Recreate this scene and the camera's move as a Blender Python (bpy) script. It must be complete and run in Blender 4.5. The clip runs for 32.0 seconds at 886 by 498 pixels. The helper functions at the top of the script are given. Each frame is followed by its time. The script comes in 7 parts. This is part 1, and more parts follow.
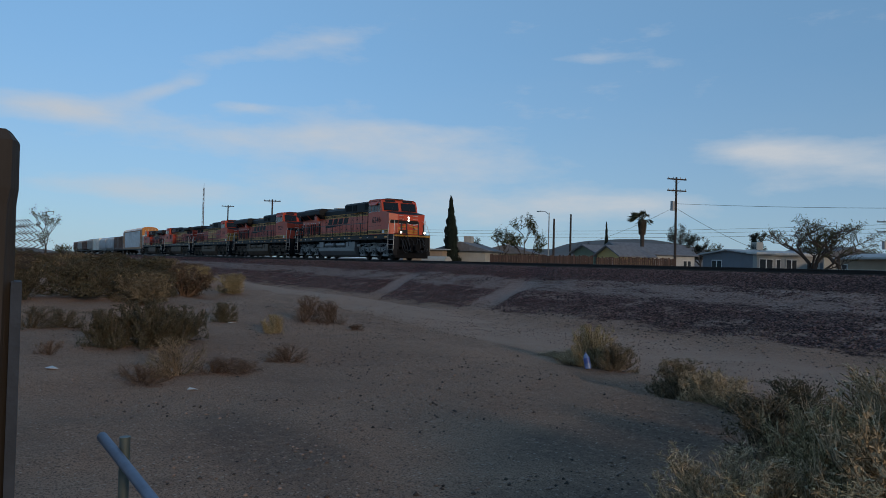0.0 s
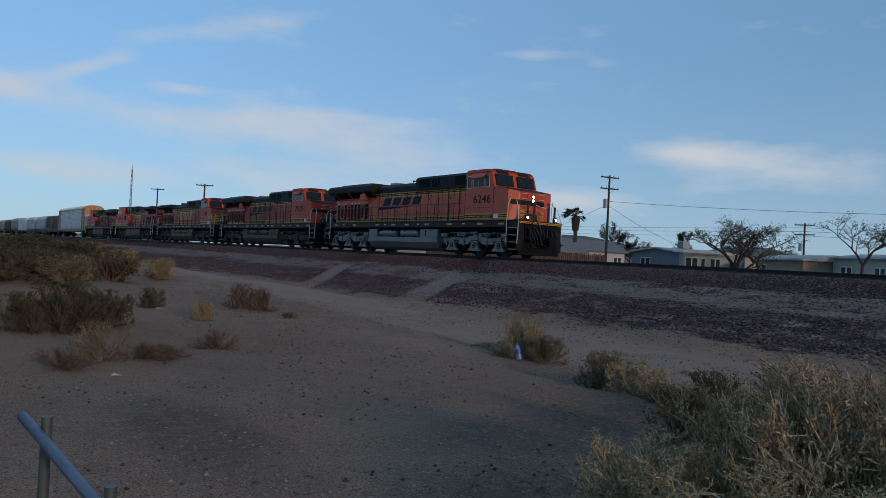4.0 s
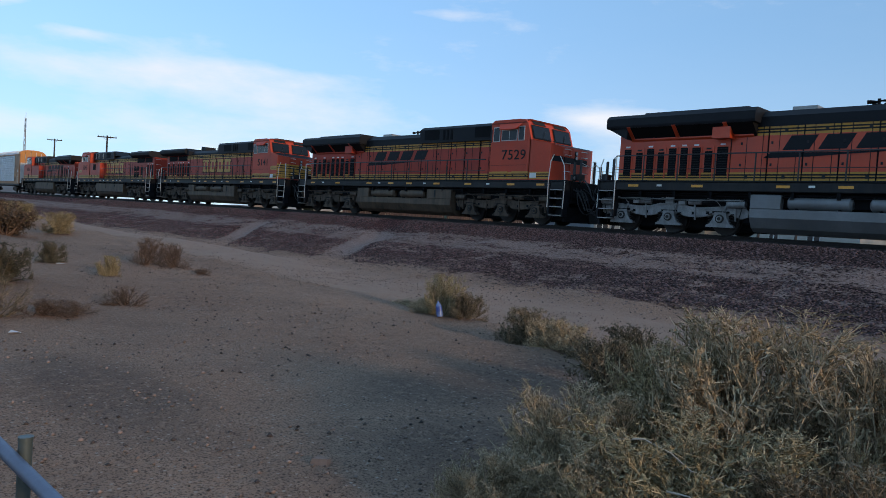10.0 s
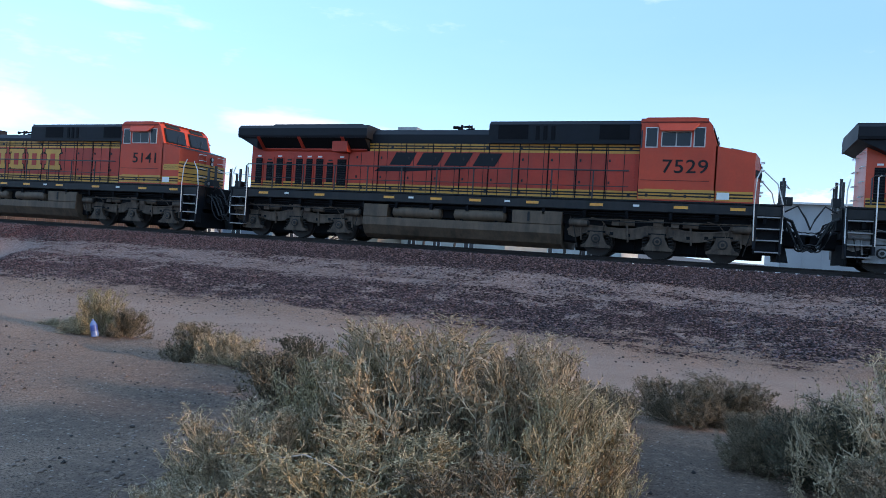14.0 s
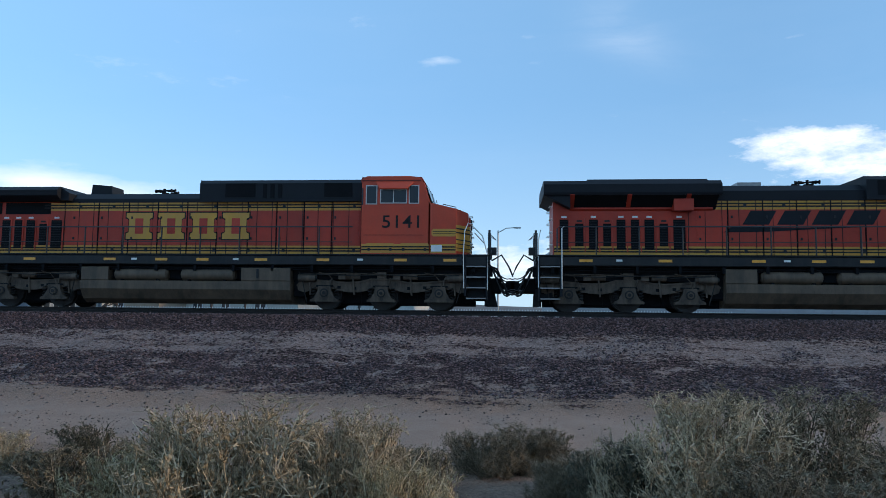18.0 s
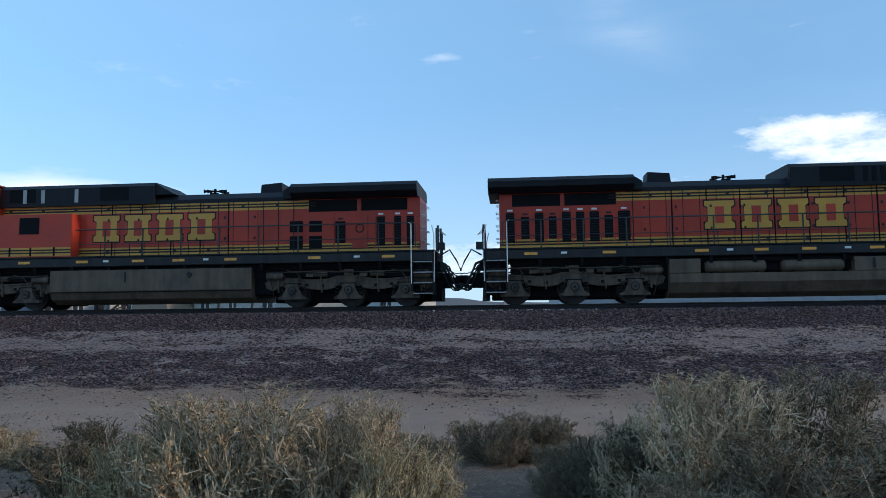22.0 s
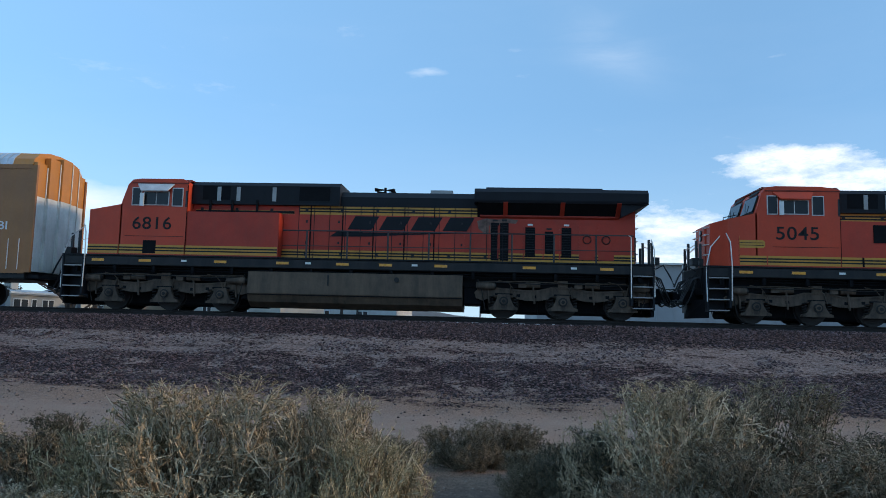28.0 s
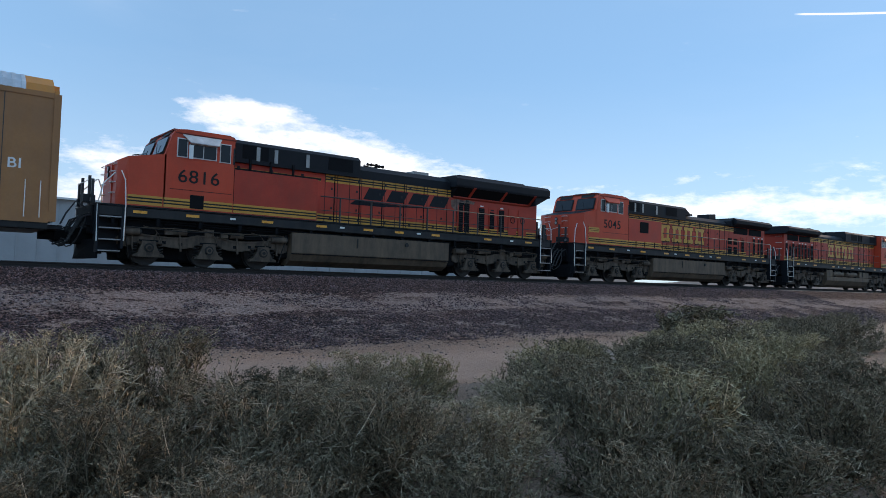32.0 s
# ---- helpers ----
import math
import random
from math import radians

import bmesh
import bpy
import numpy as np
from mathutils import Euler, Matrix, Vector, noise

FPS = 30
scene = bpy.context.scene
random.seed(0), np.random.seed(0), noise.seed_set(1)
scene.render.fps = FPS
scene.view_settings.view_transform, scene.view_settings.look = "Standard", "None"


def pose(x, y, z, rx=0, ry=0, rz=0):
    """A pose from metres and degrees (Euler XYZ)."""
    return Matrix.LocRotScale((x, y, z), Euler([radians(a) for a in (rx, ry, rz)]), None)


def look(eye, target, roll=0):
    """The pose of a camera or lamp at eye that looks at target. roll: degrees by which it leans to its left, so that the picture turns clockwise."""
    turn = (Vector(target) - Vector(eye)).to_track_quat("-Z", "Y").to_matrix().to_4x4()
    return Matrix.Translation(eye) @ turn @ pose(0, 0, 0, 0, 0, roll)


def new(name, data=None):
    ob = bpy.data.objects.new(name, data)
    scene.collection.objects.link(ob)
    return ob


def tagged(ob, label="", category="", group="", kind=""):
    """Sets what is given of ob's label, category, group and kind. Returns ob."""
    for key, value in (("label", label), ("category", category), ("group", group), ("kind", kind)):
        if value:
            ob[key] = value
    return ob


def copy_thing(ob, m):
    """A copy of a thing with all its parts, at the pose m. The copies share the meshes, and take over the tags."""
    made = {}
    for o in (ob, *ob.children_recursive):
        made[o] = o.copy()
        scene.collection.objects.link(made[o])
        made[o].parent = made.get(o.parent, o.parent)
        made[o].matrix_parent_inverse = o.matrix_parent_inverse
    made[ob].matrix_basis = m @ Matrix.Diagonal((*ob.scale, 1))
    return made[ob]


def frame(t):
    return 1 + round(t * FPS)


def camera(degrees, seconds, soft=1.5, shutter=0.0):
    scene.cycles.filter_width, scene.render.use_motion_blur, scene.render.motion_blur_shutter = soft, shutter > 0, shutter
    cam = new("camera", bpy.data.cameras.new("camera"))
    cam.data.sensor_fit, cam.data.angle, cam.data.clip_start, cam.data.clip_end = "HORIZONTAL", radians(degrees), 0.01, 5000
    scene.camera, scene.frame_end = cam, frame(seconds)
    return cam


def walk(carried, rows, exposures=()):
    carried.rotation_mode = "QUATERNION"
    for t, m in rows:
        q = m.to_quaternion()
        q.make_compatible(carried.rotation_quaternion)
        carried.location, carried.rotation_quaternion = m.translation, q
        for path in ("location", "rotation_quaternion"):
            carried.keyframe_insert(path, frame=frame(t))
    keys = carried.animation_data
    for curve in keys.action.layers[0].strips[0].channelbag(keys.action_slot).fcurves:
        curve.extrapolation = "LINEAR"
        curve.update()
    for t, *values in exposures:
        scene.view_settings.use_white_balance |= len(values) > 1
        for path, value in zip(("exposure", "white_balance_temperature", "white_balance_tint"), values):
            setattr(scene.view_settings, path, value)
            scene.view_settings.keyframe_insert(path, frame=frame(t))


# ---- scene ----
# ---- camera: seconds, place, turn ----
cam = camera(63.52, 32.0, soft=0.7)
PATH = [
    (0.0, 0.058, 0.015, 1.653, 91.099, -1.481, 58.377),
    (0.5, 0.022, 0.019, 1.646, 90.812, -1.232, 58.369),
    (1.0, 0.065, 0.011, 1.645, 90.712, -1.787, 58.252),
    (1.5, 0.081, -0.004, 1.654, 91.174, -2.270, 57.829),
    (2.0, 0.074, -0.011, 1.650, 91.232, -2.125, 58.100),
    (2.5, 0.078, -0.009, 1.652, 91.122, -2.637, 57.306),
    (3.0, 0.070, 0.005, 1.649, 91.382, -2.723, 55.680),
    (3.5, 0.092, -0.001, 1.641, 90.907, -2.893, 55.076),
    (4.0, 0.094, -0.004, 1.633, 90.607, -2.935, 53.246),
    (4.5, 0.118, -0.013, 1.627, 90.750, -2.230, 51.583),
    (6.5, -0.033, -0.033, 1.570, 88.813, -2.725, 48.354),
    (7.0, -0.039, -0.023, 1.567, 88.682, -2.872, 49.745),
    (7.5, -0.032, -0.034, 1.572, 89.335, -3.408, 49.616),
    (8.0, -0.036, -0.029, 1.572, 89.887, -3.358, 49.222),
    (8.5, -0.046, -0.011, 1.563, 89.274, -3.669, 48.662),
    (9.0, -0.048, -0.009, 1.563, 88.767, -3.478, 47.683),
    (9.5, -0.050, -0.010, 1.561, 88.252, -3.751, 47.081),
    (10.0, -0.050, -0.009, 1.558, 87.884, -3.825, 46.545),
    (10.5, -0.038, -0.004, 1.553, 87.746, -4.067, 44.098),
    (11.0, -0.047, 0.038, 1.549, 87.688, -4.756, 41.007),
    (11.5, -0.052, 0.099, 1.546, 87.604, -4.171, 32.709),
    (12.0, -0.042, 0.122, 1.539, 85.922, -2.349, 27.455),
    (12.5, -0.019, 0.123, 1.542, 87.375, -3.159, 24.754),
    (13.0, -0.011, 0.123, 1.542, 87.154, -3.294, 23.646),
    (13.5, -0.004, 0.113, 1.561, 88.604, -3.714, 24.137),
    (15.5, 0.002, -0.035, 1.733, 93.695, -0.398, 4.521),
    (16.0, -0.089, 0.024, 1.721, 95.126, 0.001, 4.131),
    (16.5, -0.084, -0.022, 1.743, 95.606, -0.102, 4.015),
    (17.0, -0.085, -0.044, 1.722, 95.339, -0.553, 5.068),
    (17.5, -0.087, 0.026, 1.694, 95.171, -0.594, 5.290),
    (18.0, -0.133, 0.044, 1.713, 95.041, -0.571, 4.839),
    (18.5, -0.151, 0.066, 1.692, 95.191, -1.080, 4.606),
    (19.0, -0.153, 0.007, 1.589, 94.703, -0.589, 4.499),
    (19.5, -0.161, -0.058, 1.599, 95.178, -0.504, 3.647),
    (20.0, -0.019, -0.130, 1.593, 95.085, -0.272, 4.111),
    (20.5, -0.019, -0.230, 1.612, 95.260, -0.330, 4.166),
    (21.0, -0.099, -0.166, 1.586, 95.183, 0.419, 3.896),
    (21.5, -0.127, -0.053, 1.609, 94.943, 0.233, 4.781),
    (22.0, -0.070, 0.032, 1.634, 94.819, 0.675, 5.422),
    (22.5, -0.100, 0.034, 1.634, 95.282, 0.459, 5.107),
    (23.0, -0.061, 0.036, 1.565, 95.059, 0.243, 6.024),
    (23.5, -0.051, 0.000, 1.574, 95.874, 0.381, 5.155),
    (24.0, -0.039, 0.012, 1.570, 95.490, 0.634, 5.498),
    (24.5, -0.030, 0.010, 1.535, 95.701, -0.221, 6.229),
    (26.5, -0.086, 0.073, 1.529, 94.563, -0.222, 4.045),
    (27.0, -0.093, 0.096, 1.524, 95.114, -1.176, 4.088),
    (27.5, -0.092, 0.102, 1.524, 95.876, -1.374, 3.850),
    (28.0, -0.061, -0.035, 1.540, 95.921, -1.400, 3.497),
    (28.5, -0.058, -0.004, 1.528, 95.015, -1.552, 0.516),
    (29.0, 0.011, -0.112, 1.576, 94.491, -1.714, -1.875),
    (29.5, 0.098, -0.184, 1.568, 95.588, -1.833, -7.612),
    (30.0, 0.089, -0.126, 1.576, 93.817, -0.560, -18.529),
    (30.5, 0.227, -0.041, 1.602, 92.261, -0.451, -22.821),
    (31.0, 0.338, 0.031, 1.572, 91.680, 0.604, -29.369),
    (31.5, 0.464, 0.084, 1.573, 91.912, 1.057, -34.426),
    (32.0, 0.512, 0.101, 1.565, 92.501, -1.702, -38.474),
]
EXPOSURES = [(0, -0.64, 6600, 12), (4, -0.56, 6650, 13), (7, -0.16, 6800, 14), (9, 0.03, 6850, 16), (11, 0.28, 6800, 17), (12, 0.98, 6650, 21), (13.5, 1.0, 6650, 21),
             (15.5, 0.34, 6500, 12), (24, 0.34, 6500, 12), (29, 0.32, 6500, 12), (30, 0.34, 6500, 11), (31, 0.46, 6950, 17), (32, 0.42, 7100, 18)]

walk(cam, [(t, pose(*p)) for t, *p in PATH], EXPOSURES)

# ---- world and sun ----
SUN_AZ = 89.0      # degrees clockwise from +Y, seen from above
SUN_EL = 13.0
world = bpy.data.worlds.new("evening_sky")
scene.world = world
world.use_nodes = True


class Nodes:
    """Small helper that adds and wires shader nodes."""

    def __init__(self, tree):
        self.t = tree

    def add(self, kind, inputs=None, **props):
        n = self.t.nodes.new(kind)
        for key, value in props.items():
            setattr(n, key, value)
        for key, value in (inputs or {}).items():
            if isinstance(value, bpy.types.NodeSocket):
                self.t.links.new(value, n.inputs[key])
            else:
                n.inputs[key].default_value = value
        return n

    def math(self, op, a, b=0.0, clamp=False):
        return self.add("ShaderNodeMath", {0: a, 1: b}, operation=op, use_clamp=clamp).outputs[0]

    def noise(self, vec, scale, detail=4.0, rough=0.55, dim="3D"):
        return self.add("ShaderNodeTexNoise", {"Vector": vec, "Scale": scale, "Detail": detail, "Roughness": rough},
                        noise_dimensions=dim).outputs[0]

    def ramp(self, fac, a, b):
        return self.add("ShaderNodeMapRange", {"Value": fac, "From Min": a, "From Max": b}, clamp=True).outputs[0]

    def mix(self, fac, a, b, blend="MIX"):
        n = self.add("ShaderNodeMix", {0: fac}, data_type="RGBA", blend_type=blend)
        for sock, value in ((n.inputs[6], a), (n.inputs[7], b)):
            if isinstance(value, bpy.types.NodeSocket):
                self.t.links.new(value, sock)
            else:
                sock.default_value = (*value[:3], 1)
        return n.outputs[2]

    def vec(self, v, scale=(1, 1, 1), loc=(0, 0, 0)):
        return self.add("ShaderNodeMapping", {"Vector": v, "Scale": scale, "Location": loc}).outputs[0]


def build_sky():
    n = Nodes(world.node_tree)
    bg = world.node_tree.nodes["Background"]
    sky = n.add("ShaderNodeTexSky", sky_type="NISHITA", sun_disc=False)
    sky.sun_elevation, sky.sun_rotation = radians(26.0), radians(SUN_AZ)
    sky.air_density, sky.dust_density, sky.ozone_density, sky.altitude = 1.0, 0.25, 2.5, 700
    way = n.add("ShaderNodeTexCoord").outputs["Generated"]
    axes = n.add("ShaderNodeSeparateXYZ", {0: way}).outputs
    az = n.math("MULTIPLY", n.math("ARCTAN2", axes[0], axes[1]), 57.29578)
    el = n.math("MULTIPLY", n.math("ARCSINE", axes[2]), 57.29578)
    flat = n.add("ShaderNodeCombineXYZ", {0: az, 1: el, 2: 0.0}).outputs[0]

    # streaks of cirrus: a field of stretched, slanted noise, thick low down and open overhead
    turned = n.add("ShaderNodeMapping", {"Vector": flat, "Rotation": (0, 0, radians(-9)), "Scale": (0.035, 0.15, 1)}).outputs[0]
    warp = n.noise(turned, 1.3, 3, 0.5)
    bent = n.add("ShaderNodeVectorMath", {0: turned, 1: n.add("ShaderNodeCombineXYZ", {0: 0.0, 1: warp, 2: 0.0}).outputs[0]}, operation="ADD").outputs[0]
    wisps = n.noise(bent, 1.25, 7, 0.62)
    cover = n.ramp(wisps, 0.47, 0.78)

    def patch(a, e, wa, we, lean=0.0):
        """A soft oval of the sky at azimuth a, elevation e."""
        da, de = n.math("SUBTRACT", az, a), n.math("SUBTRACT", el, e)
        de = n.math("SUBTRACT", de, n.math("MULTIPLY", da, lean))
        q = n.math("ADD", n.math("POWER", n.math("DIVIDE", da, wa), 2.0), n.math("POWER", n.math("DIVIDE", de, we), 2.0))
        return n.math("POWER", 2.718, n.math("MULTIPLY", q, -1.0))

    def total(items):
        out = items[0]
        for i in items[1:]:
            out = n.math("ADD", out, i)
        return n.math("MINIMUM", out, 1.0)

    # the veils of the western half, and the brighter cumulus over the train's far end
    veil = total([patch(-87.5, 10.2, 6, 1.1), patch(-80, 12.2, 3, 0.7, 0.35), patch(-74.3, 11.5, 2.4, 0.5), n.math("MULTIPLY", patch(-72, 15.9, 7.5, 0.9, 0.23), 0.75),
                  n.math("MULTIPLY", patch(-70, 9.3, 11, 1.3, 0.03), 0.95), n.math("MULTIPLY", patch(-61, 10.4, 7, 0.9, -0.05), 0.7), n.math("MULTIPLY", patch(-58, 8.0, 8, 1.5), 0.7), n.math("MULTIPLY", patch(-82, 5.0, 9, 0.9), 0.5),
                  n.math("MULTIPLY", patch(-62, 5.0, 24, 2.6), 0.55), n.math("MULTIPLY", patch(-45.5, 5.0, 6, 1.1), 0.75), n.math("MULTIPLY", patch(-34, 8.6, 4.5, 0.9, -0.05), 0.85), n.math("MULTIPLY", patch(-27, 7.4, 7, 1.7), 0.8),
                  n.math("MULTIPLY", patch(-47.7, 16, 2.5, 0.4), 0.5), n.math("MULTIPLY", patch(-40, 16, 22, 5), 0.15), n.math("MULTIPLY", patch(-6, 19.8, 2.6, .5), 0.45), n.math("MULTIPLY", patch(2.5, 19.7, 2, .6), 0.3)])
    ragged = n.noise(n.vec(flat, (0.09, 0.26, 1)), 1.4, 8, 0.6)
    streak = n.ramp(n.math("ADD", veil, n.math("MULTIPLY", n.math("SUBTRACT", n.math("ADD", n.math("MULTIPLY", wisps, 0.4), n.math("MULTIPLY", ragged, 0.6)), 0.5), 2.7)), 0.26, 1.25)
    puff = n.noise(n.vec(flat, (0.16, 0.42, 1)), 1.8, 10, 0.66)
    heap = total([patch(25, 10.8, 6.5, 1.9, -0.12), patch(22, 12.4, 3.6, 1.0), patch(34, 9.2, 7, 1.6, -0.16), patch(14, 8.0, 5, 1.6), n.math("MULTIPLY", patch(58, 6.2, 12, 1.5, -.05), 0.7),
                  n.math("MULTIPLY", patch(78, 7, 16, 3), 0.7), patch(8, 3.6, 20, 2.2), patch(30, 4.6, 17, 2.0)])
    body = n.ramp(n.math("ADD", heap, n.math("MULTIPLY", n.math("SUBTRACT", puff, 0.5), 2.2)), 0.46, 1.12)
    wispy = n.math("MULTIPLY", patch(9, 21.6, 3.4, 1.9, -0.4), n.ramp(wisps, 0.36, 0.7))
    trail = n.math("MULTIPLY", n.math("MULTIPLY", n.ramp(n.math("ABSOLUTE", n.math("SUBTRACT", el, n.math("SUBTRACT", 27.4, n.math("MULTIPLY", az, 0.124)))), 0.09, 0.02),
                                      n.ramp(az, 64.4, 65.2)), n.ramp(az, 78.0, 72.0))
    cloud = total([n.math("MULTIPLY", cover, 0.02), n.math("MULTIPLY", streak, 0.78), n.math("MULTIPLY", body, 0.76), n.math("MULTIPLY", wispy, 0.22), n.math("MULTIPLY", trail, 0.9)])
    haze = n.math("MULTIPLY", n.math("POWER", n.ramp(el, 17.0, -1.0), 1.5), 0.62)
    glow = n.add("ShaderNodeMapRange", {"Value": n.math("ABSOLUTE", n.math("SUBTRACT", az, SUN_AZ)), "From Min": 175.0, "From Max": 10.0, "To Min": 0.98, "To Max": 1.26}, clamp=True).outputs[0]
    base = n.mix(0.55, n.mix(1.0, sky.outputs[0], SKY_TINT, "MULTIPLY"), OPEN_BLUE)
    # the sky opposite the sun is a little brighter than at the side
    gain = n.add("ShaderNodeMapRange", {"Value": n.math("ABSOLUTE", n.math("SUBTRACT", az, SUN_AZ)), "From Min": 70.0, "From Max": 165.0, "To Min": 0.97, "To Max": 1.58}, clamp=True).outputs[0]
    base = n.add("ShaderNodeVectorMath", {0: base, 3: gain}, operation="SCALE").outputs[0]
    hazy = n.mix(haze, base, HAZE)
    white = n.add("ShaderNodeVectorMath", {0: CLOUD, 3: glow}, operation="SCALE").outputs[0]
    n.t.links.new(n.mix(cloud, hazy, white), bg.inputs[0])
    bg.inputs[1].default_value = SKY_POWER


SKY_TINT, HAZE, CLOUD, SKY_POWER = (0.64, 0.92, 1.06), (6.4, 8.2, 9.5), (9.6, 10.1, 10.5), 0.088
OPEN_BLUE = (3.1, 6.15, 9.8)
build_sky()

sun = new("sun", bpy.data.lights.new("sun", "SUN"))
sun.data.energy, sun.data.angle, sun.data.color = 1.65, radians(7.0), (1.0, 0.77, 0.53)
sx, sy = math.sin(radians(SUN_AZ)), math.cos(radians(SUN_AZ))
sun.matrix_world = look((0, 0, 0), (-sx * math.cos(radians(SUN_EL)), -sy * math.cos(radians(SUN_EL)), -math.sin(radians(SUN_EL))))


# ---- materials ----
def surface(name, color, rough=0.7, metal=0.0, vary=0.18, scale=1.5, grain=30.0, bump=0.15, dust=0.0, dust_color=(0.30, 0.22, 0.16),
            stretch=(1, 1, 1), island=False, rand=0.0, spec=0.5, trans=0.0):
    """A painted or natural surface with large stains, fine grain, relief and optional streaks of dust."""
    m = bpy.data.materials.new(name)
    m.use_nodes = True
    n = Nodes(m.node_tree)
    b = m.node_tree.nodes["Principled BSDF"]
    co = n.vec(n.add("ShaderNodeTexCoord").outputs["Object"], stretch)
    big, fine = n.noise(co, scale, 5, 0.6), n.noise(co, grain, 3, 0.6)
    dark, light = [c * (1 - vary) for c in color], [min(1, c * (1 + vary)) for c in color]
    col = n.mix(n.ramp(big, 0.3, 0.7), dark, light)
    col = n.mix(n.math("MULTIPLY", n.ramp(fine, 0.35, 0.75), vary), col, [c * 0.55 for c in color])
    if dust:
        streaks = n.noise(n.vec(co, (2.2, 2.2, 0.5)), 1.7, 6, 0.65)
        col = n.mix(n.math("MULTIPLY", n.ramp(streaks, 0.38, 0.8), dust), col, dust_color)
    if island or rand:
        src = n.add("ShaderNodeNewGeometry").outputs["Random Per Island"] if island else n.add("ShaderNodeObjectInfo").outputs["Random"]
        k = n.add("ShaderNodeMapRange", {"Value": src, "To Min": 1 - (rand or 0.3), "To Max": 1 + (rand or 0.3)}).outputs[0]
        col = n.add("ShaderNodeVectorMath", {0: col, 3: k}, operation="SCALE").outputs[0]
    n.t.links.new(col, b.inputs["Base Color"])
    r = n.add("ShaderNodeMapRange", {"Value": big, "To Min": max(0.02, rough - 0.12), "To Max": min(1, rough + 0.12)}).outputs[0]
    n.t.links.new(r, b.inputs["Roughness"])
    b.inputs["Metallic"].default_value = metal
    b.inputs["Specular IOR Level"].default_value = spec
    if bump:
        h = n.add("ShaderNodeBump", {"Height": n.math("ADD", fine, big), "Strength": bump, "Distance": 0.02})
        n.t.links.new(h.outputs[0], b.inputs["Normal"])
    return m


def glass(name, color, rough=0.05):
    m = surface(name, color, rough, 0.0, 0.1, 0.8, 10, 0.0, spec=0.9)
    return m


def glow(name, color, power):
    m = bpy.data.materials.new(name)
    m.use_nodes = True
    b = m.node_tree.nodes["Principled BSDF"]
    b.inputs["Base Color"].default_value = (*color, 1)
    b.inputs["Emission Color"].default_value = (*color, 1)
    b.inputs["Emission Strength"].default_value = power
    return m


ORANGE = surface("orange_paint", (0.60, 0.060, 0.016), 0.42, 0, 0.14, 0.8, 18, 0.05, dust=0.16, dust_color=(0.36, 0.14, 0.08))
ORANGE_OLD = surface("faded_orange_paint", (0.45, 0.042, 0.020), 0.5, 0, 0.22, 0.7, 14, 0.06, dust=0.30, dust_color=(0.24, 0.060, 0.038), spec=0.3, rand=0.14)
ROOF_DIRT = surface("sooty_orange_roof", (0.20, 0.032, 0.020), 0.7, 0, 0.35, 1.5, 16, 0.1, dust=0.4, dust_color=(0.06, 0.030, 0.026), spec=0.2)
ORANGE_CAB = surface("cab_orange_paint", (0.56, 0.058, 0.022), 0.48, 0, 0.16, 0.7, 14, 0.06, dust=0.18, dust_color=(0.33, 0.10, 0.06), spec=0.3)
YELLOW = surface("yellow_paint", (0.55, 0.250, 0.020), 0.45, 0, 0.15, 1.0, 20, 0.04, dust=0.25, dust_color=(0.33, 0.22, 0.10))
BLACK = surface("black_paint", (0.008, 0.009, 0.012), 0.6, 0, 0.35, 0.9, 14, 0.06, dust=0.10, dust_color=(0.028, 0.026, 0.026), spec=0.22)
SOOT = surface("soot_black", (0.008, 0.008, 0.009), 0.8, 0, 0.3, 2, 20, 0.1, spec=0.12)
GREYPAINT = surface("dark_grey_sill_paint", (0.014, 0.014, 0.015), 0.6, 0, 0.35, 1.2, 16, 0.06, dust=0.35, dust_color=(0.060, 0.050, 0.042), spec=0.3)
TRUCK = surface("truck_steel_dust", (0.062, 0.044, 0.033), 0.8, 0, 0.55, 3.2, 22, 0.4, dust=0.75, dust_color=(0.205, 0.140, 0.096), spec=0.3)
GRIME = surface("oily_grime", (0.020, 0.017, 0.015), 0.7, 0, 0.35, 3, 25, 0.3, dust=0.35, dust_color=(0.055, 0.045, 0.038), spec=0.3)
CABTRIM = surface("pale_window_trim", (0.58, 0.53, 0.50), 0.6, 0, 0.2, 3, 25, 0.05)
TRUCK_NEW = surface("truck_silver_paint", (0.25, 0.245, 0.24), 0.55, 0.1, 0.45, 3.0, 20, 0.3, dust=0.7, dust_color=(0.085, 0.072, 0.062))
TANK_NEW = surface("tank_silver_paint", (0.17, 0.173, 0.176), 0.45, 0.15, 0.2, 1.2, 20, 0.08, dust=0.3, dust_color=(0.2, 0.17, 0.14))
TANK = surface("tank_dusty_paint", (0.088, 0.060, 0.040), 0.7, 0, 0.45, 1.4, 16, 0.1, dust=0.85, dust_color=(0.170, 0.108, 0.066), spec=0.4)
STEEL = surface("worn_steel", (0.28, 0.27, 0.26), 0.42, 0.6, 0.25, 3, 25, 0.1)
WHEEL = surface("wheel_steel", (0.035, 0.030, 0.028), 0.7, 0.2, 0.3, 3, 25, 0.1)
RAILTOP = surface("rail_steel", (0.022, 0.015, 0.012), 0.8, 0.0, 0.3, 1.2, 20, 0.15)
WHITE = surface("white_paint", (0.72, 0.71, 0.68), 0.5, 0, 0.12, 2, 25, 0.04, dust=0.2, dust_color=(0.4, 0.34, 0.28))
HANDRAIL = surface("handrail_black", (0.02, 0.02, 0.022), 0.5, 0, 0.2, 3, 25, 0.05)
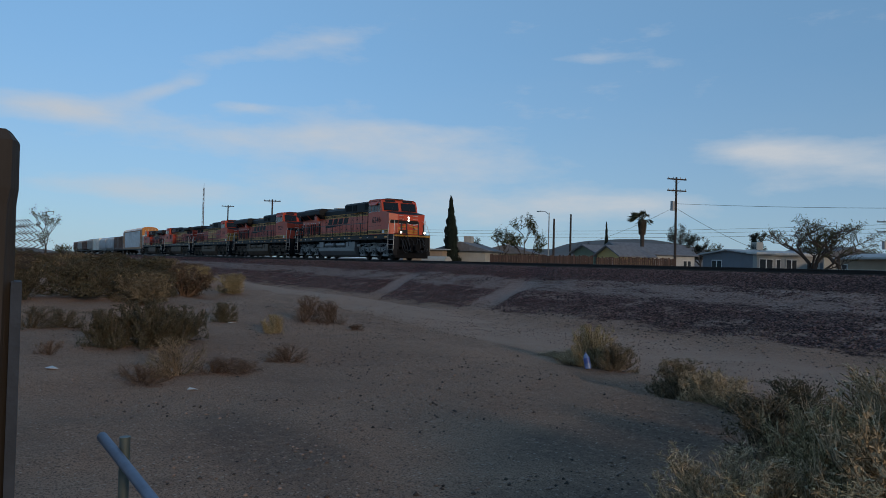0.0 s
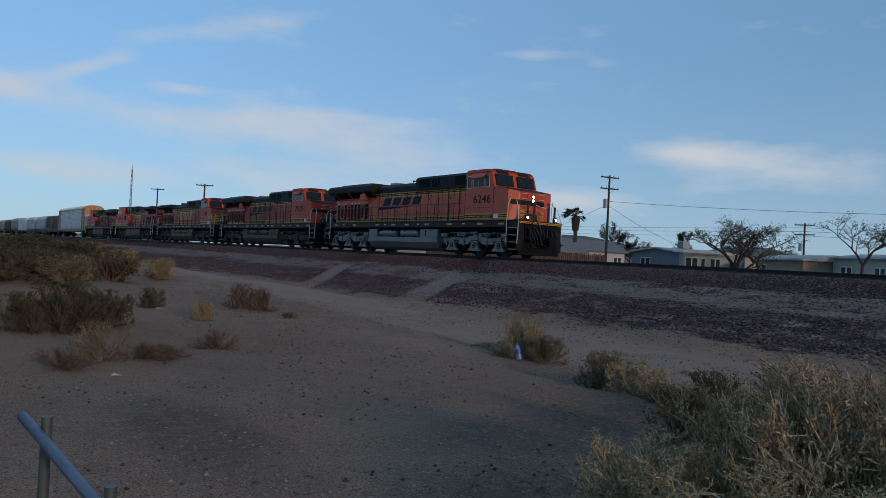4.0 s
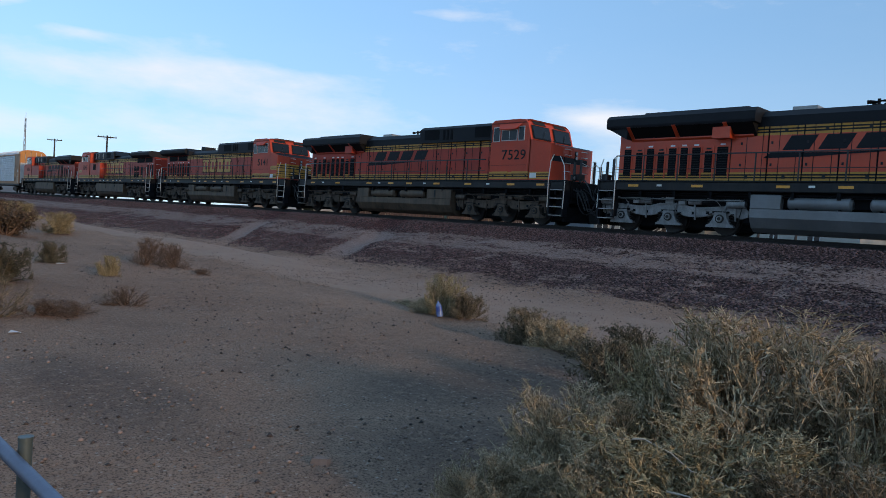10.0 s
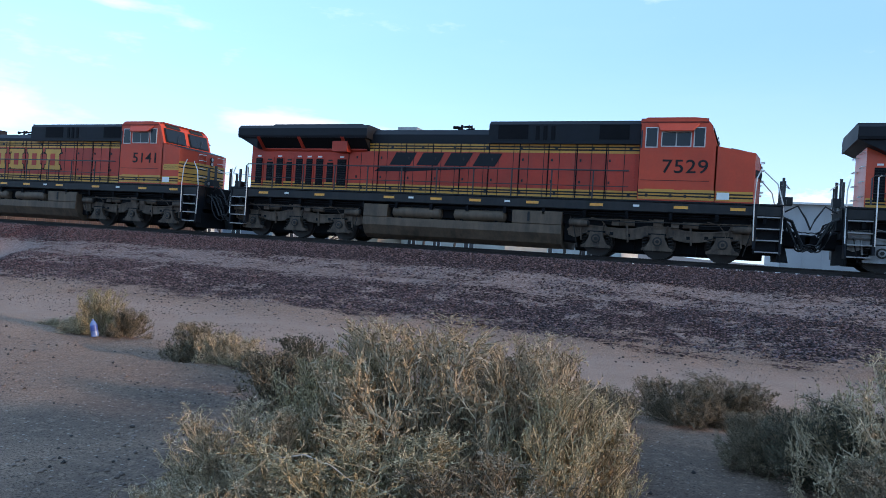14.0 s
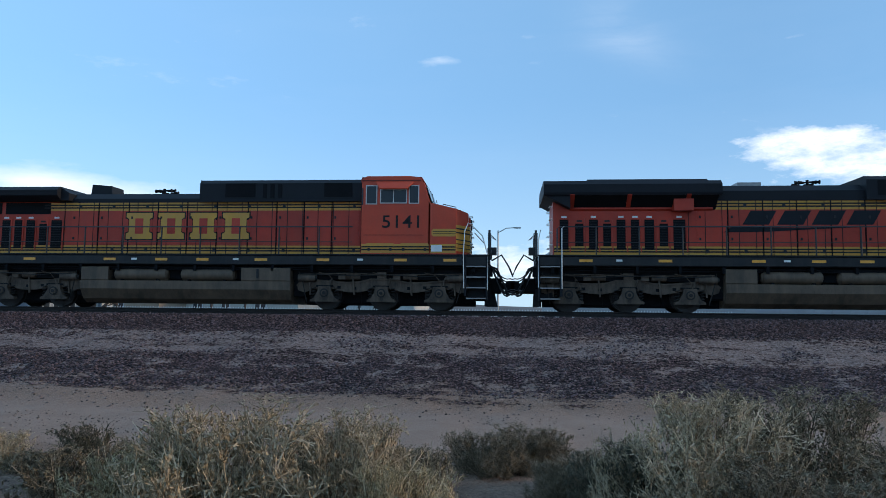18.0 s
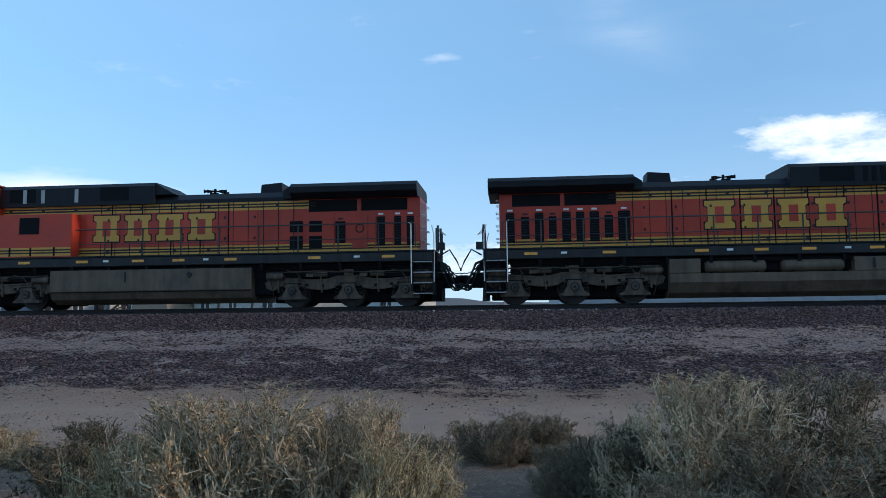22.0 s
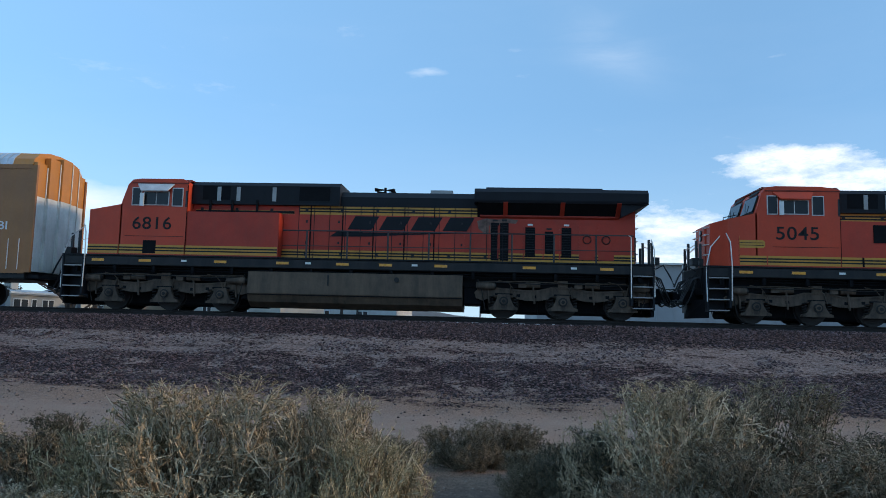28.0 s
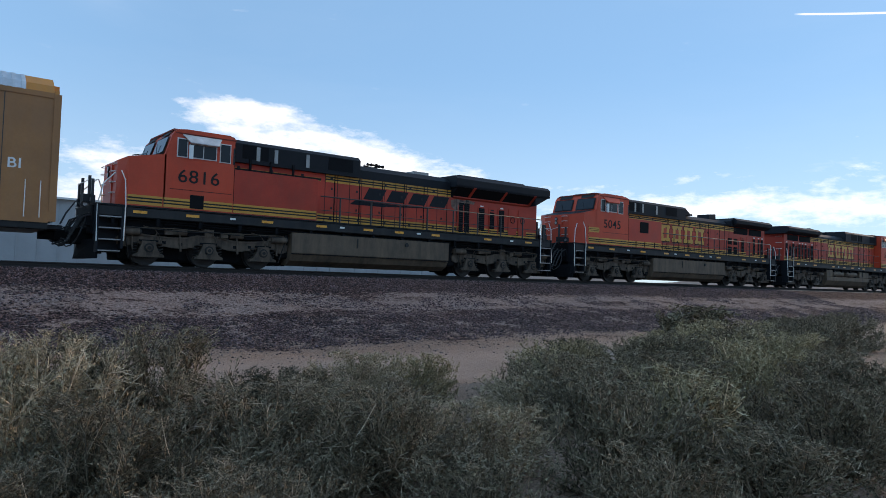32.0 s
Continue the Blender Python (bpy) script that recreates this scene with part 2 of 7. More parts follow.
PALE_RAIL = surface("handrail_worn_white", (0.66, 0.63, 0.58), 0.5, 0, 0.2, 3, 25, 0.05)
CABGLASS = surface("cab_glass", (0.012, 0.016, 0.02), 0.08, 0, 0.1, 0.8, 10, 0.0, spec=0.28)
HEADLIGHT = glow("lit_headlight", (1.0, 0.93, 0.80), 7.0)
LENS = glass("lamp_lens", (0.25, 0.25, 0.26), 0.1)
RUBBER = surface("rubber_hose", (0.015, 0.015, 0.016), 0.6, 0, 0.3, 3, 25, 0.05)
NUMBER = surface("number_black", (0.010, 0.009, 0.009), 0.85, 0, 0.2, 3, 20, 0.0)
AMBER = surface("amber_reflector", (0.75, 0.30, 0.03), 0.3, 0, 0.15, 6, 40, 0.0)
SCRATCH = surface("burnt_paint", (0.17, 0.10, 0.075), 0.8, 0, 0.6, 5, 30, 0.2)


# ---- mesh helpers ----
class M:
    """Collects vertices and faces of one mesh."""

    def __init__(self):
        self.v, self.f, self.smooth = [], [], []

    def put(self, verts, faces, smooth=False):
        k = len(self.v)
        self.v.extend(tuple(p) for p in verts)
        self.f.extend([k + i for i in f] for f in faces)
        self.smooth.extend([smooth] * len(faces))
        return self

    def box(self, x0, x1, y0, y1, z0, z1, c=0.0):
        """A box; c chamfers its edges along x."""
        if c:
            return self.prism_x([(y0 + c, z0), (y1 - c, z0), (y1, z0 + c), (y1, z1 - c), (y1 - c, z1), (y0 + c, z1), (y0, z1 - c), (y0, z0 + c)], x0, x1)
        p = [(x, y, z) for x in (x0, x1) for y in (y0, y1) for z in (z0, z1)]
        return self.put(p, [(0, 1, 3, 2), (4, 6, 7, 5), (0, 4, 5, 1), (2, 3, 7, 6), (0, 2, 6, 4), (1, 5, 7, 3)])

    def prism_x(self, prof, x0, x1):
        """A closed outline in y, z drawn out along x."""
        n = len(prof)
        v = [(x0, y, z) for y, z in prof] + [(x1, y, z) for y, z in prof]
        return self.put(v, [list(range(n))[::-1], [n + i for i in range(n)]] + [(i, (i + 1) % n, n + (i + 1) % n, n + i) for i in range(n)])

    def prism_y(self, prof, y0, y1):
        """A closed outline in x, z drawn out along y."""
        n = len(prof)
        v = [(x, y0, z) for x, z in prof] + [(x, y1, z) for x, z in prof]
        return self.put(v, [list(range(n)), [n + i for i in range(n)][::-1]] + [(i, n + i, n + (i + 1) % n, (i + 1) % n) for i in range(n)])

    def prism_z(self, prof, z0, z1):
        n = len(prof)
        v = [(x, y, z0) for x, y in prof] + [(x, y, z1) for x, y in prof]
        return self.put(v, [list(range(n))[::-1], [n + i for i in range(n)]] + [(i, (i + 1) % n, n + (i + 1) % n, n + i) for i in range(n)])

    def tube(self, path, r, n=6, r1=None):
        """A round bar along a line of points, with capped ends."""
        pts = [Vector(p) for p in path]
        v, f = [], []
        for i, p in enumerate(pts):
            d = (pts[min(i + 1, len(pts) - 1)] - pts[max(i - 1, 0)]).normalized()
            a = d.cross(Vector((0, 0, 1)) if abs(d.z) < 0.9 else Vector((1, 0, 0))).normalized()
            b = d.cross(a)
            q = r if r1 is None else r + (r1 - r) * i / max(1, len(pts) - 1)
            v += [p + (a * math.cos(k * math.tau / n) + b * math.sin(k * math.tau / n)) * q for k in range(n)]
        for i in range(len(pts) - 1):
            f += [(i * n + k, i * n + (k + 1) % n, (i + 1) * n + (k + 1) % n, (i + 1) * n + k) for k in range(n)]
        self.put(v, f, True)
        k = len(v)
        return self.put(v[:n], [list(range(n))[::-1]]).put(v[k - n:], [list(range(n))])

    def disc_y(self, x, z, r, y0, y1, n=20):
        return self.prism_y([(x + r * math.cos(i * math.tau / n), z + r * math.sin(i * math.tau / n)) for i in range(n)], y0, y1)

    def mesh(self, name, mats):
        me = bpy.data.meshes.new(name)
        me.from_pydata(self.v, [], self.f)
        for m in mats if isinstance(mats, (list, tuple)) else [mats]:
            me.materials.append(m)
        me.polygons.foreach_set("use_smooth", self.smooth)
        me.update()
        return me


def part(name, shape, material, parent=None, label="", mirror=False):
    """Links one mesh as a thing, or as a part under its thing."""
    if mirror:
        shape.v = [(-x, y, z) for x, y, z in shape.v]
        shape.f = [list(f)[::-1] for f in shape.f]
    ob = new(name, shape.mesh(name, material))
    ob.parent = parent
    if label:
        ob["label"] = label
    return ob

# ---- ground, bank and track ----
rng = np.random.default_rng(7)


def value_noise(x, y, seed=0):
    """Smooth random field over the plane, about -1 to 1."""
    def h(i, j):
        q = np.sin(i * 127.1 + j * 311.7 + seed * 74.7) * 43758.5453
        return (q - np.floor(q)) * 2 - 1
    i, j = np.floor(x), np.floor(y)
    u, v = x - i, y - j
    u, v = u * u * (3 - 2 * u), v * v * (3 - 2 * v)
    return (h(i, j) * (1 - u) + h(i + 1, j) * u) * (1 - v) + (h(i, j + 1) * (1 - u) + h(i + 1, j + 1) * u) * v


BANK_Y = [-4000, 6.5, 8.4, 8.95, 13.8, 15.2, 18.0, 20.2, 21.0, 22.6, 23.4, 24.2, 27.4, 30.0, 33.0, 4000]
BANK_Z = [0.0, 0.0, 0.0, -0.18, -0.18, 0.02, 0.50, 0.90, 1.14, 1.45, 1.54, 1.565, 1.565, 1.0, 0.62, 0.62]


RAMPS = ((-30.5, -1.1, 0.85), (-21.9, -0.75, 1.0))      # place at the foot, lean, half width


def bump(x, y, cx, cy, r, h):
    return h * np.exp(-((x - cx) ** 2 + (y - cy) ** 2) / (r * r))


def height(x, y):
    x, y = np.asarray(x, float), np.asarray(y, float)
    wob = 0.55 * value_noise(x * 0.11, y * 0.05, 3) + 0.2 * value_noise(x * 0.5, y * 0.4, 4)
    foot = np.interp(y, [7, 12, 18, 22], [0, 1, 1, 0])
    z = np.interp(y + wob * foot, BANK_Y, BANK_Z)
    near = np.interp(y, [20, 24], [1, 0.12]) * np.interp(np.hypot(x, y), [0.5, 3, 400, 900], [0.2, 1, 1, 0.0])
    z = z + near * (0.05 * value_noise(x * 0.45, y * 0.45, 1) + 0.02 * value_noise(x * 1.7, y * 1.7, 2) + 0.008 * value_noise(x * 6, y * 6, 5))
    # low dunes to the west of the path
    west = np.interp(x, [-40, -26, -15, -9], [1, 0.8, 0.22, 0]) * np.interp(y, [-60, -20, 6, 11, 14], [0.2, 0.8, 1, 0.75, 0])
    z = z + west * (0.75 + 0.4 * value_noise(x * 0.12, y * 0.16, 8) + 0.14 * value_noise(x * 0.5, y * 0.5, 9))
    # hummocks under the eastern brush, and a lip of earth beside the lane
    z = z + bump(x, y, -1.6, 4.2, 1.8, 0.10) + bump(x, y, 3.0, 6.0, 2.5, 0.08)
    # a ragged ledge where the lane has cut the sand
    z = z + 0.11 * np.exp(-((x + 6.8) / 2.3) ** 2) * np.interp(y - 0.16 * np.sin(2.1 * x) - 0.08 * np.sin(5.3 * x), [5.0, 6.85, 7.02, 7.2, 8.4], [0, 1, 0.9, -0.7, 0])
    # two worn ramps cut into the bank
    for cx, lean, w in RAMPS:
        c = cx + (y - 15.0) * lean
        z = z - 0.16 * np.exp(-((x - c) / w) ** 2) * np.interp(y, [15, 16.5, 21, 23], [0, 1, 1, 0])
    return z


def spread(lo, hi, step, far, grow=1.16):
    """Even steps from lo to hi, then growing ones out to far on both sides."""
    mid = list(np.arange(lo, hi, step))
    out, d, x = [], step, hi
    while x < far:
        out.append(x)
        d *= grow
        x += d
    left, d, x = [], step, lo - step
    while x > -far:
        left.append(x)
        d *= grow
        x -= d
    return np.array(left[::-1] + mid + out)


def ground_material():
    m = bpy.data.materials.new("desert_ground")
    m.use_nodes = True
    n = Nodes(m.node_tree)
    b = m.node_tree.nodes["Principled BSDF"]
    co = n.add("ShaderNodeTexCoord").outputs["Object"]
    ax = n.add("ShaderNodeSeparateXYZ", {0: co}).outputs
    big, mid, fine = n.noise(co, 0.22, 5, 0.6), n.noise(co, 1.3, 6, 0.65), n.noise(co, 14.0, 5, 0.7)
    grit = n.noise(co, 60.0, 3, 0.7)
    sand = n.mix(n.ramp(big, 0.35, 0.68), (0.285, 0.174, 0.120), (0.400, 0.252, 0.174))
    sand = n.mix(n.math("MULTIPLY", n.ramp(mid, 0.5, 0.75), 0.55), sand, (0.200, 0.125, 0.093))
    # broad darker blotches, spread at random
    blotch = n.noise(n.vec(co, (0.42, 0.62, 0), (3.1, 1.7, 0)), 1.0, 5, 0.6)
    sand = n.mix(n.math("MULTIPLY", n.ramp(blotch, 0.52, 0.66), 0.30), sand, (0.112, 0.082, 0.068))
    # soft ovals of cast shade, painted into the sand colour
    for cx, cy, rx, ry in ((-6.2, 2.05, 1.7, 0.55), (-4.8, 5.3, 0.75, 1.7), (-0.1, 5.6, 0.8, 1.3), (-3.4, 3.6, 0.7, 0.9)):
        away = n.math("ADD", n.math("POWER", n.math("DIVIDE", n.math("SUBTRACT", ax[0], cx), rx), 2.0), n.math("POWER", n.math("DIVIDE", n.math("SUBTRACT", ax[1], cy), ry), 2.0))
        shade_spot = n.ramp(n.math("ADD", away, n.math("MULTIPLY", n.math("SUBTRACT", mid, 0.5), 2.0)), 1.5, 0.3)
        sand = n.mix(n.math("MULTIPLY", shade_spot, 0.55), sand, (0.105, 0.079, 0.067))
    sand = n.mix(n.math("MULTIPLY", n.ramp(fine, 0.50, 0.66), 0.6), sand, (0.440, 0.292, 0.206))
    sand = n.mix(n.math("MULTIPLY", n.ramp(grit, 0.50, 0.60), 0.85), sand, (0.105, 0.066, 0.047))
    specks = n.add("ShaderNodeTexVoronoi", {"Vector": co, "Scale": 26.0, "Randomness": 1.0}).outputs
    dot = n.math("MULTIPLY", n.ramp(specks["Distance"], 0.34, 0.20), n.ramp(n.add("ShaderNodeSeparateColor", {0: specks["Color"]}).outputs[0], 0.62, 0.70))
    pale = n.add("ShaderNodeSeparateColor", {0: specks["Color"]}).outputs[1]
    sand = n.mix(n.math("MULTIPLY", dot, 0.85), sand, n.mix(n.ramp(pale, 0.4, 0.6), (0.075, 0.052, 0.042), (0.46, 0.36, 0.29)))
    # the packed lane is paler and smoother
    yw = n.math("ADD", ax[1], n.math("MULTIPLY", n.math("SUBTRACT", n.noise(n.vec(co, (0.16, 0.16, 0)), 1.0, 3), 0.5), 2.2))
    lane = n.math("MULTIPLY", n.ramp(yw, 8.8, 10.0), n.ramp(yw, 14.6, 13.2))
    lane_col = n.mix(n.ramp(mid, 0.3, 0.7), (0.328, 0.226, 0.170), (0.412, 0.288, 0.220))
    col = n.mix(n.math("MULTIPLY", lane, 0.75), sand, lane_col)
    # ballast: dark purple-red stone, with a sandy belt half way up and sandy ramps
    cells = n.add("ShaderNodeTexVoronoi", {"Vector": co, "Scale": 17.0}).outputs
    tone = n.add("ShaderNodeSeparateColor", {0: cells["Color"]}).outputs[0]
    stone = n.mix(n.math("POWER", tone, 1.6), (0.020, 0.013, 0.014), (0.330, 0.205, 0.200))
    # shade in the gaps between stones, painted as near-black
    stone = n.mix(n.ramp(cells["Distance"], 0.34, 0.70), stone, (0.014, 0.009, 0.009))
    stone = n.mix(n.math("MULTIPLY", n.ramp(big, 0.45, 0.7), 0.35), stone, (0.120, 0.074, 0.070))
    stone = n.mix(n.math("MULTIPLY", n.ramp(ax[0], -12.0, -30.0), 0.75), stone, n.mix(1.0, stone, (1.55, 0.98, 0.92), "MULTIPLY"))
    rough_edge = n.math("MULTIPLY", n.math("SUBTRACT", n.noise(n.vec(co, (0.28, 0.9, 0)), 1.2, 8, 0.72), 0.5), 4.4)
    yb = n.math("ADD", ax[1], rough_edge)
    bank = n.math("MULTIPLY", n.ramp(yb, 14.4, 15.8), n.ramp(ax[1], 32.0, 30.0))
    belt = n.math("MULTIPLY", n.math("MULTIPLY", n.ramp(yb, 17.7, 18.9), n.ramp(n.math("ADD", ax[1], n.math("MULTIPLY", rough_edge, 0.25)), 21.2, 20.6)), n.ramp(n.noise(n.vec(co, (0.5, 1.2, 0)), 1.0, 8, 0.75), 0.30, 0.50))
    ramps = None
    for cx, lean, w in RAMPS:
        c = n.math("SUBTRACT", n.math("SUBTRACT", ax[0], cx), n.math("MULTIPLY", n.math("SUBTRACT", ax[1], 15.0), lean))
        r = n.math("MULTIPLY", n.ramp(n.math("ABSOLUTE", c), w * 1.2, w * 0.6), n.ramp(ax[1], 21.8, 20.2))
        ramps = r if ramps is None else n.math("MAXIMUM", ramps, r)
    gap = n.math("MAXIMUM", n.math("MULTIPLY", belt, 0.74), n.math("MULTIPLY", ramps, 1.0))
    gap = n.math("MAXIMUM", gap, n.math("MULTIPLY", n.math("MULTIPLY", n.ramp(n.noise(n.vec(co, (0.9, 0.9, 0)), 1.1, 6, 0.72), 0.45, 0.62), 0.80), n.ramp(ax[1], 21.6, 20.6)))
    # sand thins out stone by stone, never as a soft wash
    broken = n.noise(co, 9.0, 3, 0.75)
    gap = n.ramp(n.math("ADD", gap, n.math("MULTIPLY", n.math("SUBTRACT", broken, 0.5), 2.4)), 0.38, 0.62)
    bank = n.math("MULTIPLY", n.ramp(n.math("ADD", bank, n.math("MULTIPLY", n.math("SUBTRACT", broken, 0.5), 1.8)), 0.40, 0.60), n.math("SUBTRACT", 1.0, n.math("MULTIPLY", gap, 0.96)))
    grey_sand = n.mix(n.ramp(fine, 0.44, 0.6), (0.200, 0.142, 0.122), (0.345, 0.255, 0.220))
    on_bank = n.ramp(ax[1], 14.5, 16.5)
    col = n.mix(on_bank, col, grey_sand)
    col = n.mix(bank, col, stone)
    # paler, open desert beyond the line
    far = n.ramp(ax[1], 33.0, 38.0)
    col = n.mix(far, col, n.mix(n.ramp(big, 0.3, 0.7), (0.270, 0.215, 0.165), (0.370, 0.300, 0.235)))
    n.t.links.new(col, b.inputs["Base Color"])
    b.inputs["Roughness"].default_value = 0.95
    b.inputs["Specular IOR Level"].default_value = 0.15
    relief = n.math("ADD", n.math("ADD", n.math("MULTIPLY", fine, 0.7), n.math("MULTIPLY", grit, 0.3)), n.math("MULTIPLY", n.math("MULTIPLY", cells["Distance"], -2.2), bank))
    n.t.links.new(n.add("ShaderNodeBump", {"Height": relief, "Strength": 1.0, "Distance": 0.075}).outputs[0], b.inputs["Normal"])
    return m


GROUND = ground_material()


def build_ground():
    xs, ys = spread(-34, 24, 0.15, 4000), spread(-6, 24.5, 0.15, 4000)
    X, Y = np.meshgrid(xs, ys)
    Z = height(X, Y)
    co = np.stack([X, Y, Z], -1).reshape(-1, 3)
    w, h = len(xs), len(ys)
    i = (np.arange(h - 1)[:, None] * w + np.arange(w - 1)[None, :]).ravel()
    quads = np.stack([i, i + 1, i + w + 1, i + w], 1)
    me = bpy.data.meshes.new("ground")
    me.vertices.add(len(co))
    me.vertices.foreach_set("co", co.ravel())
    me.loops.add(quads.size)
    me.loops.foreach_set("vertex_index", quads.ravel())
    me.polygons.add(len(quads))
    me.polygons.foreach_set("loop_start", np.arange(0, quads.size, 4))
    me.polygons.foreach_set("use_smooth", np.ones(len(quads), bool))
    me.update(calc_edges=True)
    me.materials.append(GROUND)
    tagged(new("ground", me), "sandy desert ground with a gravel railway bank", "ground", kind="structure")


build_ground()


def scatter(name, n, xr, yr, size, material, label, category, power=1.0, keep=None):
    """Loose stones as one mesh of small uneven eight-sided lumps."""
    x = rng.uniform(*xr, n)
    y = rng.uniform(*yr, n)
    if keep is not None:
        k = keep(x, y)
        x, y = x[k], y[k]
    n = len(x)
    r = rng.uniform(0, 1, n) ** power * (size[1] - size[0]) + size[0]
    z = height(x, y) + r * 0.25
    base = np.array([(1, 0, 0), (-1, 0, 0), (0, 1, 0), (0, -1, 0), (0, 0, 0.75), (0, 0, -0.75)])
    p = base[None] * rng.uniform(0.55, 1.15, (n, 6, 1)) * r[:, None, None]
    a = rng.uniform(0, math.tau, n)
    ca, sa = np.cos(a)[:, None], np.sin(a)[:, None]
    q = np.stack([p[..., 0] * ca - p[..., 1] * sa + x[:, None], p[..., 0] * sa + p[..., 1] * ca + y[:, None], p[..., 2] + z[:, None]], -1).reshape(-1, 3)
    tri = np.array([(0, 2, 4), (2, 1, 4), (1, 3, 4), (3, 0, 4), (2, 0, 5), (1, 2, 5), (3, 1, 5), (0, 3, 5)])
    f = (np.arange(n)[:, None, None] * 6 + tri[None]).reshape(-1, 3)
    me = bpy.data.meshes.new(name)
    me.vertices.add(len(q))
    me.vertices.foreach_set("co", q.ravel())
    me.loops.add(f.size)
    me.loops.foreach_set("vertex_index", f.ravel())
    me.polygons.add(len(f))
    me.polygons.foreach_set("loop_start", np.arange(0, f.size, 3))
    me.update(calc_edges=True)
    me.materials.append(material)
    return tagged(new(name, me), label, category, kind="stuff")


BALLAST = surface("ballast_stone", (0.100, 0.066, 0.067), 0.9, 0, 0.3, 8, 60, 0.3, island=True, rand=0.85)
FOOT = surface("foot_stone", (0.125, 0.090, 0.082), 0.9, 0, 0.3, 8, 60, 0.3, island=True, rand=0.85)
PEBBLE = surface("desert_pebble", (0.20, 0.138, 0.108), 0.9, 0, 0.3, 8, 60, 0.3, island=True, rand=0.85)


def off_ramps(x, y):
    ok = np.ones(len(x), bool)
    for cx, lean, w in RAMPS:
        ok &= np.abs(x - cx - (y - 15.0) * lean) > w * 0.9
    belt = (y > 18.2) & (y < 20.8)
    ok &= ~belt | (value_noise(x * 0.7, y * 1.1, 21) > np.interp(x, [-16, -8], [0.45, -0.05]))
    ok &= (value_noise(x * 0.5, y * 0.8, 22) > -0.5) | (y > 20.8)
    return ok


scatter("ballast_stones", 95000, (-75, 48), (15.0, 24.4), (0.016, 0.055), BALLAST, "loose purple-red ballast stones on the bank", "gravel", 1.5, off_ramps)
scatter("foot_gravel", 26000, (-60, 44), (13.2, 16.8), (0.010, 0.040), FOOT, "grey-purple gravel spilled along the foot of the bank", "gravel", 1.6,
        lambda x, y: rng.uniform(0, 1, len(x)) < np.interp(y, [13.2, 14.2, 15.4], [0.05, 0.4, 1.0]))
scatter("pebbles", 34000, (-20, 9), (0.8, 13.5), (0.004, 0.026), PEBBLE, "small pebbles on sandy ground", "pebbles", 2.2,
        lambda x, y: value_noise(x * 0.6, y * 0.6, 31) > -0.2)
scatter("dark_clods", 800, (-24, 8), (1.5, 13), (0.008, 0.03), surface("dark_clod", (0.06, 0.045, 0.04), 0.95, 0, 0.3, 8, 50, 0.3), "dark clods and dry litter on sand", "litter", 2.0)

TIE = surface("weathered_tie", (0.050, 0.038, 0.032), 0.9, 0, 0.35, 3, 30, 0.4, stretch=(1, 0.2, 1), rand=0.25)


def build_track():
    track = tagged(new("railway_track"), "single railway track on ballast with rusty rails", "track", kind="structure")
    for y in (-0.755, 0.755):
        prof = [(-0.07, 0), (0.07, 0), (0.07, 0.015), (0.012, 0.035), (0.012, 0.125), (0.037, 0.135), (0.037, 0.165), (0.028, 0.172), (-0.028, 0.172), (-0.037, 0.165), (-0.037, 0.135), (-0.012, 0.125), (-0.012, 0.035), (-0.07, 0.015)]
        part("rail", M().prism_x([(TRACK_Y0 + y + a, RAIL0 - 0.172 + b) for a, b in prof], -1600, 1600), RAILTOP, track)
    tie = M().box(-0.11, 0.11, -1.3, 1.3, -0.2, 0.0, 0.015).mesh("tie", TIE)
    for i in range(290):
        ob = new("tie", tie)
        ob.parent = track
        ob.matrix_basis = pose(-118 + i * 0.58 + rng.uniform(-.02, .02), TRACK_Y0 + rng.uniform(-.03, .03), RAIL0 - 0.172, 0, 0, rng.uniform(-.6, .6))


TRACK_Y0, RAIL0 = 25.8, 1.77
build_track()

# ---- the train ----
TRACK_Y, RAIL = 25.8, 1.77
PITCH, JOINT = 22.27, 27.50      # length over couplers; place of the coupling behind the leading engine at 19 s
keyed, rollers = [], []          # things that travel, and their wheelsets


def letters(text, size, x, y, z, material, name, parent, slant=0.0):
    """Raised writing on a wall that faces -y."""
    cu = bpy.data.curves.new("lettering", "FONT")
    cu.body, cu.size, cu.extrude, cu.align_x, cu.shear = text, size, 0.004, "CENTER", slant
    cu.space_character, cu.offset = 1.06, 0.004
    tmp = bpy.data.objects.new("lettering", cu)
    scene.collection.objects.link(tmp)
    me = bpy.data.meshes.new_from_object(tmp.evaluated_get(bpy.context.evaluated_depsgraph_get()))
    bpy.data.objects.remove(tmp)
    me.materials.clear()
    me.materials.append(material)
    ob = new(name, me)
    ob.matrix_basis = pose(x, y, z, 90, 0, 0) @ Matrix.Diagonal((1.12, 1, 1, 1))
    ob.parent = parent
    return ob


def wheelset(x, z, parent, r=0.53, gauge=0.75):
    s = M()
    for y0, y1, rr in ((-gauge - 0.07, -gauge + 0.06, r), (gauge - 0.06, gauge + 0.07, r), (-gauge + 0.06, -gauge + 0.09, r + 0.03), (gauge - 0.09, gauge - 0.06, r + 0.03)):
        s.disc_y(0, 0, rr, y0, y1, 24)
    s.disc_y(0, 0, 0.09, -1.2, 1.2, 10)
    for k in range(3):
        a = k * math.tau / 3
        s.disc_y(0.25 * math.cos(a), 0.25 * math.sin(a), 0.05, -gauge - 0.085, -gauge - 0.07, 8)
    ob = part("wheelset", s, WHEEL, parent)
    ob.location = (x, 0, z)
    rollers.append((ob, x, z, r))
    return ob


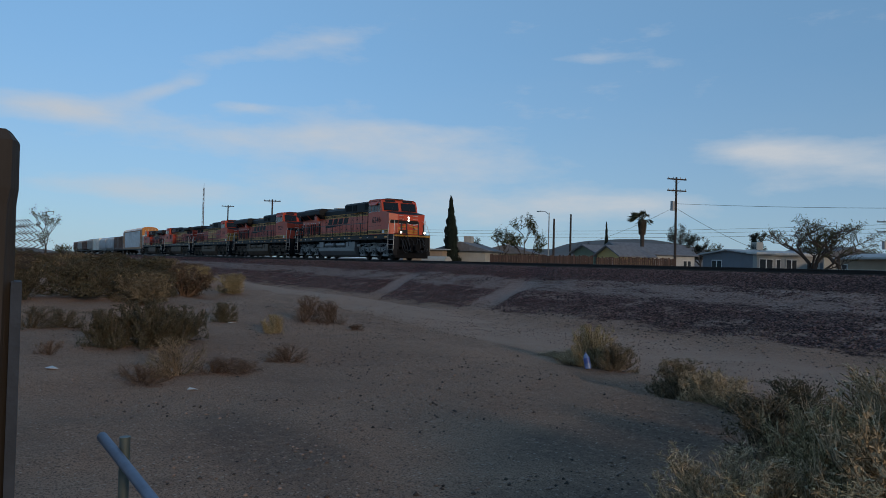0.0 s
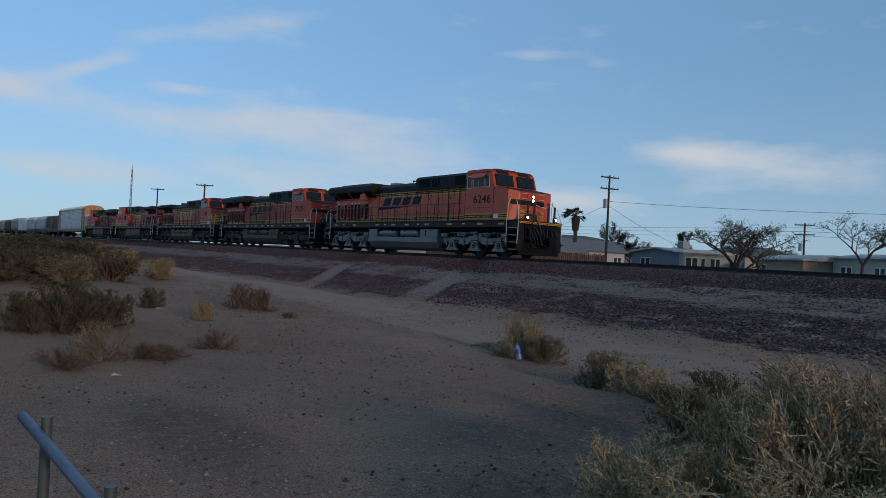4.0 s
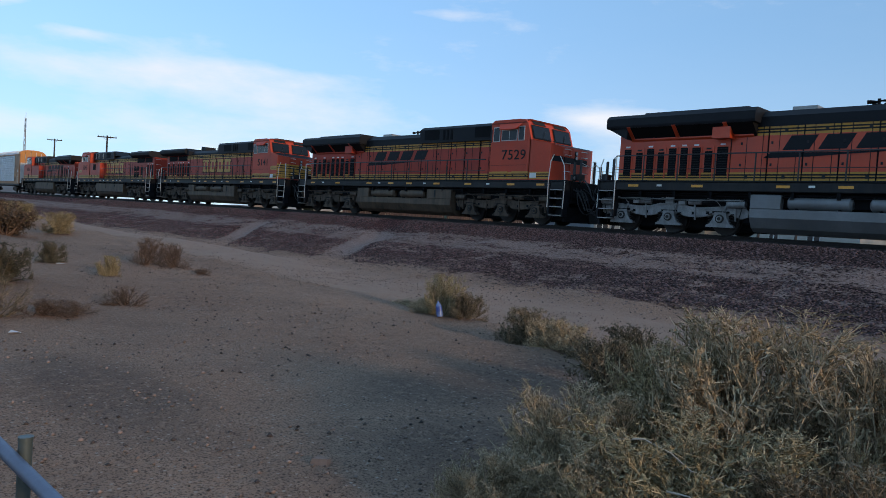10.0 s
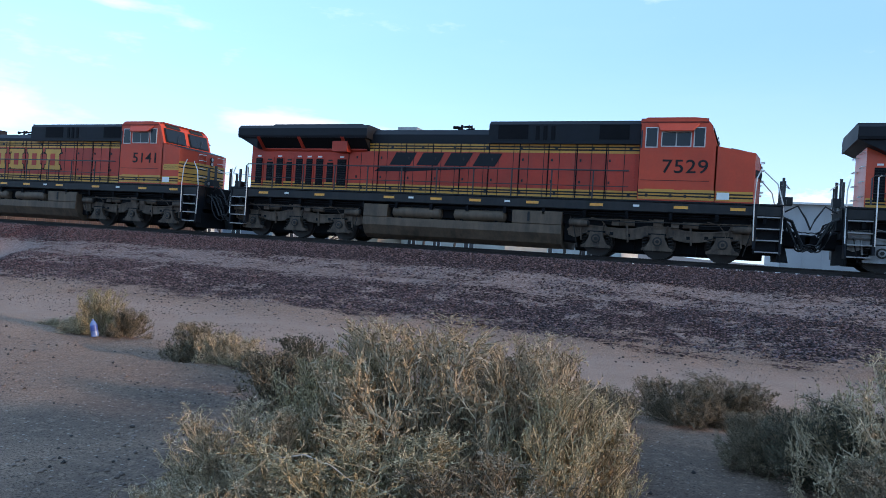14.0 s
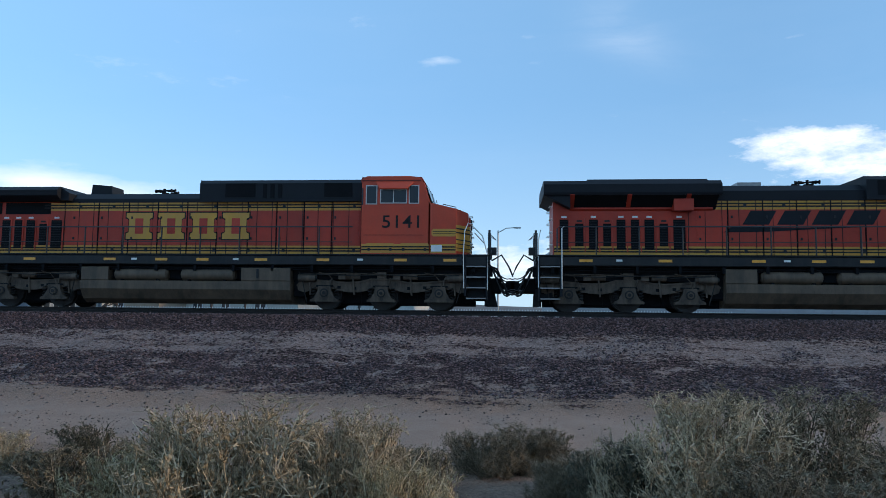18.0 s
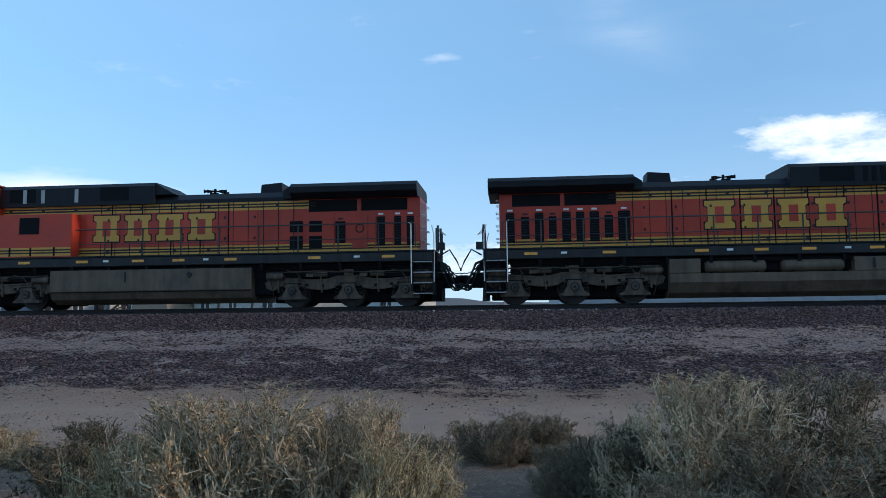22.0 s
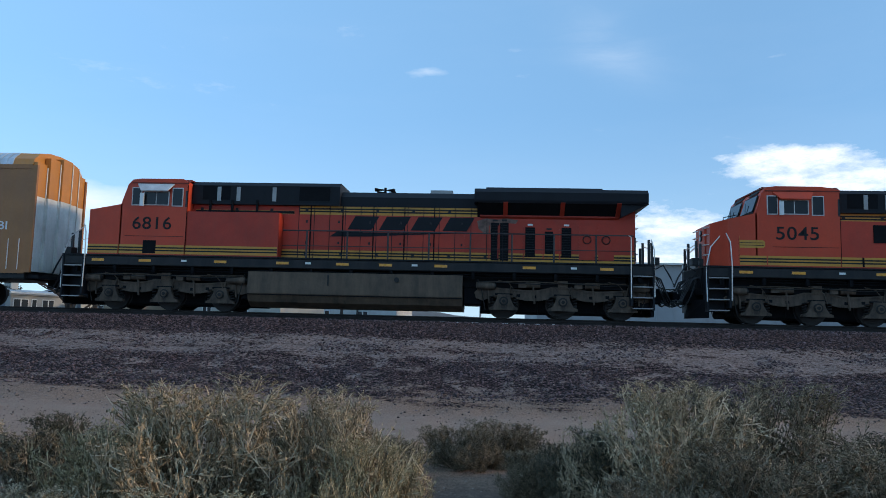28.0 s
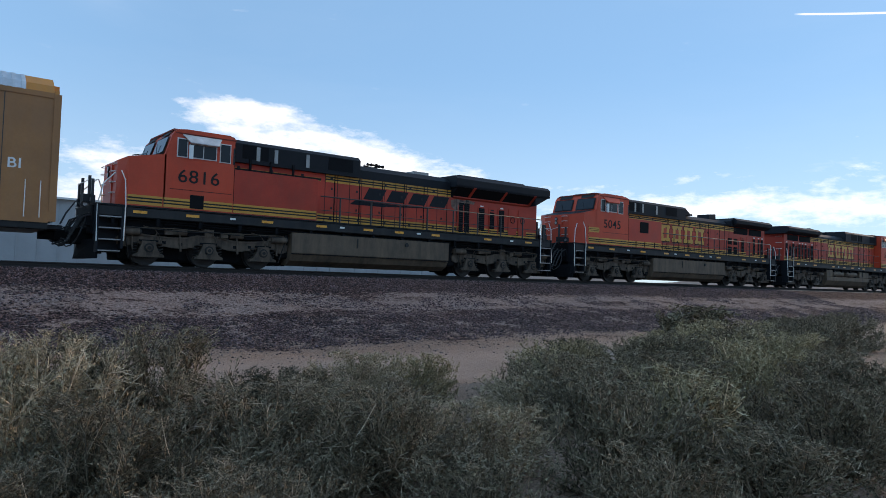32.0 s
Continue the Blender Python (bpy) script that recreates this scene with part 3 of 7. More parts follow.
def six_wheel_truck(x, parent, material, mirror):
    """A three-axle truck: two cast side frames, journal boxes, springs and brake gear."""
    truck = new("truck")
    truck.location, truck.parent = (-x if mirror else x, 0, 0), parent
    for sgn in (-1, 1):
        s = M()
        y0, y1 = sorted((sgn * 1.10, sgn * 1.24))
        top = [(-3.0, 0.86), (-2.85, 1.0), (-2.3, 1.04), (-1.6, 0.98), (-1.2, 0.96), (-0.8, 0.98), (-0.4, 1.08), (0.4, 1.08), (0.8, 0.98), (1.2, 0.96), (1.6, 0.98), (2.3, 1.04), (2.85, 1.0), (3.0, 0.86)]
        low = [(2.95, 0.66), (2.72, 0.58), (2.42, 0.70), (1.70, 0.70), (1.45, 0.64), (1.2, 0.60), (0.8, 0.60), (0.5, 0.66), (0.4, 0.72), (-0.4, 0.72), (-0.5, 0.66), (-0.8, 0.60), (-1.2, 0.60), (-1.45, 0.64), (-1.70, 0.70), (-2.42, 0.70), (-2.72, 0.58), (-2.95, 0.66)]
        s.prism_y((top + low)[::-1], y0, y1)
        # a raised flange along the upper edge
        rim = [(x, z - 0.005) for x, z in top] + [(x, z - 0.055) for x, z in top[::-1]]
        s.prism_y(rim[::-1], *sorted((sgn * 1.235, sgn * 1.275)))
        part("side_frame", s, material, truck)
        # no openings: black plates paint the shade inside the frame's holes
        for hx, hz in ((-1.5, 0.77), (-0.95, 0.74), (0.95, 0.74), (1.5, 0.77)):
            part("frame_hole", M().box(hx - 0.06, hx + 0.06, *sorted((sgn * 1.2, sgn * 1.243)), hz - 0.05, hz + 0.05), SOOT, truck)
        for ax in (-2.0, 0.0, 2.0):
            b = M()
            b.prism_y([(ax - 0.50, 0.27), (ax + 0.50, 0.27), (ax + 0.50, 0.34), (ax + 0.36, 0.40), (ax + 0.24, 0.62), (ax + 0.21, 0.80), (ax - 0.21, 0.80), (ax - 0.24, 0.62), (ax - 0.36, 0.40), (ax - 0.50, 0.34)], *sorted((sgn * 1.12, sgn * 1.33)))
            jb = part("journal_box", b, material, truck)
            part("bearing_cap", M().disc_y(ax, 0.57, 0.155, *sorted((sgn * 1.33, sgn * 1.36)), 18), GRIME, jb)
            part("cap_ring", M().disc_y(ax, 0.57, 0.105, *sorted((sgn * 1.36, sgn * 1.39)), 16), material, jb)
            part("cap_hub", M().disc_y(ax, 0.57, 0.06, *sorted((sgn * 1.39, sgn * 1.405)), 10), GRIME, jb)
            # a black block paints the shade of the gap above the box
            part("pedestal_gap", M().box(ax - 0.30, ax + 0.30, *sorted((sgn * 1.2, sgn * 1.31)), 0.775, 0.835), SOOT, jb)
            for q in (-0.40, 0.40):
                coil = [(ax + q + 0.085 * math.cos(i * 0.9), sgn * 1.2 + 0.085 * math.sin(i * 0.9), 0.36 + i * 0.014) for i in range(30)]
                part("coil_spring", M().tube(coil, 0.02, 4), GRIME, truck)
        bg = M()
        for q in (-2.55, -1.0, 1.0, 2.5):
            bg.tube([(q - 0.24, sgn * 1.22, 1.14), (q + 0.24, sgn * 1.22, 1.14)], 0.11, 10)
            bg.tube([(q, sgn * 1.27, 1.1), (q + 0.05, sgn * 1.27, 0.5)], 0.035, 6)
        bg.tube([(-2.9, sgn * 1.3, 1.2), (-1.2, sgn * 1.31, 1.25), (0.4, sgn * 1.3, 1.2), (2.8, sgn * 1.3, 1.24)], 0.022, 5)
        for q in (-2.2, -0.3, 1.5):
            bg.tube([(q, sgn * 1.34, 1.28), (q + 0.35, sgn * 1.35, 1.2), (q + 0.5, sgn * 1.33, 1.02), (q + 0.62, sgn * 1.3, 0.7)], 0.016, 5)
            bg.box(q + 0.7, q + 0.95, *sorted((sgn * 1.2, sgn * 1.36)), 1.04, 1.2)
        for q in (-1.75, 0.3, 2.2):
            bg.tube([(q, sgn * 1.27, 1.1), (q - 0.12, sgn * 1.29, 0.62), (q - 0.2, sgn * 1.28, 0.45)], 0.03, 5)
        bg.box(-0.16, 0.16, *sorted((sgn * 1.1, sgn * 1.3)), 1.08, 1.3)
        bg.box(-2.95, -2.4, *sorted((sgn * 1.12, sgn * 1.32)), 1.02, 1.2)
        part("brake_gear", bg, material, truck)
        for q in (-2.62, 2.58):
            cyl = part("brake_cylinder", M().tube([(q - 0.30, sgn * 1.3, 1.08), (q + 0.30, sgn * 1.3, 1.08)], 0.13, 12), material, truck)
            part("cylinder_cap", M().tube([(q + 0.30, sgn * 1.3, 1.08), (q + 0.36, sgn * 1.3, 1.08)], 0.09, 10), GRIME, cyl)
        for top_x, bend_x, foot_x in ((-2.9, -2.75, -2.62), (2.85, 2.78, 2.6)):
            part("sand_pipe", M().tube([(top_x, sgn * 1.36, 1.30), (bend_x, sgn * 1.37, 0.9), (foot_x, sgn * 1.3, 0.25)], 0.018, 5), GRIME, truck)
        part("brake_pipe", M().tube([(-2.8, sgn * 1.38, 1.22), (-0.9, sgn * 1.385, 1.16), (0.2, sgn * 1.385, 1.2), (1.4, sgn * 1.38, 1.14), (2.7, sgn * 1.38, 1.2)], 0.014, 5), GREYPAINT, truck)
    c = M().box(-2.7, 2.7, -0.66, 0.66, 0.56, 1.02)
    part("bolster", c, SOOT, truck)
    for ax in (-2.0, 0.0, 2.0):
        part("traction_motor", M().box(ax - 0.80, ax + 1.19, -0.68, 0.68, 0.15, 0.9, 0.08), SOOT, truck)
        wheelset(ax, 0.53, truck)
    return truck


def plate(s, x0, x1, z0, z1, y, proud=0.012):
    """A thin raised panel on the side that faces -y."""
    return s.box(x0, x1, y - proud, y + 0.03, z0, z1)


def engine(kind, flip, number, front, paint, truck_paint, tank_paint, lit=False, scheme="swoosh"):
    """A six-axle wide-cab freight locomotive. kind 'new' has the thick radiator wings; flip: it faces -x."""
    new_kind = kind == "new"
    loco = new("locomotive")
    k = -1 if flip else 1

    def add(name, s, material, parent=loco, label=""):
        return part(name, s, material, parent, label, mirror=flip)

    high = 0.55 if new_kind else -0.05
    low_top, high_top = (4.36, 4.62) if new_kind else (4.16, 4.60)
    hw = 1.0
    # underframe and deck
    add("underframe", M().box(-10.25, 10.25, -1.53, 1.53, 1.52, 1.86, 0.03), GREYPAINT)
    add("walkway", M().box(-10.3, 10.3, -1.56, 1.56, 1.86, 1.905), BLACK)
    add("underbody", M().box(-9.4, 9.4, -1.2, 1.2, 1.04, 1.52), SOOT)
    for q0, q1 in ((-4.5, -3.9), (3.5, 3.9)):
        add("equipment_rack", M().box(q0, q1, -1.15, 1.15, 0.42, 1.2, 0.05), SOOT)
    s = M()
    for x in np.arange(-9.8, 9.9, 1.4):
        s.box(x - 0.05, x + 0.05, -1.5, -1.3, 1.3, 1.52)
    for x0, x1, z in ((-9.5, 9.5, 1.46), (-9.0, 8.2, 1.38), (-4, 4, 1.43)):
        s.tube([(x0, -1.35, z), ((x0 + x1) / 2, -1.37, z - 0.03), (x1, -1.35, z)], 0.025, 6)
    add("underframe_pipe", s, SOOT)
    # hood
    add("hood", M().box(-9.75, 5.9, -hw, hw, 1.905, 3.83), paint)
    edges = [-4.95, -3.9, -2.75, -1.65, -0.55, 0.55, 1.7, 2.75, 3.75, 4.75, 5.75] if not flip else [-3.9, -2.8, -1.75, -0.65, 0.45, 1.6, 2.6]
    for a, b in zip(edges, edges[1:]):
        d = add("hood_door", plate(M(), a + 0.03, b - 0.03, 2.27, 3.49, -hw, 0.014), paint)
        for z in (2.45, 3.2):
            part("latch", M().box(a + 0.10, a + 0.16, -hw - 0.04, -hw - 0.01, z, z + 0.09), GREYPAINT, d, "", mirror=flip)
    for a in edges[1:-1]:
        add("door_post", M().box(a - 0.018, a + 0.018, -hw - 0.022, -hw + 0.01, 1.93, 3.8), SOOT)
    # yellow bands with thin black lines
    bands = [(-9.72, 5.85, 1.95, 2.24)] + [(-6.0 if not new_kind else -5.3, 5.85 if not (flip and new_kind) else 2.0, 3.50, 3.80)]
    if flip and new_kind:
        bands.append((2.2, 5.8, 3.50, 3.62))
    for x0, x1, z0, z1 in bands:
        add("yellow_stripe", plate(M(), x0, x1, z0, z1, -hw, 0.008), YELLOW)
        for q in (0.36, 0.68):
            add("stripe_line", plate(M(), x0, x1, z0 + (z1 - z0) * q - 0.026, z0 + (z1 - z0) * q + 0.026, -hw, 0.013), NUMBER)
    for x in np.arange(-5.2, 5.5 if not flip else 2.5, 0.556):
        add("door_seam", M().box(x - 0.011, x + 0.011, -hw - 0.019, -hw + 0.01, 1.93, 3.8), NUMBER)
    # bolted brackets that break the bands
    for x in np.arange(-4.6, 5.6, 1.27):
        for z in (2.06, 3.63):
            add("bracket", M().box(x - 0.05, x + 0.05, -hw - 0.03, -hw, z - 0.04, z + 0.06), GREYPAINT)
    # roof, with chamfered shoulders
    def roof(x0, x1, z0, z1, w, c=0.22):
        return M().prism_x([(-w, z0), (w, z0), (w, z1 - c), (w - c * 1.3, z1), (-w + c * 1.3, z1), (-w, z1 - c)], x0, x1)
    add("hood_roof", roof(-5.4, high, 3.8, low_top, hw + 0.03), BLACK)
    add("equipment_roof", roof(high, 5.95, 3.8, high_top, hw + 0.18, 0.14), BLACK)
    if not new_kind:
        add("roof_slope", M().prism_y([(high - 0.75, low_top - 0.02), (high, low_top - 0.02), (high, high_top - 0.02)] if flip else [(high - 0.02, low_top), (high, low_top), (high, high_top)], -hw - 0.1, hw + 0.1), BLACK)
    for x in ((2.35, 2.62, 2.9) if not flip else (4.9, 4.2, 2.9)):
        add("roof_louver", plate(M(), x - 0.07, x + 0.07, 3.92, 4.42, -hw - 0.18, 0.02), SOOT if not flip else STEEL)
    for x0, x1 in ((4.5, 5.5), (0.9, 2.0)):
        add("roof_grille", plate(M(), x0, x1, 3.95, 4.45, -hw - 0.18, 0.01), SOOT)
    # radiator section
    if new_kind:
        add("radiator_wing", M().prism_x([(-1.52, 3.93), (-1.55, 4.02), (-1.55, 4.30), (-1.38, 4.44), (1.38, 4.44), (1.55, 4.30), (1.55, 4.02), (1.52, 3.93)][::-1], -10.1, -4.2), BLACK)
        add("radiator_cap", M().prism_x([(-1.3, 4.44), (-1.2, 4.52), (1.2, 4.52), (1.3, 4.44)][::-1], -8.6, -4.6), BLACK)
        add("radiator_core", M().prism_x([(-1.015, 3.5), (-1.5, 3.93), (1.5, 3.93), (1.015, 3.5)][::-1], -9.2, -4.3), SOOT)
        add("radiator_gusset", M().prism_y([(-9.2, 3.5), (-9.2, 3.93), (-10.05, 3.93)][::-1], -1.45, 1.45), BLACK)
        for x in (-9.2, -7.3, -5.35):
            add("radiator_divider", M().prism_x([(-1.03, 3.48), (-1.53, 3.94), (-1.53, 3.98), (-1.02, 3.98)][::-1], x, x + 0.15), paint)
        add("radiator_sill", M().prism_x([(-1.02, 3.46), (-1.09, 3.52), (-1.09, 3.60), (-1.0, 3.60)][::-1], -9.2, -4.4), paint)
        if not flip:
            add("access_box", M().box(-5.75, -5.1, -1.4, -1.0, 3.42, 3.82), paint)
        add("exhaust_outlet", M().box(-3.4, -2.6, -0.5, 0.5, low_top, low_top + 0.16), STEEL)
    else:
        add("radiator_wing", M().prism_x([(-1.25, 3.83), (-1.52, 4.0), (-1.55, 4.2), (-1.36, 4.34), (1.36, 4.34), (1.55, 4.2), (1.52, 4.0), (1.25, 3.83)][::-1], -9.7 if flip else -10.12, -5.2), BLACK)
        add("radiator_slope", M().prism_y([(-5.22, 3.85), (-4.9, 3.85), (-4.9, 4.12), (-5.22, 4.33)], -1.3, 1.3), BLACK)
        for x0, x1 in ((-9.3, -7.65), (-7.5, -5.75)):
            add("radiator_grille", plate(M(), x0, x1, 3.38, 3.80, -hw, 0.01), SOOT)
        add("exhaust_outlet", M().prism_y([(-4.6, low_top - 0.05), (-3.75, low_top - 0.05), (-3.8, low_top + 0.36), (-4.55, low_top + 0.42)], -0.42, 0.42), BLACK)
    # tall air grilles of the rear compartment
    if not flip:
        slots = [(-9.38, .3, 1), (-8.86, .28, 0), (-8.38, .30, 1), (-7.92, .26, 0), (-7.45, .30, 1), (-6.98, .28, 1), (-6.5, .32, 1), (-6.02, .28, 0), (-5.5, .40, 1)]
    elif new_kind:
        slots = [(-5.25, .30, 2), (-4.93, .28, 2), (-6.15, .34, 1), (-6.8, .28, 0), (-7.4, .34, 1)]
    else:
        slots = [(-5.3, .48, 3), (-6.0, .46, 3), (-6.9, .36, 0), (-8.35, .30, 1), (-8.95, .24, 1), (-9.4, .26, 1)]
    for x, w, tall in slots:
        z0, z1 = [(2.24, 3.02), (2.12, 3.16), (1.98, 3.3), (2.1, 3.1)][tall]
        if tall == 3:
            for za, zb in ((2.08, 2.52), (2.66, 3.06)):
                add("air_grille", plate(M(), x - w / 2, x + w / 2, za, zb, -hw, 0.016), SOOT)
            continue
        g = add("air_grille", plate(M(), x - w / 2, x + w / 2, z0, z1, -hw, 0.016), SOOT)
        q = M()
        for zz in np.arange(z0 + 0.06, z1 - 0.03, 0.09):
            q.box(x - w / 2 + 0.02, x + w / 2 - 0.02, -hw - 0.028, -hw - 0.014, zz, zz + 0.03)
        part("slat", q, BLACK, g, "", mirror=flip)
        add("grille_rib", M().box(x + w / 2 + 0.04, x + w / 2 + 0.075, -hw - 0.03, -hw, 2.05, 3.2), paint)
        add("data_plate", plate(M(), x - 0.09, x + 0.09, z1 + 0.06, z1 + 0.12, -hw, 0.02), WHITE if tall == 1 else GREYPAINT)
    if flip:
        for x in ((-8.1, -8.75) if new_kind else (-7.6,)):
            d = add("side_door", plate(M(), x - 0.27, x + 0.27, 2.05, 3.25, -hw, 0.03), paint)
            part("door_wheel", M().tube([(x + 0.14 * math.cos(a * math.tau / 10), -hw - 0.05, 2.75 + 0.14 * math.sin(a * math.tau / 10)) for a in range(11)], 0.018, 5), GREYPAINT, d, "", mirror=flip)
        if new_kind:
            add("burnt_patch", M().prism_y([(-4.35, 3.08), (-4.3, 3.36), (-4.62, 3.45), (-5.0, 3.41), (-5.3, 3.47), (-5.72, 3.40), (-5.66, 3.28), (-5.2, 3.30), (-5.0, 3.2), (-4.86, 2.98), (-4.55, 2.93)], -hw - 0.011, -hw + 0.02), SCRATCH, label="scorched and peeling paint")
    # rear wall details: ladder grabs
    for y in (-0.85, 0.5):
        for z in (2.3, 2.75, 3.2, 3.65):
            add("grab_iron", M().tube([(-9.76, y, z), (-9.86, y, z), (-9.86, y + 0.4, z), (-9.76, y + 0.4, z)], 0.014, 5), PALE_RAIL)
    # cab
    cw = 1.52
    cab = M().prism_y([(5.9, 1.905), (8.3, 1.905), (8.3, 3.70), (8.08, 4.40), (7.92, 4.58), (7.6, 4.62), (6.1, 4.62), (5.9, 4.50)], -cw, cw)
    cab_paint = paint if lit else ORANGE_CAB
    add("cab", cab, cab_paint)
    add("cab_roof", M().prism_x([(-cw - 0.01, 4.48), (-cw + 0.22, 4.63), (cw - 0.22, 4.63), (cw + 0.01, 4.48), (cw + 0.01, 4.44), (cw - .22, 4.58), (-cw + 0.22, 4.58), (-cw - 0.01, 4.44)][::-1], 5.88, 7.98), ROOF_DIRT)
    add("roof_unit", M().box(6.35, 7.45, -0.7, 0.7, 4.6, 4.74, 0.03), GREYPAINT)
    nose = M()
    nc = 9.42 if new_kind else 9.2
    v = [(8.25, -cw, 1.905), (nc, -cw, 1.905), (9.62, -0.85, 1.905), (9.62, 0.85, 1.905), (nc, cw, 1.905), (8.25, cw, 1.905),
         (8.25, -cw, 3.70), (nc, -cw, 3.48), (9.58, -0.85, 3.40), (9.58, 0.85, 3.40), (nc, cw, 3.48), (8.25, cw, 3.70)]
    nose.put(v, [(5, 4, 3, 2, 1, 0), (6, 7, 8, 9, 10, 11), (0, 1, 7, 6), (1, 2, 8, 7), (2, 3, 9, 8), (3, 4, 10, 9), (4, 5, 11, 10), (5, 0, 6, 11)])
    add("nose", nose, cab_paint)
    add("nose_top", M().put([(8.28, -cw + 0.12, 3.71), (nc - 0.02, -cw + 0.12, 3.50), (9.55, -0.8, 3.425), (9.55, 0.8, 3.425), (nc - 0.02, cw - 0.12, 3.50), (8.28, cw - 0.12, 3.71)], [range(6)]), BLACK)
    add("nose_grab", M().tube([(8.7, -0.9, 3.62), (8.7, -0.9, 3.72), (9.15, -0.9, 3.62), (9.15, -0.9, 3.5)], 0.016, 5), HANDRAIL)
    for y in (-0.6, 0.6):
        for z in (2.35, 2.7, 3.05, 3.3):
            add("nose_step", M().tube([(9.6, y - 0.16, z), (9.72, y - 0.16, z), (9.72, y + 0.16, z), (9.6, y + 0.16, z)], 0.015, 5), PALE_RAIL)
    add("nose_door", M().box(9.58, 9.64, -0.38, 0.38, 1.98, 3.3), cab_paint)
    # windows
    for x0, x1, z0, z1, n in ((6.06, 6.46, 3.63, 4.30, 1), (6.56, 7.50, 3.66, 4.16, 2), (7.56, 7.92, 3.65, 4.30, 1)):
        wf = add("side_window", plate(M(), x0, x1, z0, z1, -cw, 0.02), CABTRIM)
        w = (x1 - x0 - 0.035) / n
        for i in range(n):
            part("pane", plate(M(), x0 + 0.035 + i * w, x0 + (i + 1) * w, z0 + 0.035, z1 - 0.035, -cw, 0.030), CABGLASS, wf, "", mirror=flip)
    add("sunshade", M().put([(6.40, -cw, 4.44), (7.74, -cw, 4.44), (7.52, -cw - 0.20, 4.17), (6.56, -cw - 0.20, 4.17), (6.40, -cw + .01, 4.41), (7.74, -cw + .01, 4.41), (7.52, -cw - 0.19, 4.14), (6.56, -cw - 0.19, 4.14)],
                            [(0, 3, 2, 1), (4, 5, 6, 7), (0, 1, 5, 4), (1, 2, 6, 5), (2, 3, 7, 6), (3, 0, 4, 7)]), CABTRIM if (flip and new_kind) else cab_paint)
    if flip:
        add("mirror", M().box(7.42, 7.56, -cw - 0.16, -cw - 0.12, 3.62, 4.08), WHITE)
    add("rear_cab_window", plate(M(), 5.92, 5.97, 3.62, 4.2, -cw, 0.01), CABGLASS)
    for y0, y1 in ((-1.38, -0.12), (0.12, 1.38)):
        f = add("windshield", M().put([(8.32, y0, 3.74), (8.32, y1, 3.74), (8.13, y1, 4.36), (8.13, y0, 4.36)], [(0, 1, 2, 3)]), BLACK)
        part("pane", M().put([(8.335, y0 + 0.06, 3.79), (8.335, y1 - 0.06, 3.79), (8.155, y1 - 0.06, 4.32), (8.155, y0 + 0.06, 4.32)], [(0, 1, 2, 3)]), CABGLASS, f, "", mirror=flip)
        part("wiper", M().tube([(8.36, (y0 + y1) / 2, 3.78), (8.28, (y0 + y1) / 2 + 0.2, 4.15)], 0.012, 5), HANDRAIL, f, "", mirror=flip)
        add("number_board", M().put([(8.12, y0 + 0.2, 4.40), (8.12, y1 - 0.2, 4.40), (7.98, y1 - 0.2, 4.56), (7.98, y0 + 0.2, 4.56)], [(0, 1, 2, 3)]), NUMBER)
    # cab stripes and underside boxes
    for x0, x1 in ((5.93, 8.28), (8.32, nc - 0.01)):
        add("yellow_stripe", plate(M(), x0, x1, 1.95, 2.26, -cw, 0.006), YELLOW)
        for q in (2.06, 2.16):
            add("stripe_line", plate(M(), x0, x1, q - 0.024, q + 0.024, -cw, 0.011), NUMBER)
    if not new_kind:
        add("yellow_stripe", M().prism_y([(8.42, 2.52), (nc - .01, 2.52), (nc - .01, 2.78), (8.42, 2.78), (8.36, 2.72), (8.36, 2.58)], -cw - 0.008, -cw + 0.02), YELLOW)
        for q in (2.61, 2.69):
            add("stripe_line", plate(M(), 8.4, nc - 0.01, q - 0.01, q + 0.01, -cw, 0.012), NUMBER)
        def slanted(z0, z1, off):
            """A thin sheet on the slanted near corner of the nose."""
            ox, oy = 0.85 * off, -0.53 * off
            return M().put([(nc + ox, -cw + oy, z0), (9.62 + ox, -0.85 + oy, z0), (9.60 + ox, -0.85 + oy, z1), (nc - 0.02 + ox, -cw + oy, z1),
                            (nc, -cw + 0.05, z0), (9.58, -0.85, z0), (9.56, -0.85, z1), (nc - 0.04, -cw + 0.05, z1)],
                           [(0, 1, 2, 3), (7, 6, 5, 4), (0, 4, 5, 1), (3, 2, 6, 7), (1, 5, 6, 2), (0, 3, 7, 4)])
        add("yellow_stripe", slanted(2.02, 2.92, 0.02), YELLOW)
        add("yellow_stripe", M().box(9.59, 9.645, -0.84, 0.84, 2.02, 2.92), YELLOW)
        for z in (2.14, 2.28, 2.42, 2.66, 2.80):
            add("stripe_line", slanted(z - 0.025, z + 0.025, 0.026), NUMBER)
            add("stripe_line", M().box(9.6, 9.652, -0.84, 0.84, z - 0.025, z + 0.025), NUMBER)
    else:
        if not flip:
            for q in (0.0, 0.46):
                add("nose_emblem", M().put([(nc + .04, -1.42, 2.74), (9.63, -0.87, 2.74), (9.625, -0.87, 2.98), (nc + .035, -1.42, 2.98)], [(0, 1, 2, 3)]) if q == 0 else
                    M().box(9.6, 9.65, -0.82, 0.82, 2.72, 2.96), NUMBER if not lit else BLACK)
    add("seam", plate(M(), 5.98, 8.1, 2.56, 2.575, -cw, 0.006), NUMBER)
    add("seam", plate(M(), 5.9, 5.915, 1.95, 4.4, -cw, 0.006), SOOT)
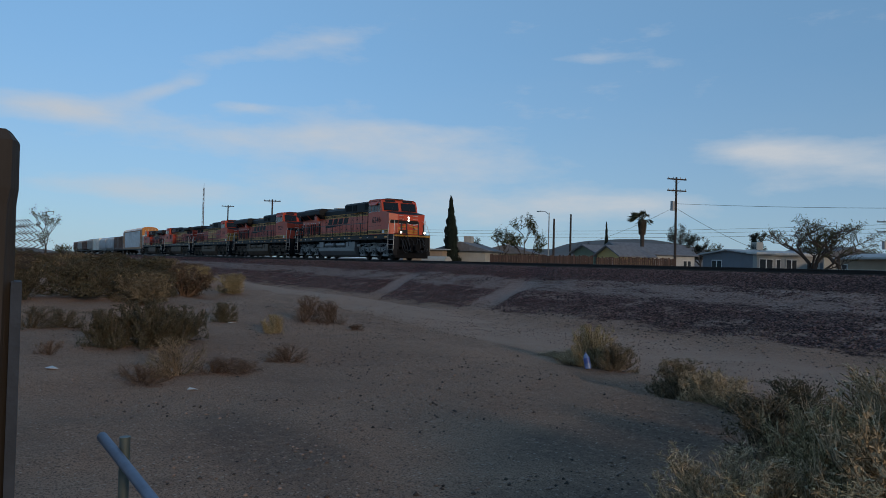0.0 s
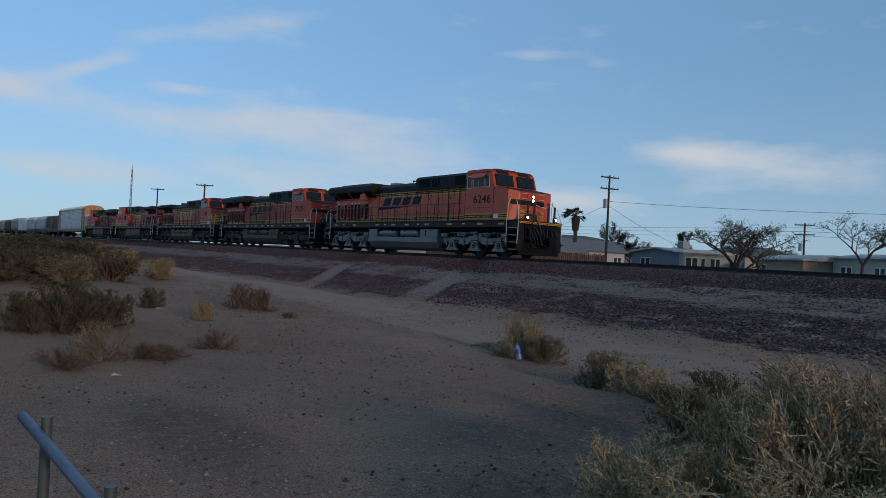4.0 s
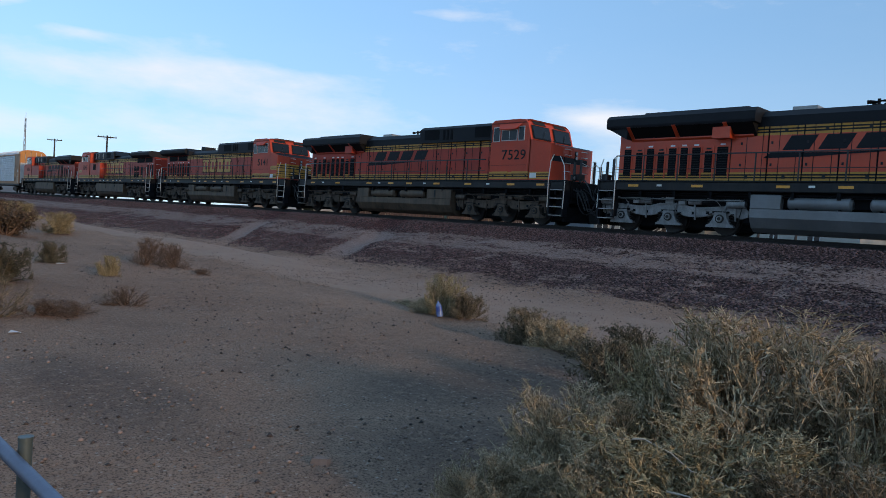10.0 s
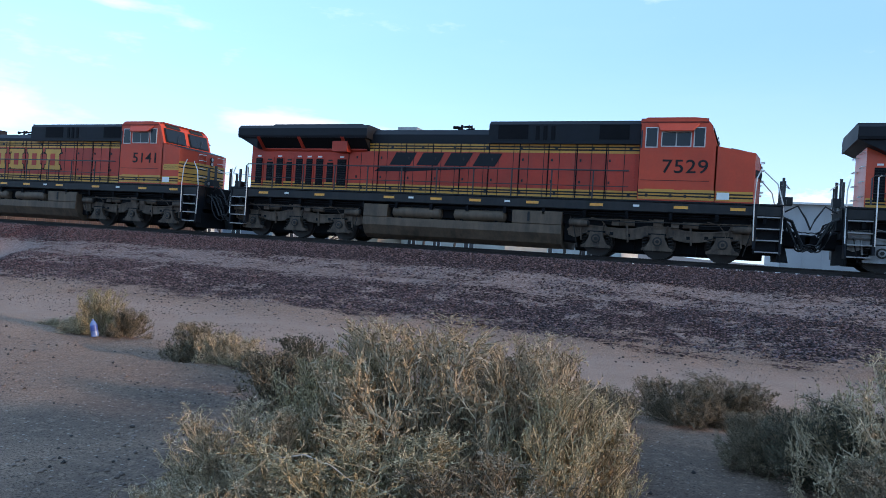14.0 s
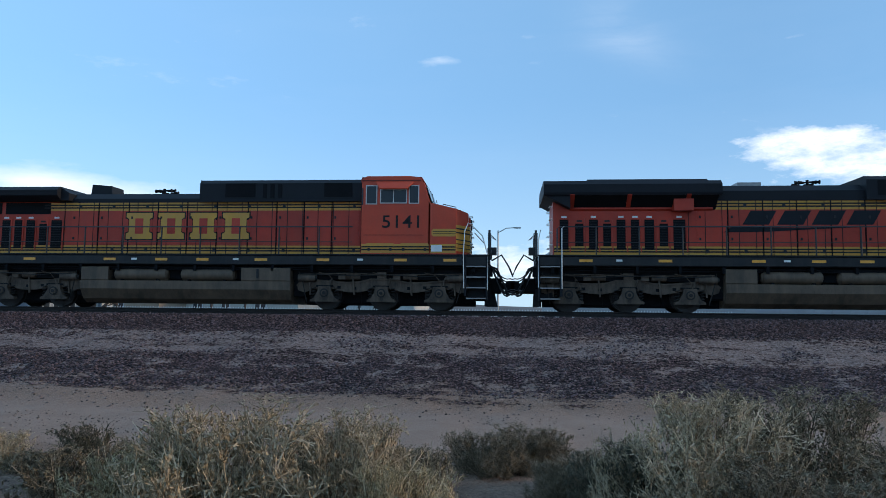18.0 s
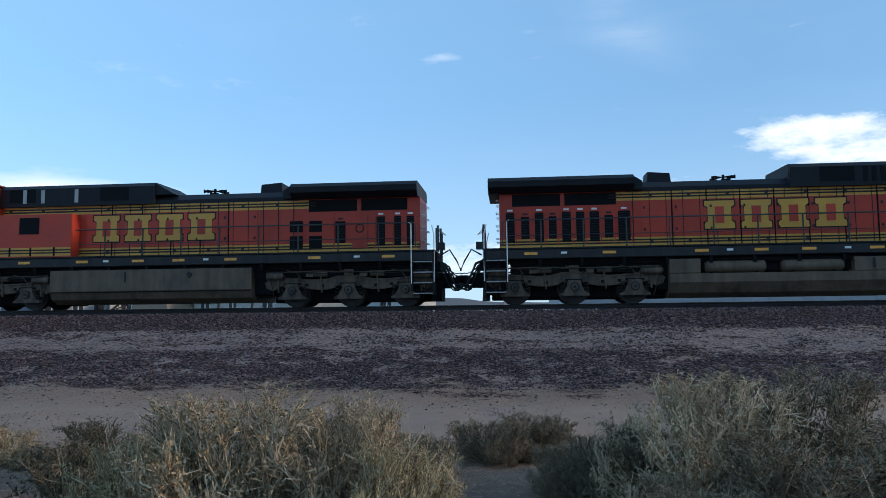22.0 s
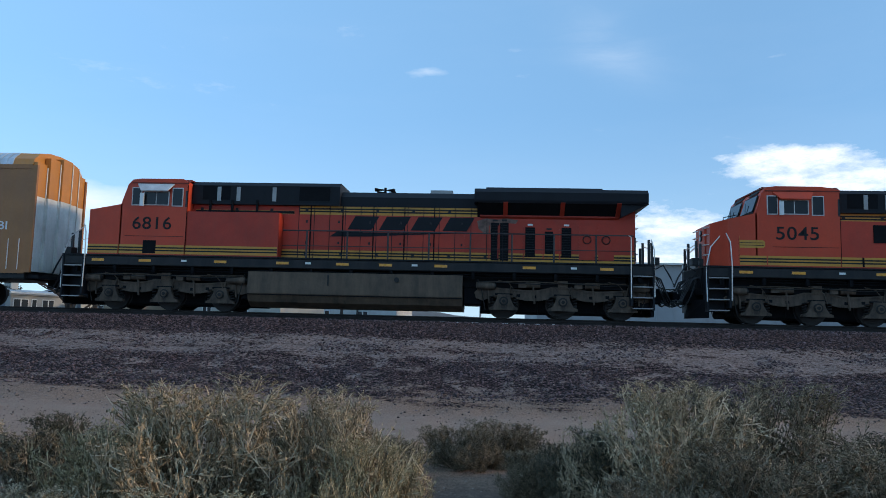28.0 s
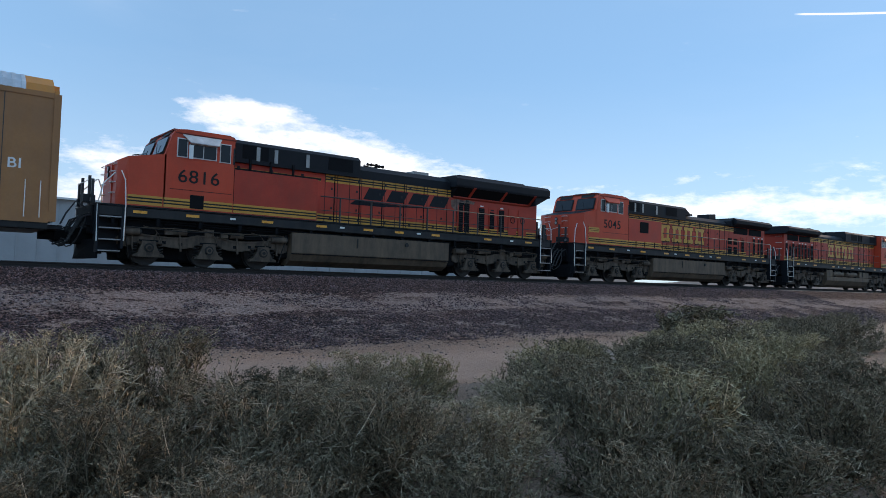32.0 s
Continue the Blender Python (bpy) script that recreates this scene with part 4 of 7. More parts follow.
    if not flip:
        for x in (6.1, 7.3):
            bx = add("battery_box", plate(M(), x, x + 0.95, 1.955, 2.28, -cw, 0.03), YELLOW)
            for q in (2.06, 2.16):
                part("box_line", plate(M(), x, x + 0.95, q - 0.024, q + 0.024, -cw, 0.036), NUMBER, bx, "", mirror=flip)
            for q in (0.1, 0.85):
                part("latch", plate(M(), x + q - 0.04, x + q + 0.04, 2.02, 2.12, -cw - 0.03, 0.022), GREYPAINT, bx, "", mirror=flip)
        add("data_plate", plate(M(), 8.35, 8.72, 2.0, 2.22, -cw, 0.014), WHITE)
    else:
        add("side_vent", plate(M(), 6.95, 7.42, 1.96, 2.42, -cw, 0.012) if new_kind else plate(M(), 4.1, 4.85, 2.75, 3.35, -hw - 0.5, 0.012), SOOT)
        add("cab_annex", M().box(2.6 if new_kind else 2.85, 5.92, -cw + 0.03, -0.9, 1.905, 3.47 if new_kind else 3.47), paint)
        add("yellow_stripe", plate(M(), 2.62 if new_kind else 2.87, 5.9, 1.95, 2.26, -cw + 0.03, 0.006), YELLOW)
        for q in (2.06, 2.16):
            add("stripe_line", plate(M(), 2.62 if new_kind else 2.87, 5.9, q - 0.024, q + 0.024, -cw + 0.03, 0.011), NUMBER)
        for x in (3.5, 4.4, 5.2):
            add("stay", plate(M(), x - 0.04, x + 0.04, 3.3, 3.95, -hw - 0.2, 0.03) if new_kind else plate(M(), x - 0.03, x + 0.03, 1.95, 2.26, -cw + 0.03, 0.02), SOOT)
    # handrail along the walkway
    x0, x1 = (-9.65, 5.6) if not flip else (-9.65, 2.45 if new_kind else 2.7)
    hr = M().tube([(x0, -1.48, 2.0), (x0, -1.48, 2.78), (x0 + 0.08, -1.48, 2.86), (x1, -1.48, 2.86)], 0.026, 6)
    add("handrail", hr, HANDRAIL)
    add("lower_rail", M().tube([(x0, -1.48, 2.33), (x1, -1.48, 2.33)], 0.014, 5), HANDRAIL)
    for x in np.arange(x0 + 1.3, x1 + 0.1, 1.42):
        add("handrail_post", M().tube([(x, -1.48, 1.9), (x, -1.48, 2.86)], 0.026 if not (flip and new_kind) else 0.034, 6), HANDRAIL)
    add("handrail", M().tube([(x0, 1.48, 2.86), (x1, 1.48, 2.86)], 0.02, 6), HANDRAIL)
    # steps, end rails, couplers
    for e in (1, -1):
        for sy in (-1, 1):
            st = add("steps", M().box(*sorted((e * 9.48, e * 9.56)), *sorted((sy * 1.1, sy * 1.56)), 0.5, 1.86).box(*sorted((e * 10.22, e * 10.28)), *sorted((sy * 1.1, sy * 1.56)), 0.36, 1.86)
                     .box(*sorted((e * 9.5, e * 10.26)), *sorted((sy * 1.08, sy * 1.12)), 0.36, 1.86), BLACK)
            for i, z in enumerate((0.40, 0.76, 1.12, 1.48)):
                part("tread", M().box(*sorted((e * 9.56, e * 10.22)), *sorted((sy * 1.12, sy * 1.56)), z, z + 0.035), STEEL, st, "", mirror=flip)
            tall = 3.0 if e > 0 else 2.86
            add("grab_rail", M().tube([(e * 9.48, sy * 1.58, 0.75), (e * 9.46, sy * 1.58, 1.9), (e * 9.5, sy * 1.55, tall - 0.3), (e * 9.62, sy * 1.50, tall)] if e > 0 else
                                     [(e * 9.5, sy * 1.58, 0.75), (e * 9.5, sy * 1.58, 2.8), (e * 9.42, sy * 1.56, 2.86)], 0.02, 6), PALE_RAIL)
            add("grab_rail", M().tube([(e * 10.28, sy * 1.56, 0.7), (e * 10.28, sy * 1.52, 1.9), (e * 10.1, sy * 1.4, 2.55), (e * 9.72, sy * 1.2, 2.95)] if e > 0 else
                                     [(e * 10.28, sy * 1.56, 0.8), (e * 10.28, sy * 1.5, 2.4), (e * 10.2, sy * 1.42, 2.75)], 0.02, 6), PALE_RAIL)
            for y in (0.5, 0.95):
                add("end_post", M().box(*sorted((e * 10.28, e * 10.36)), sy * y - 0.04, sy * y + 0.04, 1.9, 2.85 if y < 0.9 else 2.7), HANDRAIL)
        add("end_chain", M().tube([(e * 10.33, -0.5, 2.72), (e * 10.55, 0, 2.55), (e * 10.33, 0.5, 2.72)], 0.015, 5), PALE_RAIL)
        add("pilot", M().box(*sorted((e * 10.2, e * 10.33)), -1.1, 1.1, 0.95, 1.86), SOOT)
        add("plow", M().put([(e * 10.25, -1.4, 0.16), (e * (10.62 if e > 0 else 10.42), 0, 0.14), (e * 10.25, 1.4, 0.16), (e * 10.25, 1.4, 0.78), (e * (10.48 if e > 0 else 10.38), 0, 0.78), (e * 10.25, -1.4, 0.78), (e * 10.18, -1.4, 0.16), (e * 10.18, 1.4, 0.16), (e * 10.18, 1.4, 0.78), (e * 10.18, -1.4, 0.78)],
                            [f[::e] for f in ((0, 1, 4, 5), (1, 2, 3, 4), (9, 8, 7, 6), (5, 4, 3, 8, 9), (6, 7, 2, 1, 0), (0, 5, 9, 6), (2, 7, 8, 3))]), SOOT)
        if e > 0 and lit:
            add("sill_stripe", M().box(10.34, 10.365, -1.5, 1.5, 1.74, 1.85), YELLOW)
            add("sill_line", M().box(10.362, 10.368, -1.5, 1.5, 1.78, 1.80), NUMBER)
            for z0, z1 in ((2.0, 2.09), (2.16, 2.25)):
                add("nose_stripe", M().box(9.6, 9.655, -0.86, 0.86, z0, z1), YELLOW)
            for sy in (-1, 1):
                add("nose_stripe", M().prism_x([(sy * 0.84, 2.32), (sy * 0.84, 2.44), (sy * 0.5, 2.52), (sy * 0.1, 2.62), (sy * 0.1, 2.53), (sy * 0.5, 2.42)][::sy], 9.6, 9.65), YELLOW)
                add("hose_bracket", M().box(10.3, 10.42, sy * 0.7 - 0.03, sy * 0.7 + 0.03, 1.1, 1.5), SOOT)
        add("coupler", M().box(*sorted((e * 10.3, e * 11.0)), -0.14, 0.14, 0.76, 1.0, 0.03).box(*sorted((e * 10.9, e * 11.2)), -0.2, 0.2, 0.68, 1.06, 0.05), SOOT)
        for y in (-1.0, -0.75, -0.5, 0.5, 0.8):
            zz = 0.45 + 0.25 * abs(y)
            hs = M().tube([(e * 10.36, y, 1.55), (e * 10.6, y, 1.45), (e * 10.8, y * 0.9, 1.0), (e * 10.95, y * 0.9, zz), (e * 11.15, y * .9, zz + 0.05)], 0.028, 6)
            add("air_hose", hs, RUBBER)
        hs = M().tube([(e * 10.4, -0.7, 1.75), (e * 10.75, -0.75, 1.95), (e * 11.0, -0.7, 1.55), (e * 11.15, -0.7, 1.2)], 0.03, 6)
        add("air_hose", hs, RUBBER)
        for y, dip, r in ((-0.85, 0.62, 0.024), (-0.35, 0.72, 0.03), (-0.15, 1.25, 0.02), (0.3, 0.66, 0.03), (0.65, 1.2, 0.022), (0.95, 0.8, 0.024)):
            arc = [(e * (10.34 + 0.82 * i / 8), y + 0.12 * math.sin(i * 0.9 + y * 5), 1.62 - (1.62 - dip) * math.sin(math.pi * min(1.0, i / 7.0) * 0.62) ** 1.4 - 0.02 * i) for i in range(9)]
            add("jumper_cable", M().tube(arc, r, 6), RUBBER)
        add("draft_gear", M().box(*sorted((e * 10.1, e * 10.75)), -0.34, 0.34, 0.62, 1.16, 0.05), SOOT)
        add("anglecock_bracket", M().box(*sorted((e * 10.3, e * 10.44)), -0.95, -0.45, 1.2, 1.5), SOOT)
        add("junction_box", M().box(*sorted((e * 10.36, e * 10.58)), -0.95, -0.55, 1.95, 2.2), GREYPAINT)
    # fuel tank
    x0, x1 = (-4.15, 3.45)
    if not flip:
        t = add("fuel_tank", M().prism_x([(-1.05, 0.17), (-1.30, 0.32), (-1.52, 0.66), (-1.52, 0.95), (1.52, 0.95), (1.52, 0.66), (1.30, 0.32), (1.05, 0.17)][::-1], x0, x1), tank_paint)
        add("tank_bay", M().box(x0, x1, -1.05, 1.05, 0.95, 1.5), SOOT)
        add("equipment_box", M().box(-4.15, -3.15, -1.5, -1.0, 0.95, 1.44, 0.03), tank_paint)
        add("equipment_box", M().box(1.7, 3.45, -1.5, -1.0, 0.95, 1.42, 0.03), tank_paint)
        add("sight_glass", M().box(2.25, 2.33, -1.52, -1.49, 1.05, 1.38), GREYPAINT)
        for a in (-3.0, -0.55):
            r = add("air_reservoir", M().tube([(a + 0.02, -1.27, 1.18), (a + 0.08, -1.27, 1.18)], 0.13, 14, 0.21).tube([(a + 0.08, -1.27, 1.18), (a + 1.92, -1.27, 1.18)], 0.215, 16)
                    .tube([(a + 1.92, -1.27, 1.18), (a + 1.98, -1.27, 1.18)], 0.21, 14, 0.13), tank_paint)
            for q in (0.35, 1.65):
                part("strap", M().box(a + q - 0.03, a + q + 0.03, -1.50, -1.05, 0.94, 1.0), SOOT, r, "", mirror=flip)
    else:
        t = add("fuel_tank", M().prism_x([(-1.05, 0.19), (-1.36, 0.36), (-1.52, 0.66), (-1.52, 1.40), (1.52, 1.40), (1.52, 0.66), (1.36, 0.36), (1.05, 0.19)][::-1], -3.85, 3.6), tank_paint)
        part("sight_glass", M().box(0.75, 0.80, -1.545, -1.51, 0.95, 1.32), GREYPAINT, t, "", mirror=flip)
        part("filler", M().tube([(-1.6, -1.5, 1.2), (-1.6, -1.56, 1.2)], 0.09, 12), GREYPAINT, t, "", mirror=flip)
        part("tank_seam", M().box(-3.85, 3.6, -1.528, -1.51, 0.60, 0.63), SOOT, t, "", mirror=flip)
    for x in (6.62, -7.26):
        six_wheel_truck(x, loco, truck_paint, flip)
    # sill reflectors and small plates
    for x in (-8.7, -6.1, -3.1, -1.2, 0.3, 2.4, 4.6, 7.3, 9.0):
        add("reflector", plate(M(), x - 0.22, x + 0.22, 1.66, 1.75, -1.53, 0.012), AMBER)
    for x in (-7.6, -2.2, 1.5, 5.9):
        add("data_plate", plate(M(), x - 0.1, x + 0.1, 1.68, 1.75, -1.53, 0.012), WHITE)
    # horn, roof vents
    h = M()
    hx = -1.9 if not new_kind else -0.9
    for q, z in ((-0.25, 0.20), (0.05, 0.25), (0.3, 0.20)):
        h.tube([(hx + 0.04, q, low_top + z), (hx + 0.30, q, low_top + z), (hx + 0.36, q, low_top + z)], 0.022, 8, 0.075)
        h.tube([(hx - 0.06, q + .1, low_top + z), (hx - 0.32, q + .1, low_top + z)], 0.022, 8, 0.07)
    h.tube([(hx, -0.1, low_top), (hx, -0.1, low_top + 0.3)], 0.05, 6)
    add("horn", h, SOOT)
    # lamps
    mat_l = HEADLIGHT if lit else LENS
    for z in (2.98, 3.18):
        lamp = add("headlight", M().tube([(9.6, 0.0, z), (9.68, 0.0, z)], 0.10, 14), GREYPAINT)
        part("lens", M().tube([(9.68, 0.0, z), (9.692, 0.0, z)], 0.072, 14), mat_l, lamp, "lit headlight lens" if lit else "", mirror=flip)
    for y in (-1.0, 1.0):
        lamp = add("ditch_light", M().box(10.26, 10.38, y - 0.12, y + 0.12, 1.92, 2.16), GREYPAINT)
        part("lens", M().tube([(10.38, y, 2.04), (10.395, y, 2.04)], 0.075, 14), mat_l, lamp, "lit ditch light lens" if lit else "", mirror=flip)
    # road number and emblem
    letters(number, 0.62, k * 7.14 + ((0.0 if new_kind else -0.16) if flip else 0.2), -cw - 0.008, 2.82, NUMBER, "road_number", loco)
    if scheme == "swoosh":
        c = -1.4 if not flip else 1.75
        emb = new("emblem")
        emb.parent = loco
        for i in range(4):
            x = c - 2.05 + i * 1.12
            sh = M()
            yy = (-hw - 0.024, -hw + 0.0)
            sh.prism_y([(x + 0.03, 2.98), (x + 0.88, 2.98), (x + 1.15, 3.46), (x + 0.30, 3.46)], *yy)
            part("emblem_block", sh, BLACK, emb)
        part("emblem_swoosh", M().prism_y([(c - 2.65, 2.72), (c - 2.4, 2.90), (c - 0.2, 2.88), (c + 2.0, 2.91), (c - 0.2, 2.80), (c - 1.2, 2.74)], -hw - 0.022, -hw), BLACK, emb)
    else:
        c = -0.48 if not flip else -(-0.0)
        c = c if not flip else 0.05
        emb = new("emblem")
        emb.parent = loco
        for i in range(4):
            x = c - 2.35 + i * 1.2
            for yy, g, m in ((0.018, 0.045, NUMBER), (0.024, 0.0, YELLOW)):
                part("emblem_block", M().prism_y([(x - g, 2.47 - g), (x + 0.98 + g, 2.47 - g), (x + 0.98 + g, 2.66 + g), (x + 0.88 + g, 2.72), (x + 0.88 + g, 3.2), (x + 0.98 + g, 3.26 - g), (x + 0.98 + g, 3.42 + g),
                                                     (x - g, 3.42 + g), (x - g, 3.26 - g), (x + 0.1 - g, 3.2), (x + 0.1 - g, 2.72), (x - g, 2.66 + g)], -hw - yy, -hw), m, emb)
            part("emblem_cut", M().prism_y([(x + 0.34, 2.66), (x + 0.64, 2.66), (x + 0.64, 3.22), (x + 0.34, 3.22)], -hw - 0.03, -hw), paint, emb)
            for a in (-0.01, 0.90):
                part("emblem_notch", M().prism_y([(x + a, 2.74), (x + a + 0.09, 2.74), (x + a + 0.09, 3.16), (x + a, 3.16)], -hw - 0.03, -hw), paint, emb)
    if flip and not new_kind:
        # this older type has its cab set further forward
        ahead = {"cab", "cab_roof", "roof_unit", "nose", "nose_top", "nose_grab", "nose_step", "nose_door", "side_window", "sunshade", "mirror", "windshield", "number_board", "headlight"}
        for ob in [c for c in loco.children_recursive if c.type == "MESH"]:
            kin = {ob.name.split(".")[0], ob.parent.name.split(".")[0]}
            if kin & ahead:
                for v in ob.data.vertices:
                    if v.co.x < -5.95:
                        v.co.x -= 0.36
    loco.location = (front, TRACK_Y, RAIL)
    keyed.append(loco)
    return loco


def four_wheel_truck(x, parent):
    truck = new("truck")
    truck.location, truck.parent = (x, 0, 0), parent
    for sgn in (-1, 1):
        y0, y1 = sorted((sgn * 0.98, sgn * 1.14))
        part("side_frame", M().prism_y([(-1.15, 0.42), (-0.62, 0.36), (-0.4, 0.22), (0.4, 0.22), (0.62, 0.36), (1.15, 0.42), (1.15, 0.66), (0.7, 0.74), (0.35, 0.86), (-0.35, 0.86), (-0.7, 0.74), (-1.15, 0.66)], y0, y1), TRUCK, truck)
        for ax in (-0.88, 0.88):
            part("journal_box", M().box(ax - 0.14, ax + 0.14, *sorted((sgn * 1.0, sgn * 1.2)), 0.34, 0.62), TRUCK, truck)
    part("bolster", M().box(-0.2, 0.2, -1.05, 1.05, 0.5, 0.9), SOOT, truck)
    for ax in (-0.88, 0.88):
        wheelset(ax, 0.45, truck, 0.45)


TAN = surface("tan_yellow_car_paint", (0.34, 0.135, 0.040), 0.55, 0, 0.2, 0.8, 14, 0.06, dust=0.35, dust_color=(0.26, 0.13, 0.07))
GOLD = surface("golden_yellow_paint", (0.55, 0.20, 0.025), 0.5, 0, 0.15, 1, 18, 0.05, dust=0.3, dust_color=(0.35, 0.2, 0.08))
GALV = surface("galvanised_sheet", (0.55, 0.57, 0.60), 0.45, 0.35, 0.2, 0.9, 16, 0.06, dust=0.35, dust_color=(0.35, 0.33, 0.30))
CREAM = surface("chalky_white_paint", (0.80, 0.77, 0.70), 0.6, 0, 0.2, 0.8, 12, 0.08, dust=0.4, dust_color=(0.42, 0.34, 0.25))
SPRAY = surface("spray_paint_scrawl", (0.03, 0.03, 0.03), 0.6, 0, 0.2, 3, 20, 0.0)


def autorack(front):
    """An enclosed car carrier: galvanised side screens, tan ends and white end doors."""
    car = new("autorack_car")
    h, x1 = 13.1, 13.1
    part("underframe", M().box(-h, h, -1.4, 1.4, 0.95, 1.18).box(-h, h, -1.56, -1.4, 0.98, 1.3), GREYPAINT, car)
    part("floor", M().box(-h, h, -1.45, 1.45, 1.18, 1.26), GREYPAINT, car)
    # side posts and screens
    for sgn in (-1, 1):
        for a, b in ((-h, -h + 2.55), (h - 2.55, h)):
            part("end_panel", M().box(a, b, *sorted((sgn * 1.5, sgn * 1.56)), 1.2, 5.05), TAN, car)
        part("side_sill", M().box(-h, h, *sorted((sgn * 1.5, sgn * 1.60)), 1.16, 1.5), TAN, car)
        part("top_chord", M().box(-h, h, *sorted((sgn * 1.48, sgn * 1.585)), 4.92, 5.08), TAN, car)
        w = (2 * h - 5.1) / 16
        for i in range(16):
            a = -h + 2.55 + i * w
            part("side_post", M().box(a - 0.04, a + 0.04, *sorted((sgn * 1.5, sgn * 1.562)), 1.4, 4.95), GALV, car)
            fold = [(1.46, 1.5)]
            for r in range(14):
                z = 1.52 + r * 0.242
                fold += [(1.50, z), (1.545, z + 0.03), (1.545, z + 0.17), (1.50, z + 0.20)]
            fold += [(1.50, 4.93), (1.46, 4.93)]
            s = M().prism_x([(sgn * y, z) for y, z in fold][::sgn], a + 0.05, a + w - 0.05)
            part("screen", s, GALV, car)
    # arched roof with corrugations
    arc = [(-1.58, 5.05), (-1.50, 5.30), (-1.18, 5.56), (-0.6, 5.68), (0, 5.71), (0.6, 5.68), (1.18, 5.56), (1.50, 5.30), (1.58, 5.05)]
    part("roof", M().prism_x(arc[::-1], -h + 0.75, h - 0.75), GALV, car)
    s = M()
    for x in np.arange(-h + 0.85, h - 0.85, 0.24):
        pts = [(y * 1.012, z + 0.02) for y, z in arc]
        s.prism_x(pts[::-1], x, x + 0.11)
    part("roof_rib", s, GALV, car)
    for a, b in ((-h, -h + 0.75), (h - 0.75, h)):
        part("roof_end", M().prism_x([(y, z + 0.004) for y, z in arc[::-1]], a, b), GOLD, car)
    # end doors in folded leaves
    for e in (-1, 1):
        for i, y in enumerate((-1.25, -0.62, 0.0, 0.62, 1.25)):
            d = 0.34 - 0.16 * abs(y)
            top = 5.0 + 0.55 * math.cos(y)
            leaf = part("end_door", M().box(*sorted((e * (h + 0.02), e * (h + d))), y - 0.29, y + 0.29, 1.25, 3.95), CREAM, car)
            part("upper_leaf", M().box(*sorted((e * (h + 0.02), e * (h + d))), y - 0.29, y + 0.29, 3.95, top), GOLD, leaf)
            part("hinge_bar", M().tube([(e * (h + d + 0.02), y + 0.3, 1.3), (e * (h + d + 0.02), y + 0.3, top - .1)], 0.022, 6), CREAM, leaf)
        part("end_post", M().box(*sorted((e * h, e * (h + 0.2))), -1.6, -1.5, 1.2, 5.05), TAN, car)
        part("end_post", M().box(*sorted((e * h, e * (h + 0.2))), 1.5, 1.6, 1.2, 5.05), TAN, car)
        part("ladder", M().tube([(e * (h - 0.25), -1.62, 1.3), (e * (h - 0.25), -1.62, 2.4)], 0.015, 5).tube([(e * (h - 0.65), -1.62, 1.3), (e * (h - 0.65), -1.62, 2.4)], 0.015, 5), PALE_RAIL, car)
        part("coupler", M().box(*sorted((e * h, e * 13.6)), -0.15, 0.15, 0.72, 1.0, 0.03), SOOT, car)
        part("end_platform", M().box(*sorted((e * h, e * (h + 0.42))), -1.4, 1.4, 1.0, 1.12), BLACK, car)
        four_wheel_truck(e * 9.6, car)
    # stencils and scrawl
    xf = h
    letters("BI", 0.42, xf - 0.95, -1.565, 2.72, WHITE, "stencil", car)
    s = M()
    for z in (3.55, 3.48, 3.41, 2.95, 2.86):
        plate(s, xf - 2.4, xf - 1.7 - 0.1 * (z < 3.5), z, z + 0.03, -1.56, 0.006)
    part("stencil_lines", s, SPRAY, car)
    part("placard", plate(M(), xf - 2.45, xf - 1.75, 2.22, 2.42, -1.56, 0.008), GOLD, car)
    part("scrawl", M().tube([(xf - 2.3, -1.566, 1.6), (xf - 2.5, -1.566, 1.95), (xf - 2.2, -1.566, 1.9), (xf - 2.35, -1.566, 1.55), (xf - 2.0, -1.566, 1.7), (xf - 1.75, -1.566, 2.0), (xf - 1.7, -1.566, 1.75), (xf - 2.0, -1.566, 1.5)], 0.018, 4), SPRAY, car)
    for x in (xf - 1.28, xf - 2.05):
        part("panel_seam", plate(M(), x - 0.012, x + 0.012, 1.5, 4.9, -1.56, 0.005), SPRAY, car)
    car.location = (front, TRACK_Y, RAIL)
    keyed.append(car)
    return car


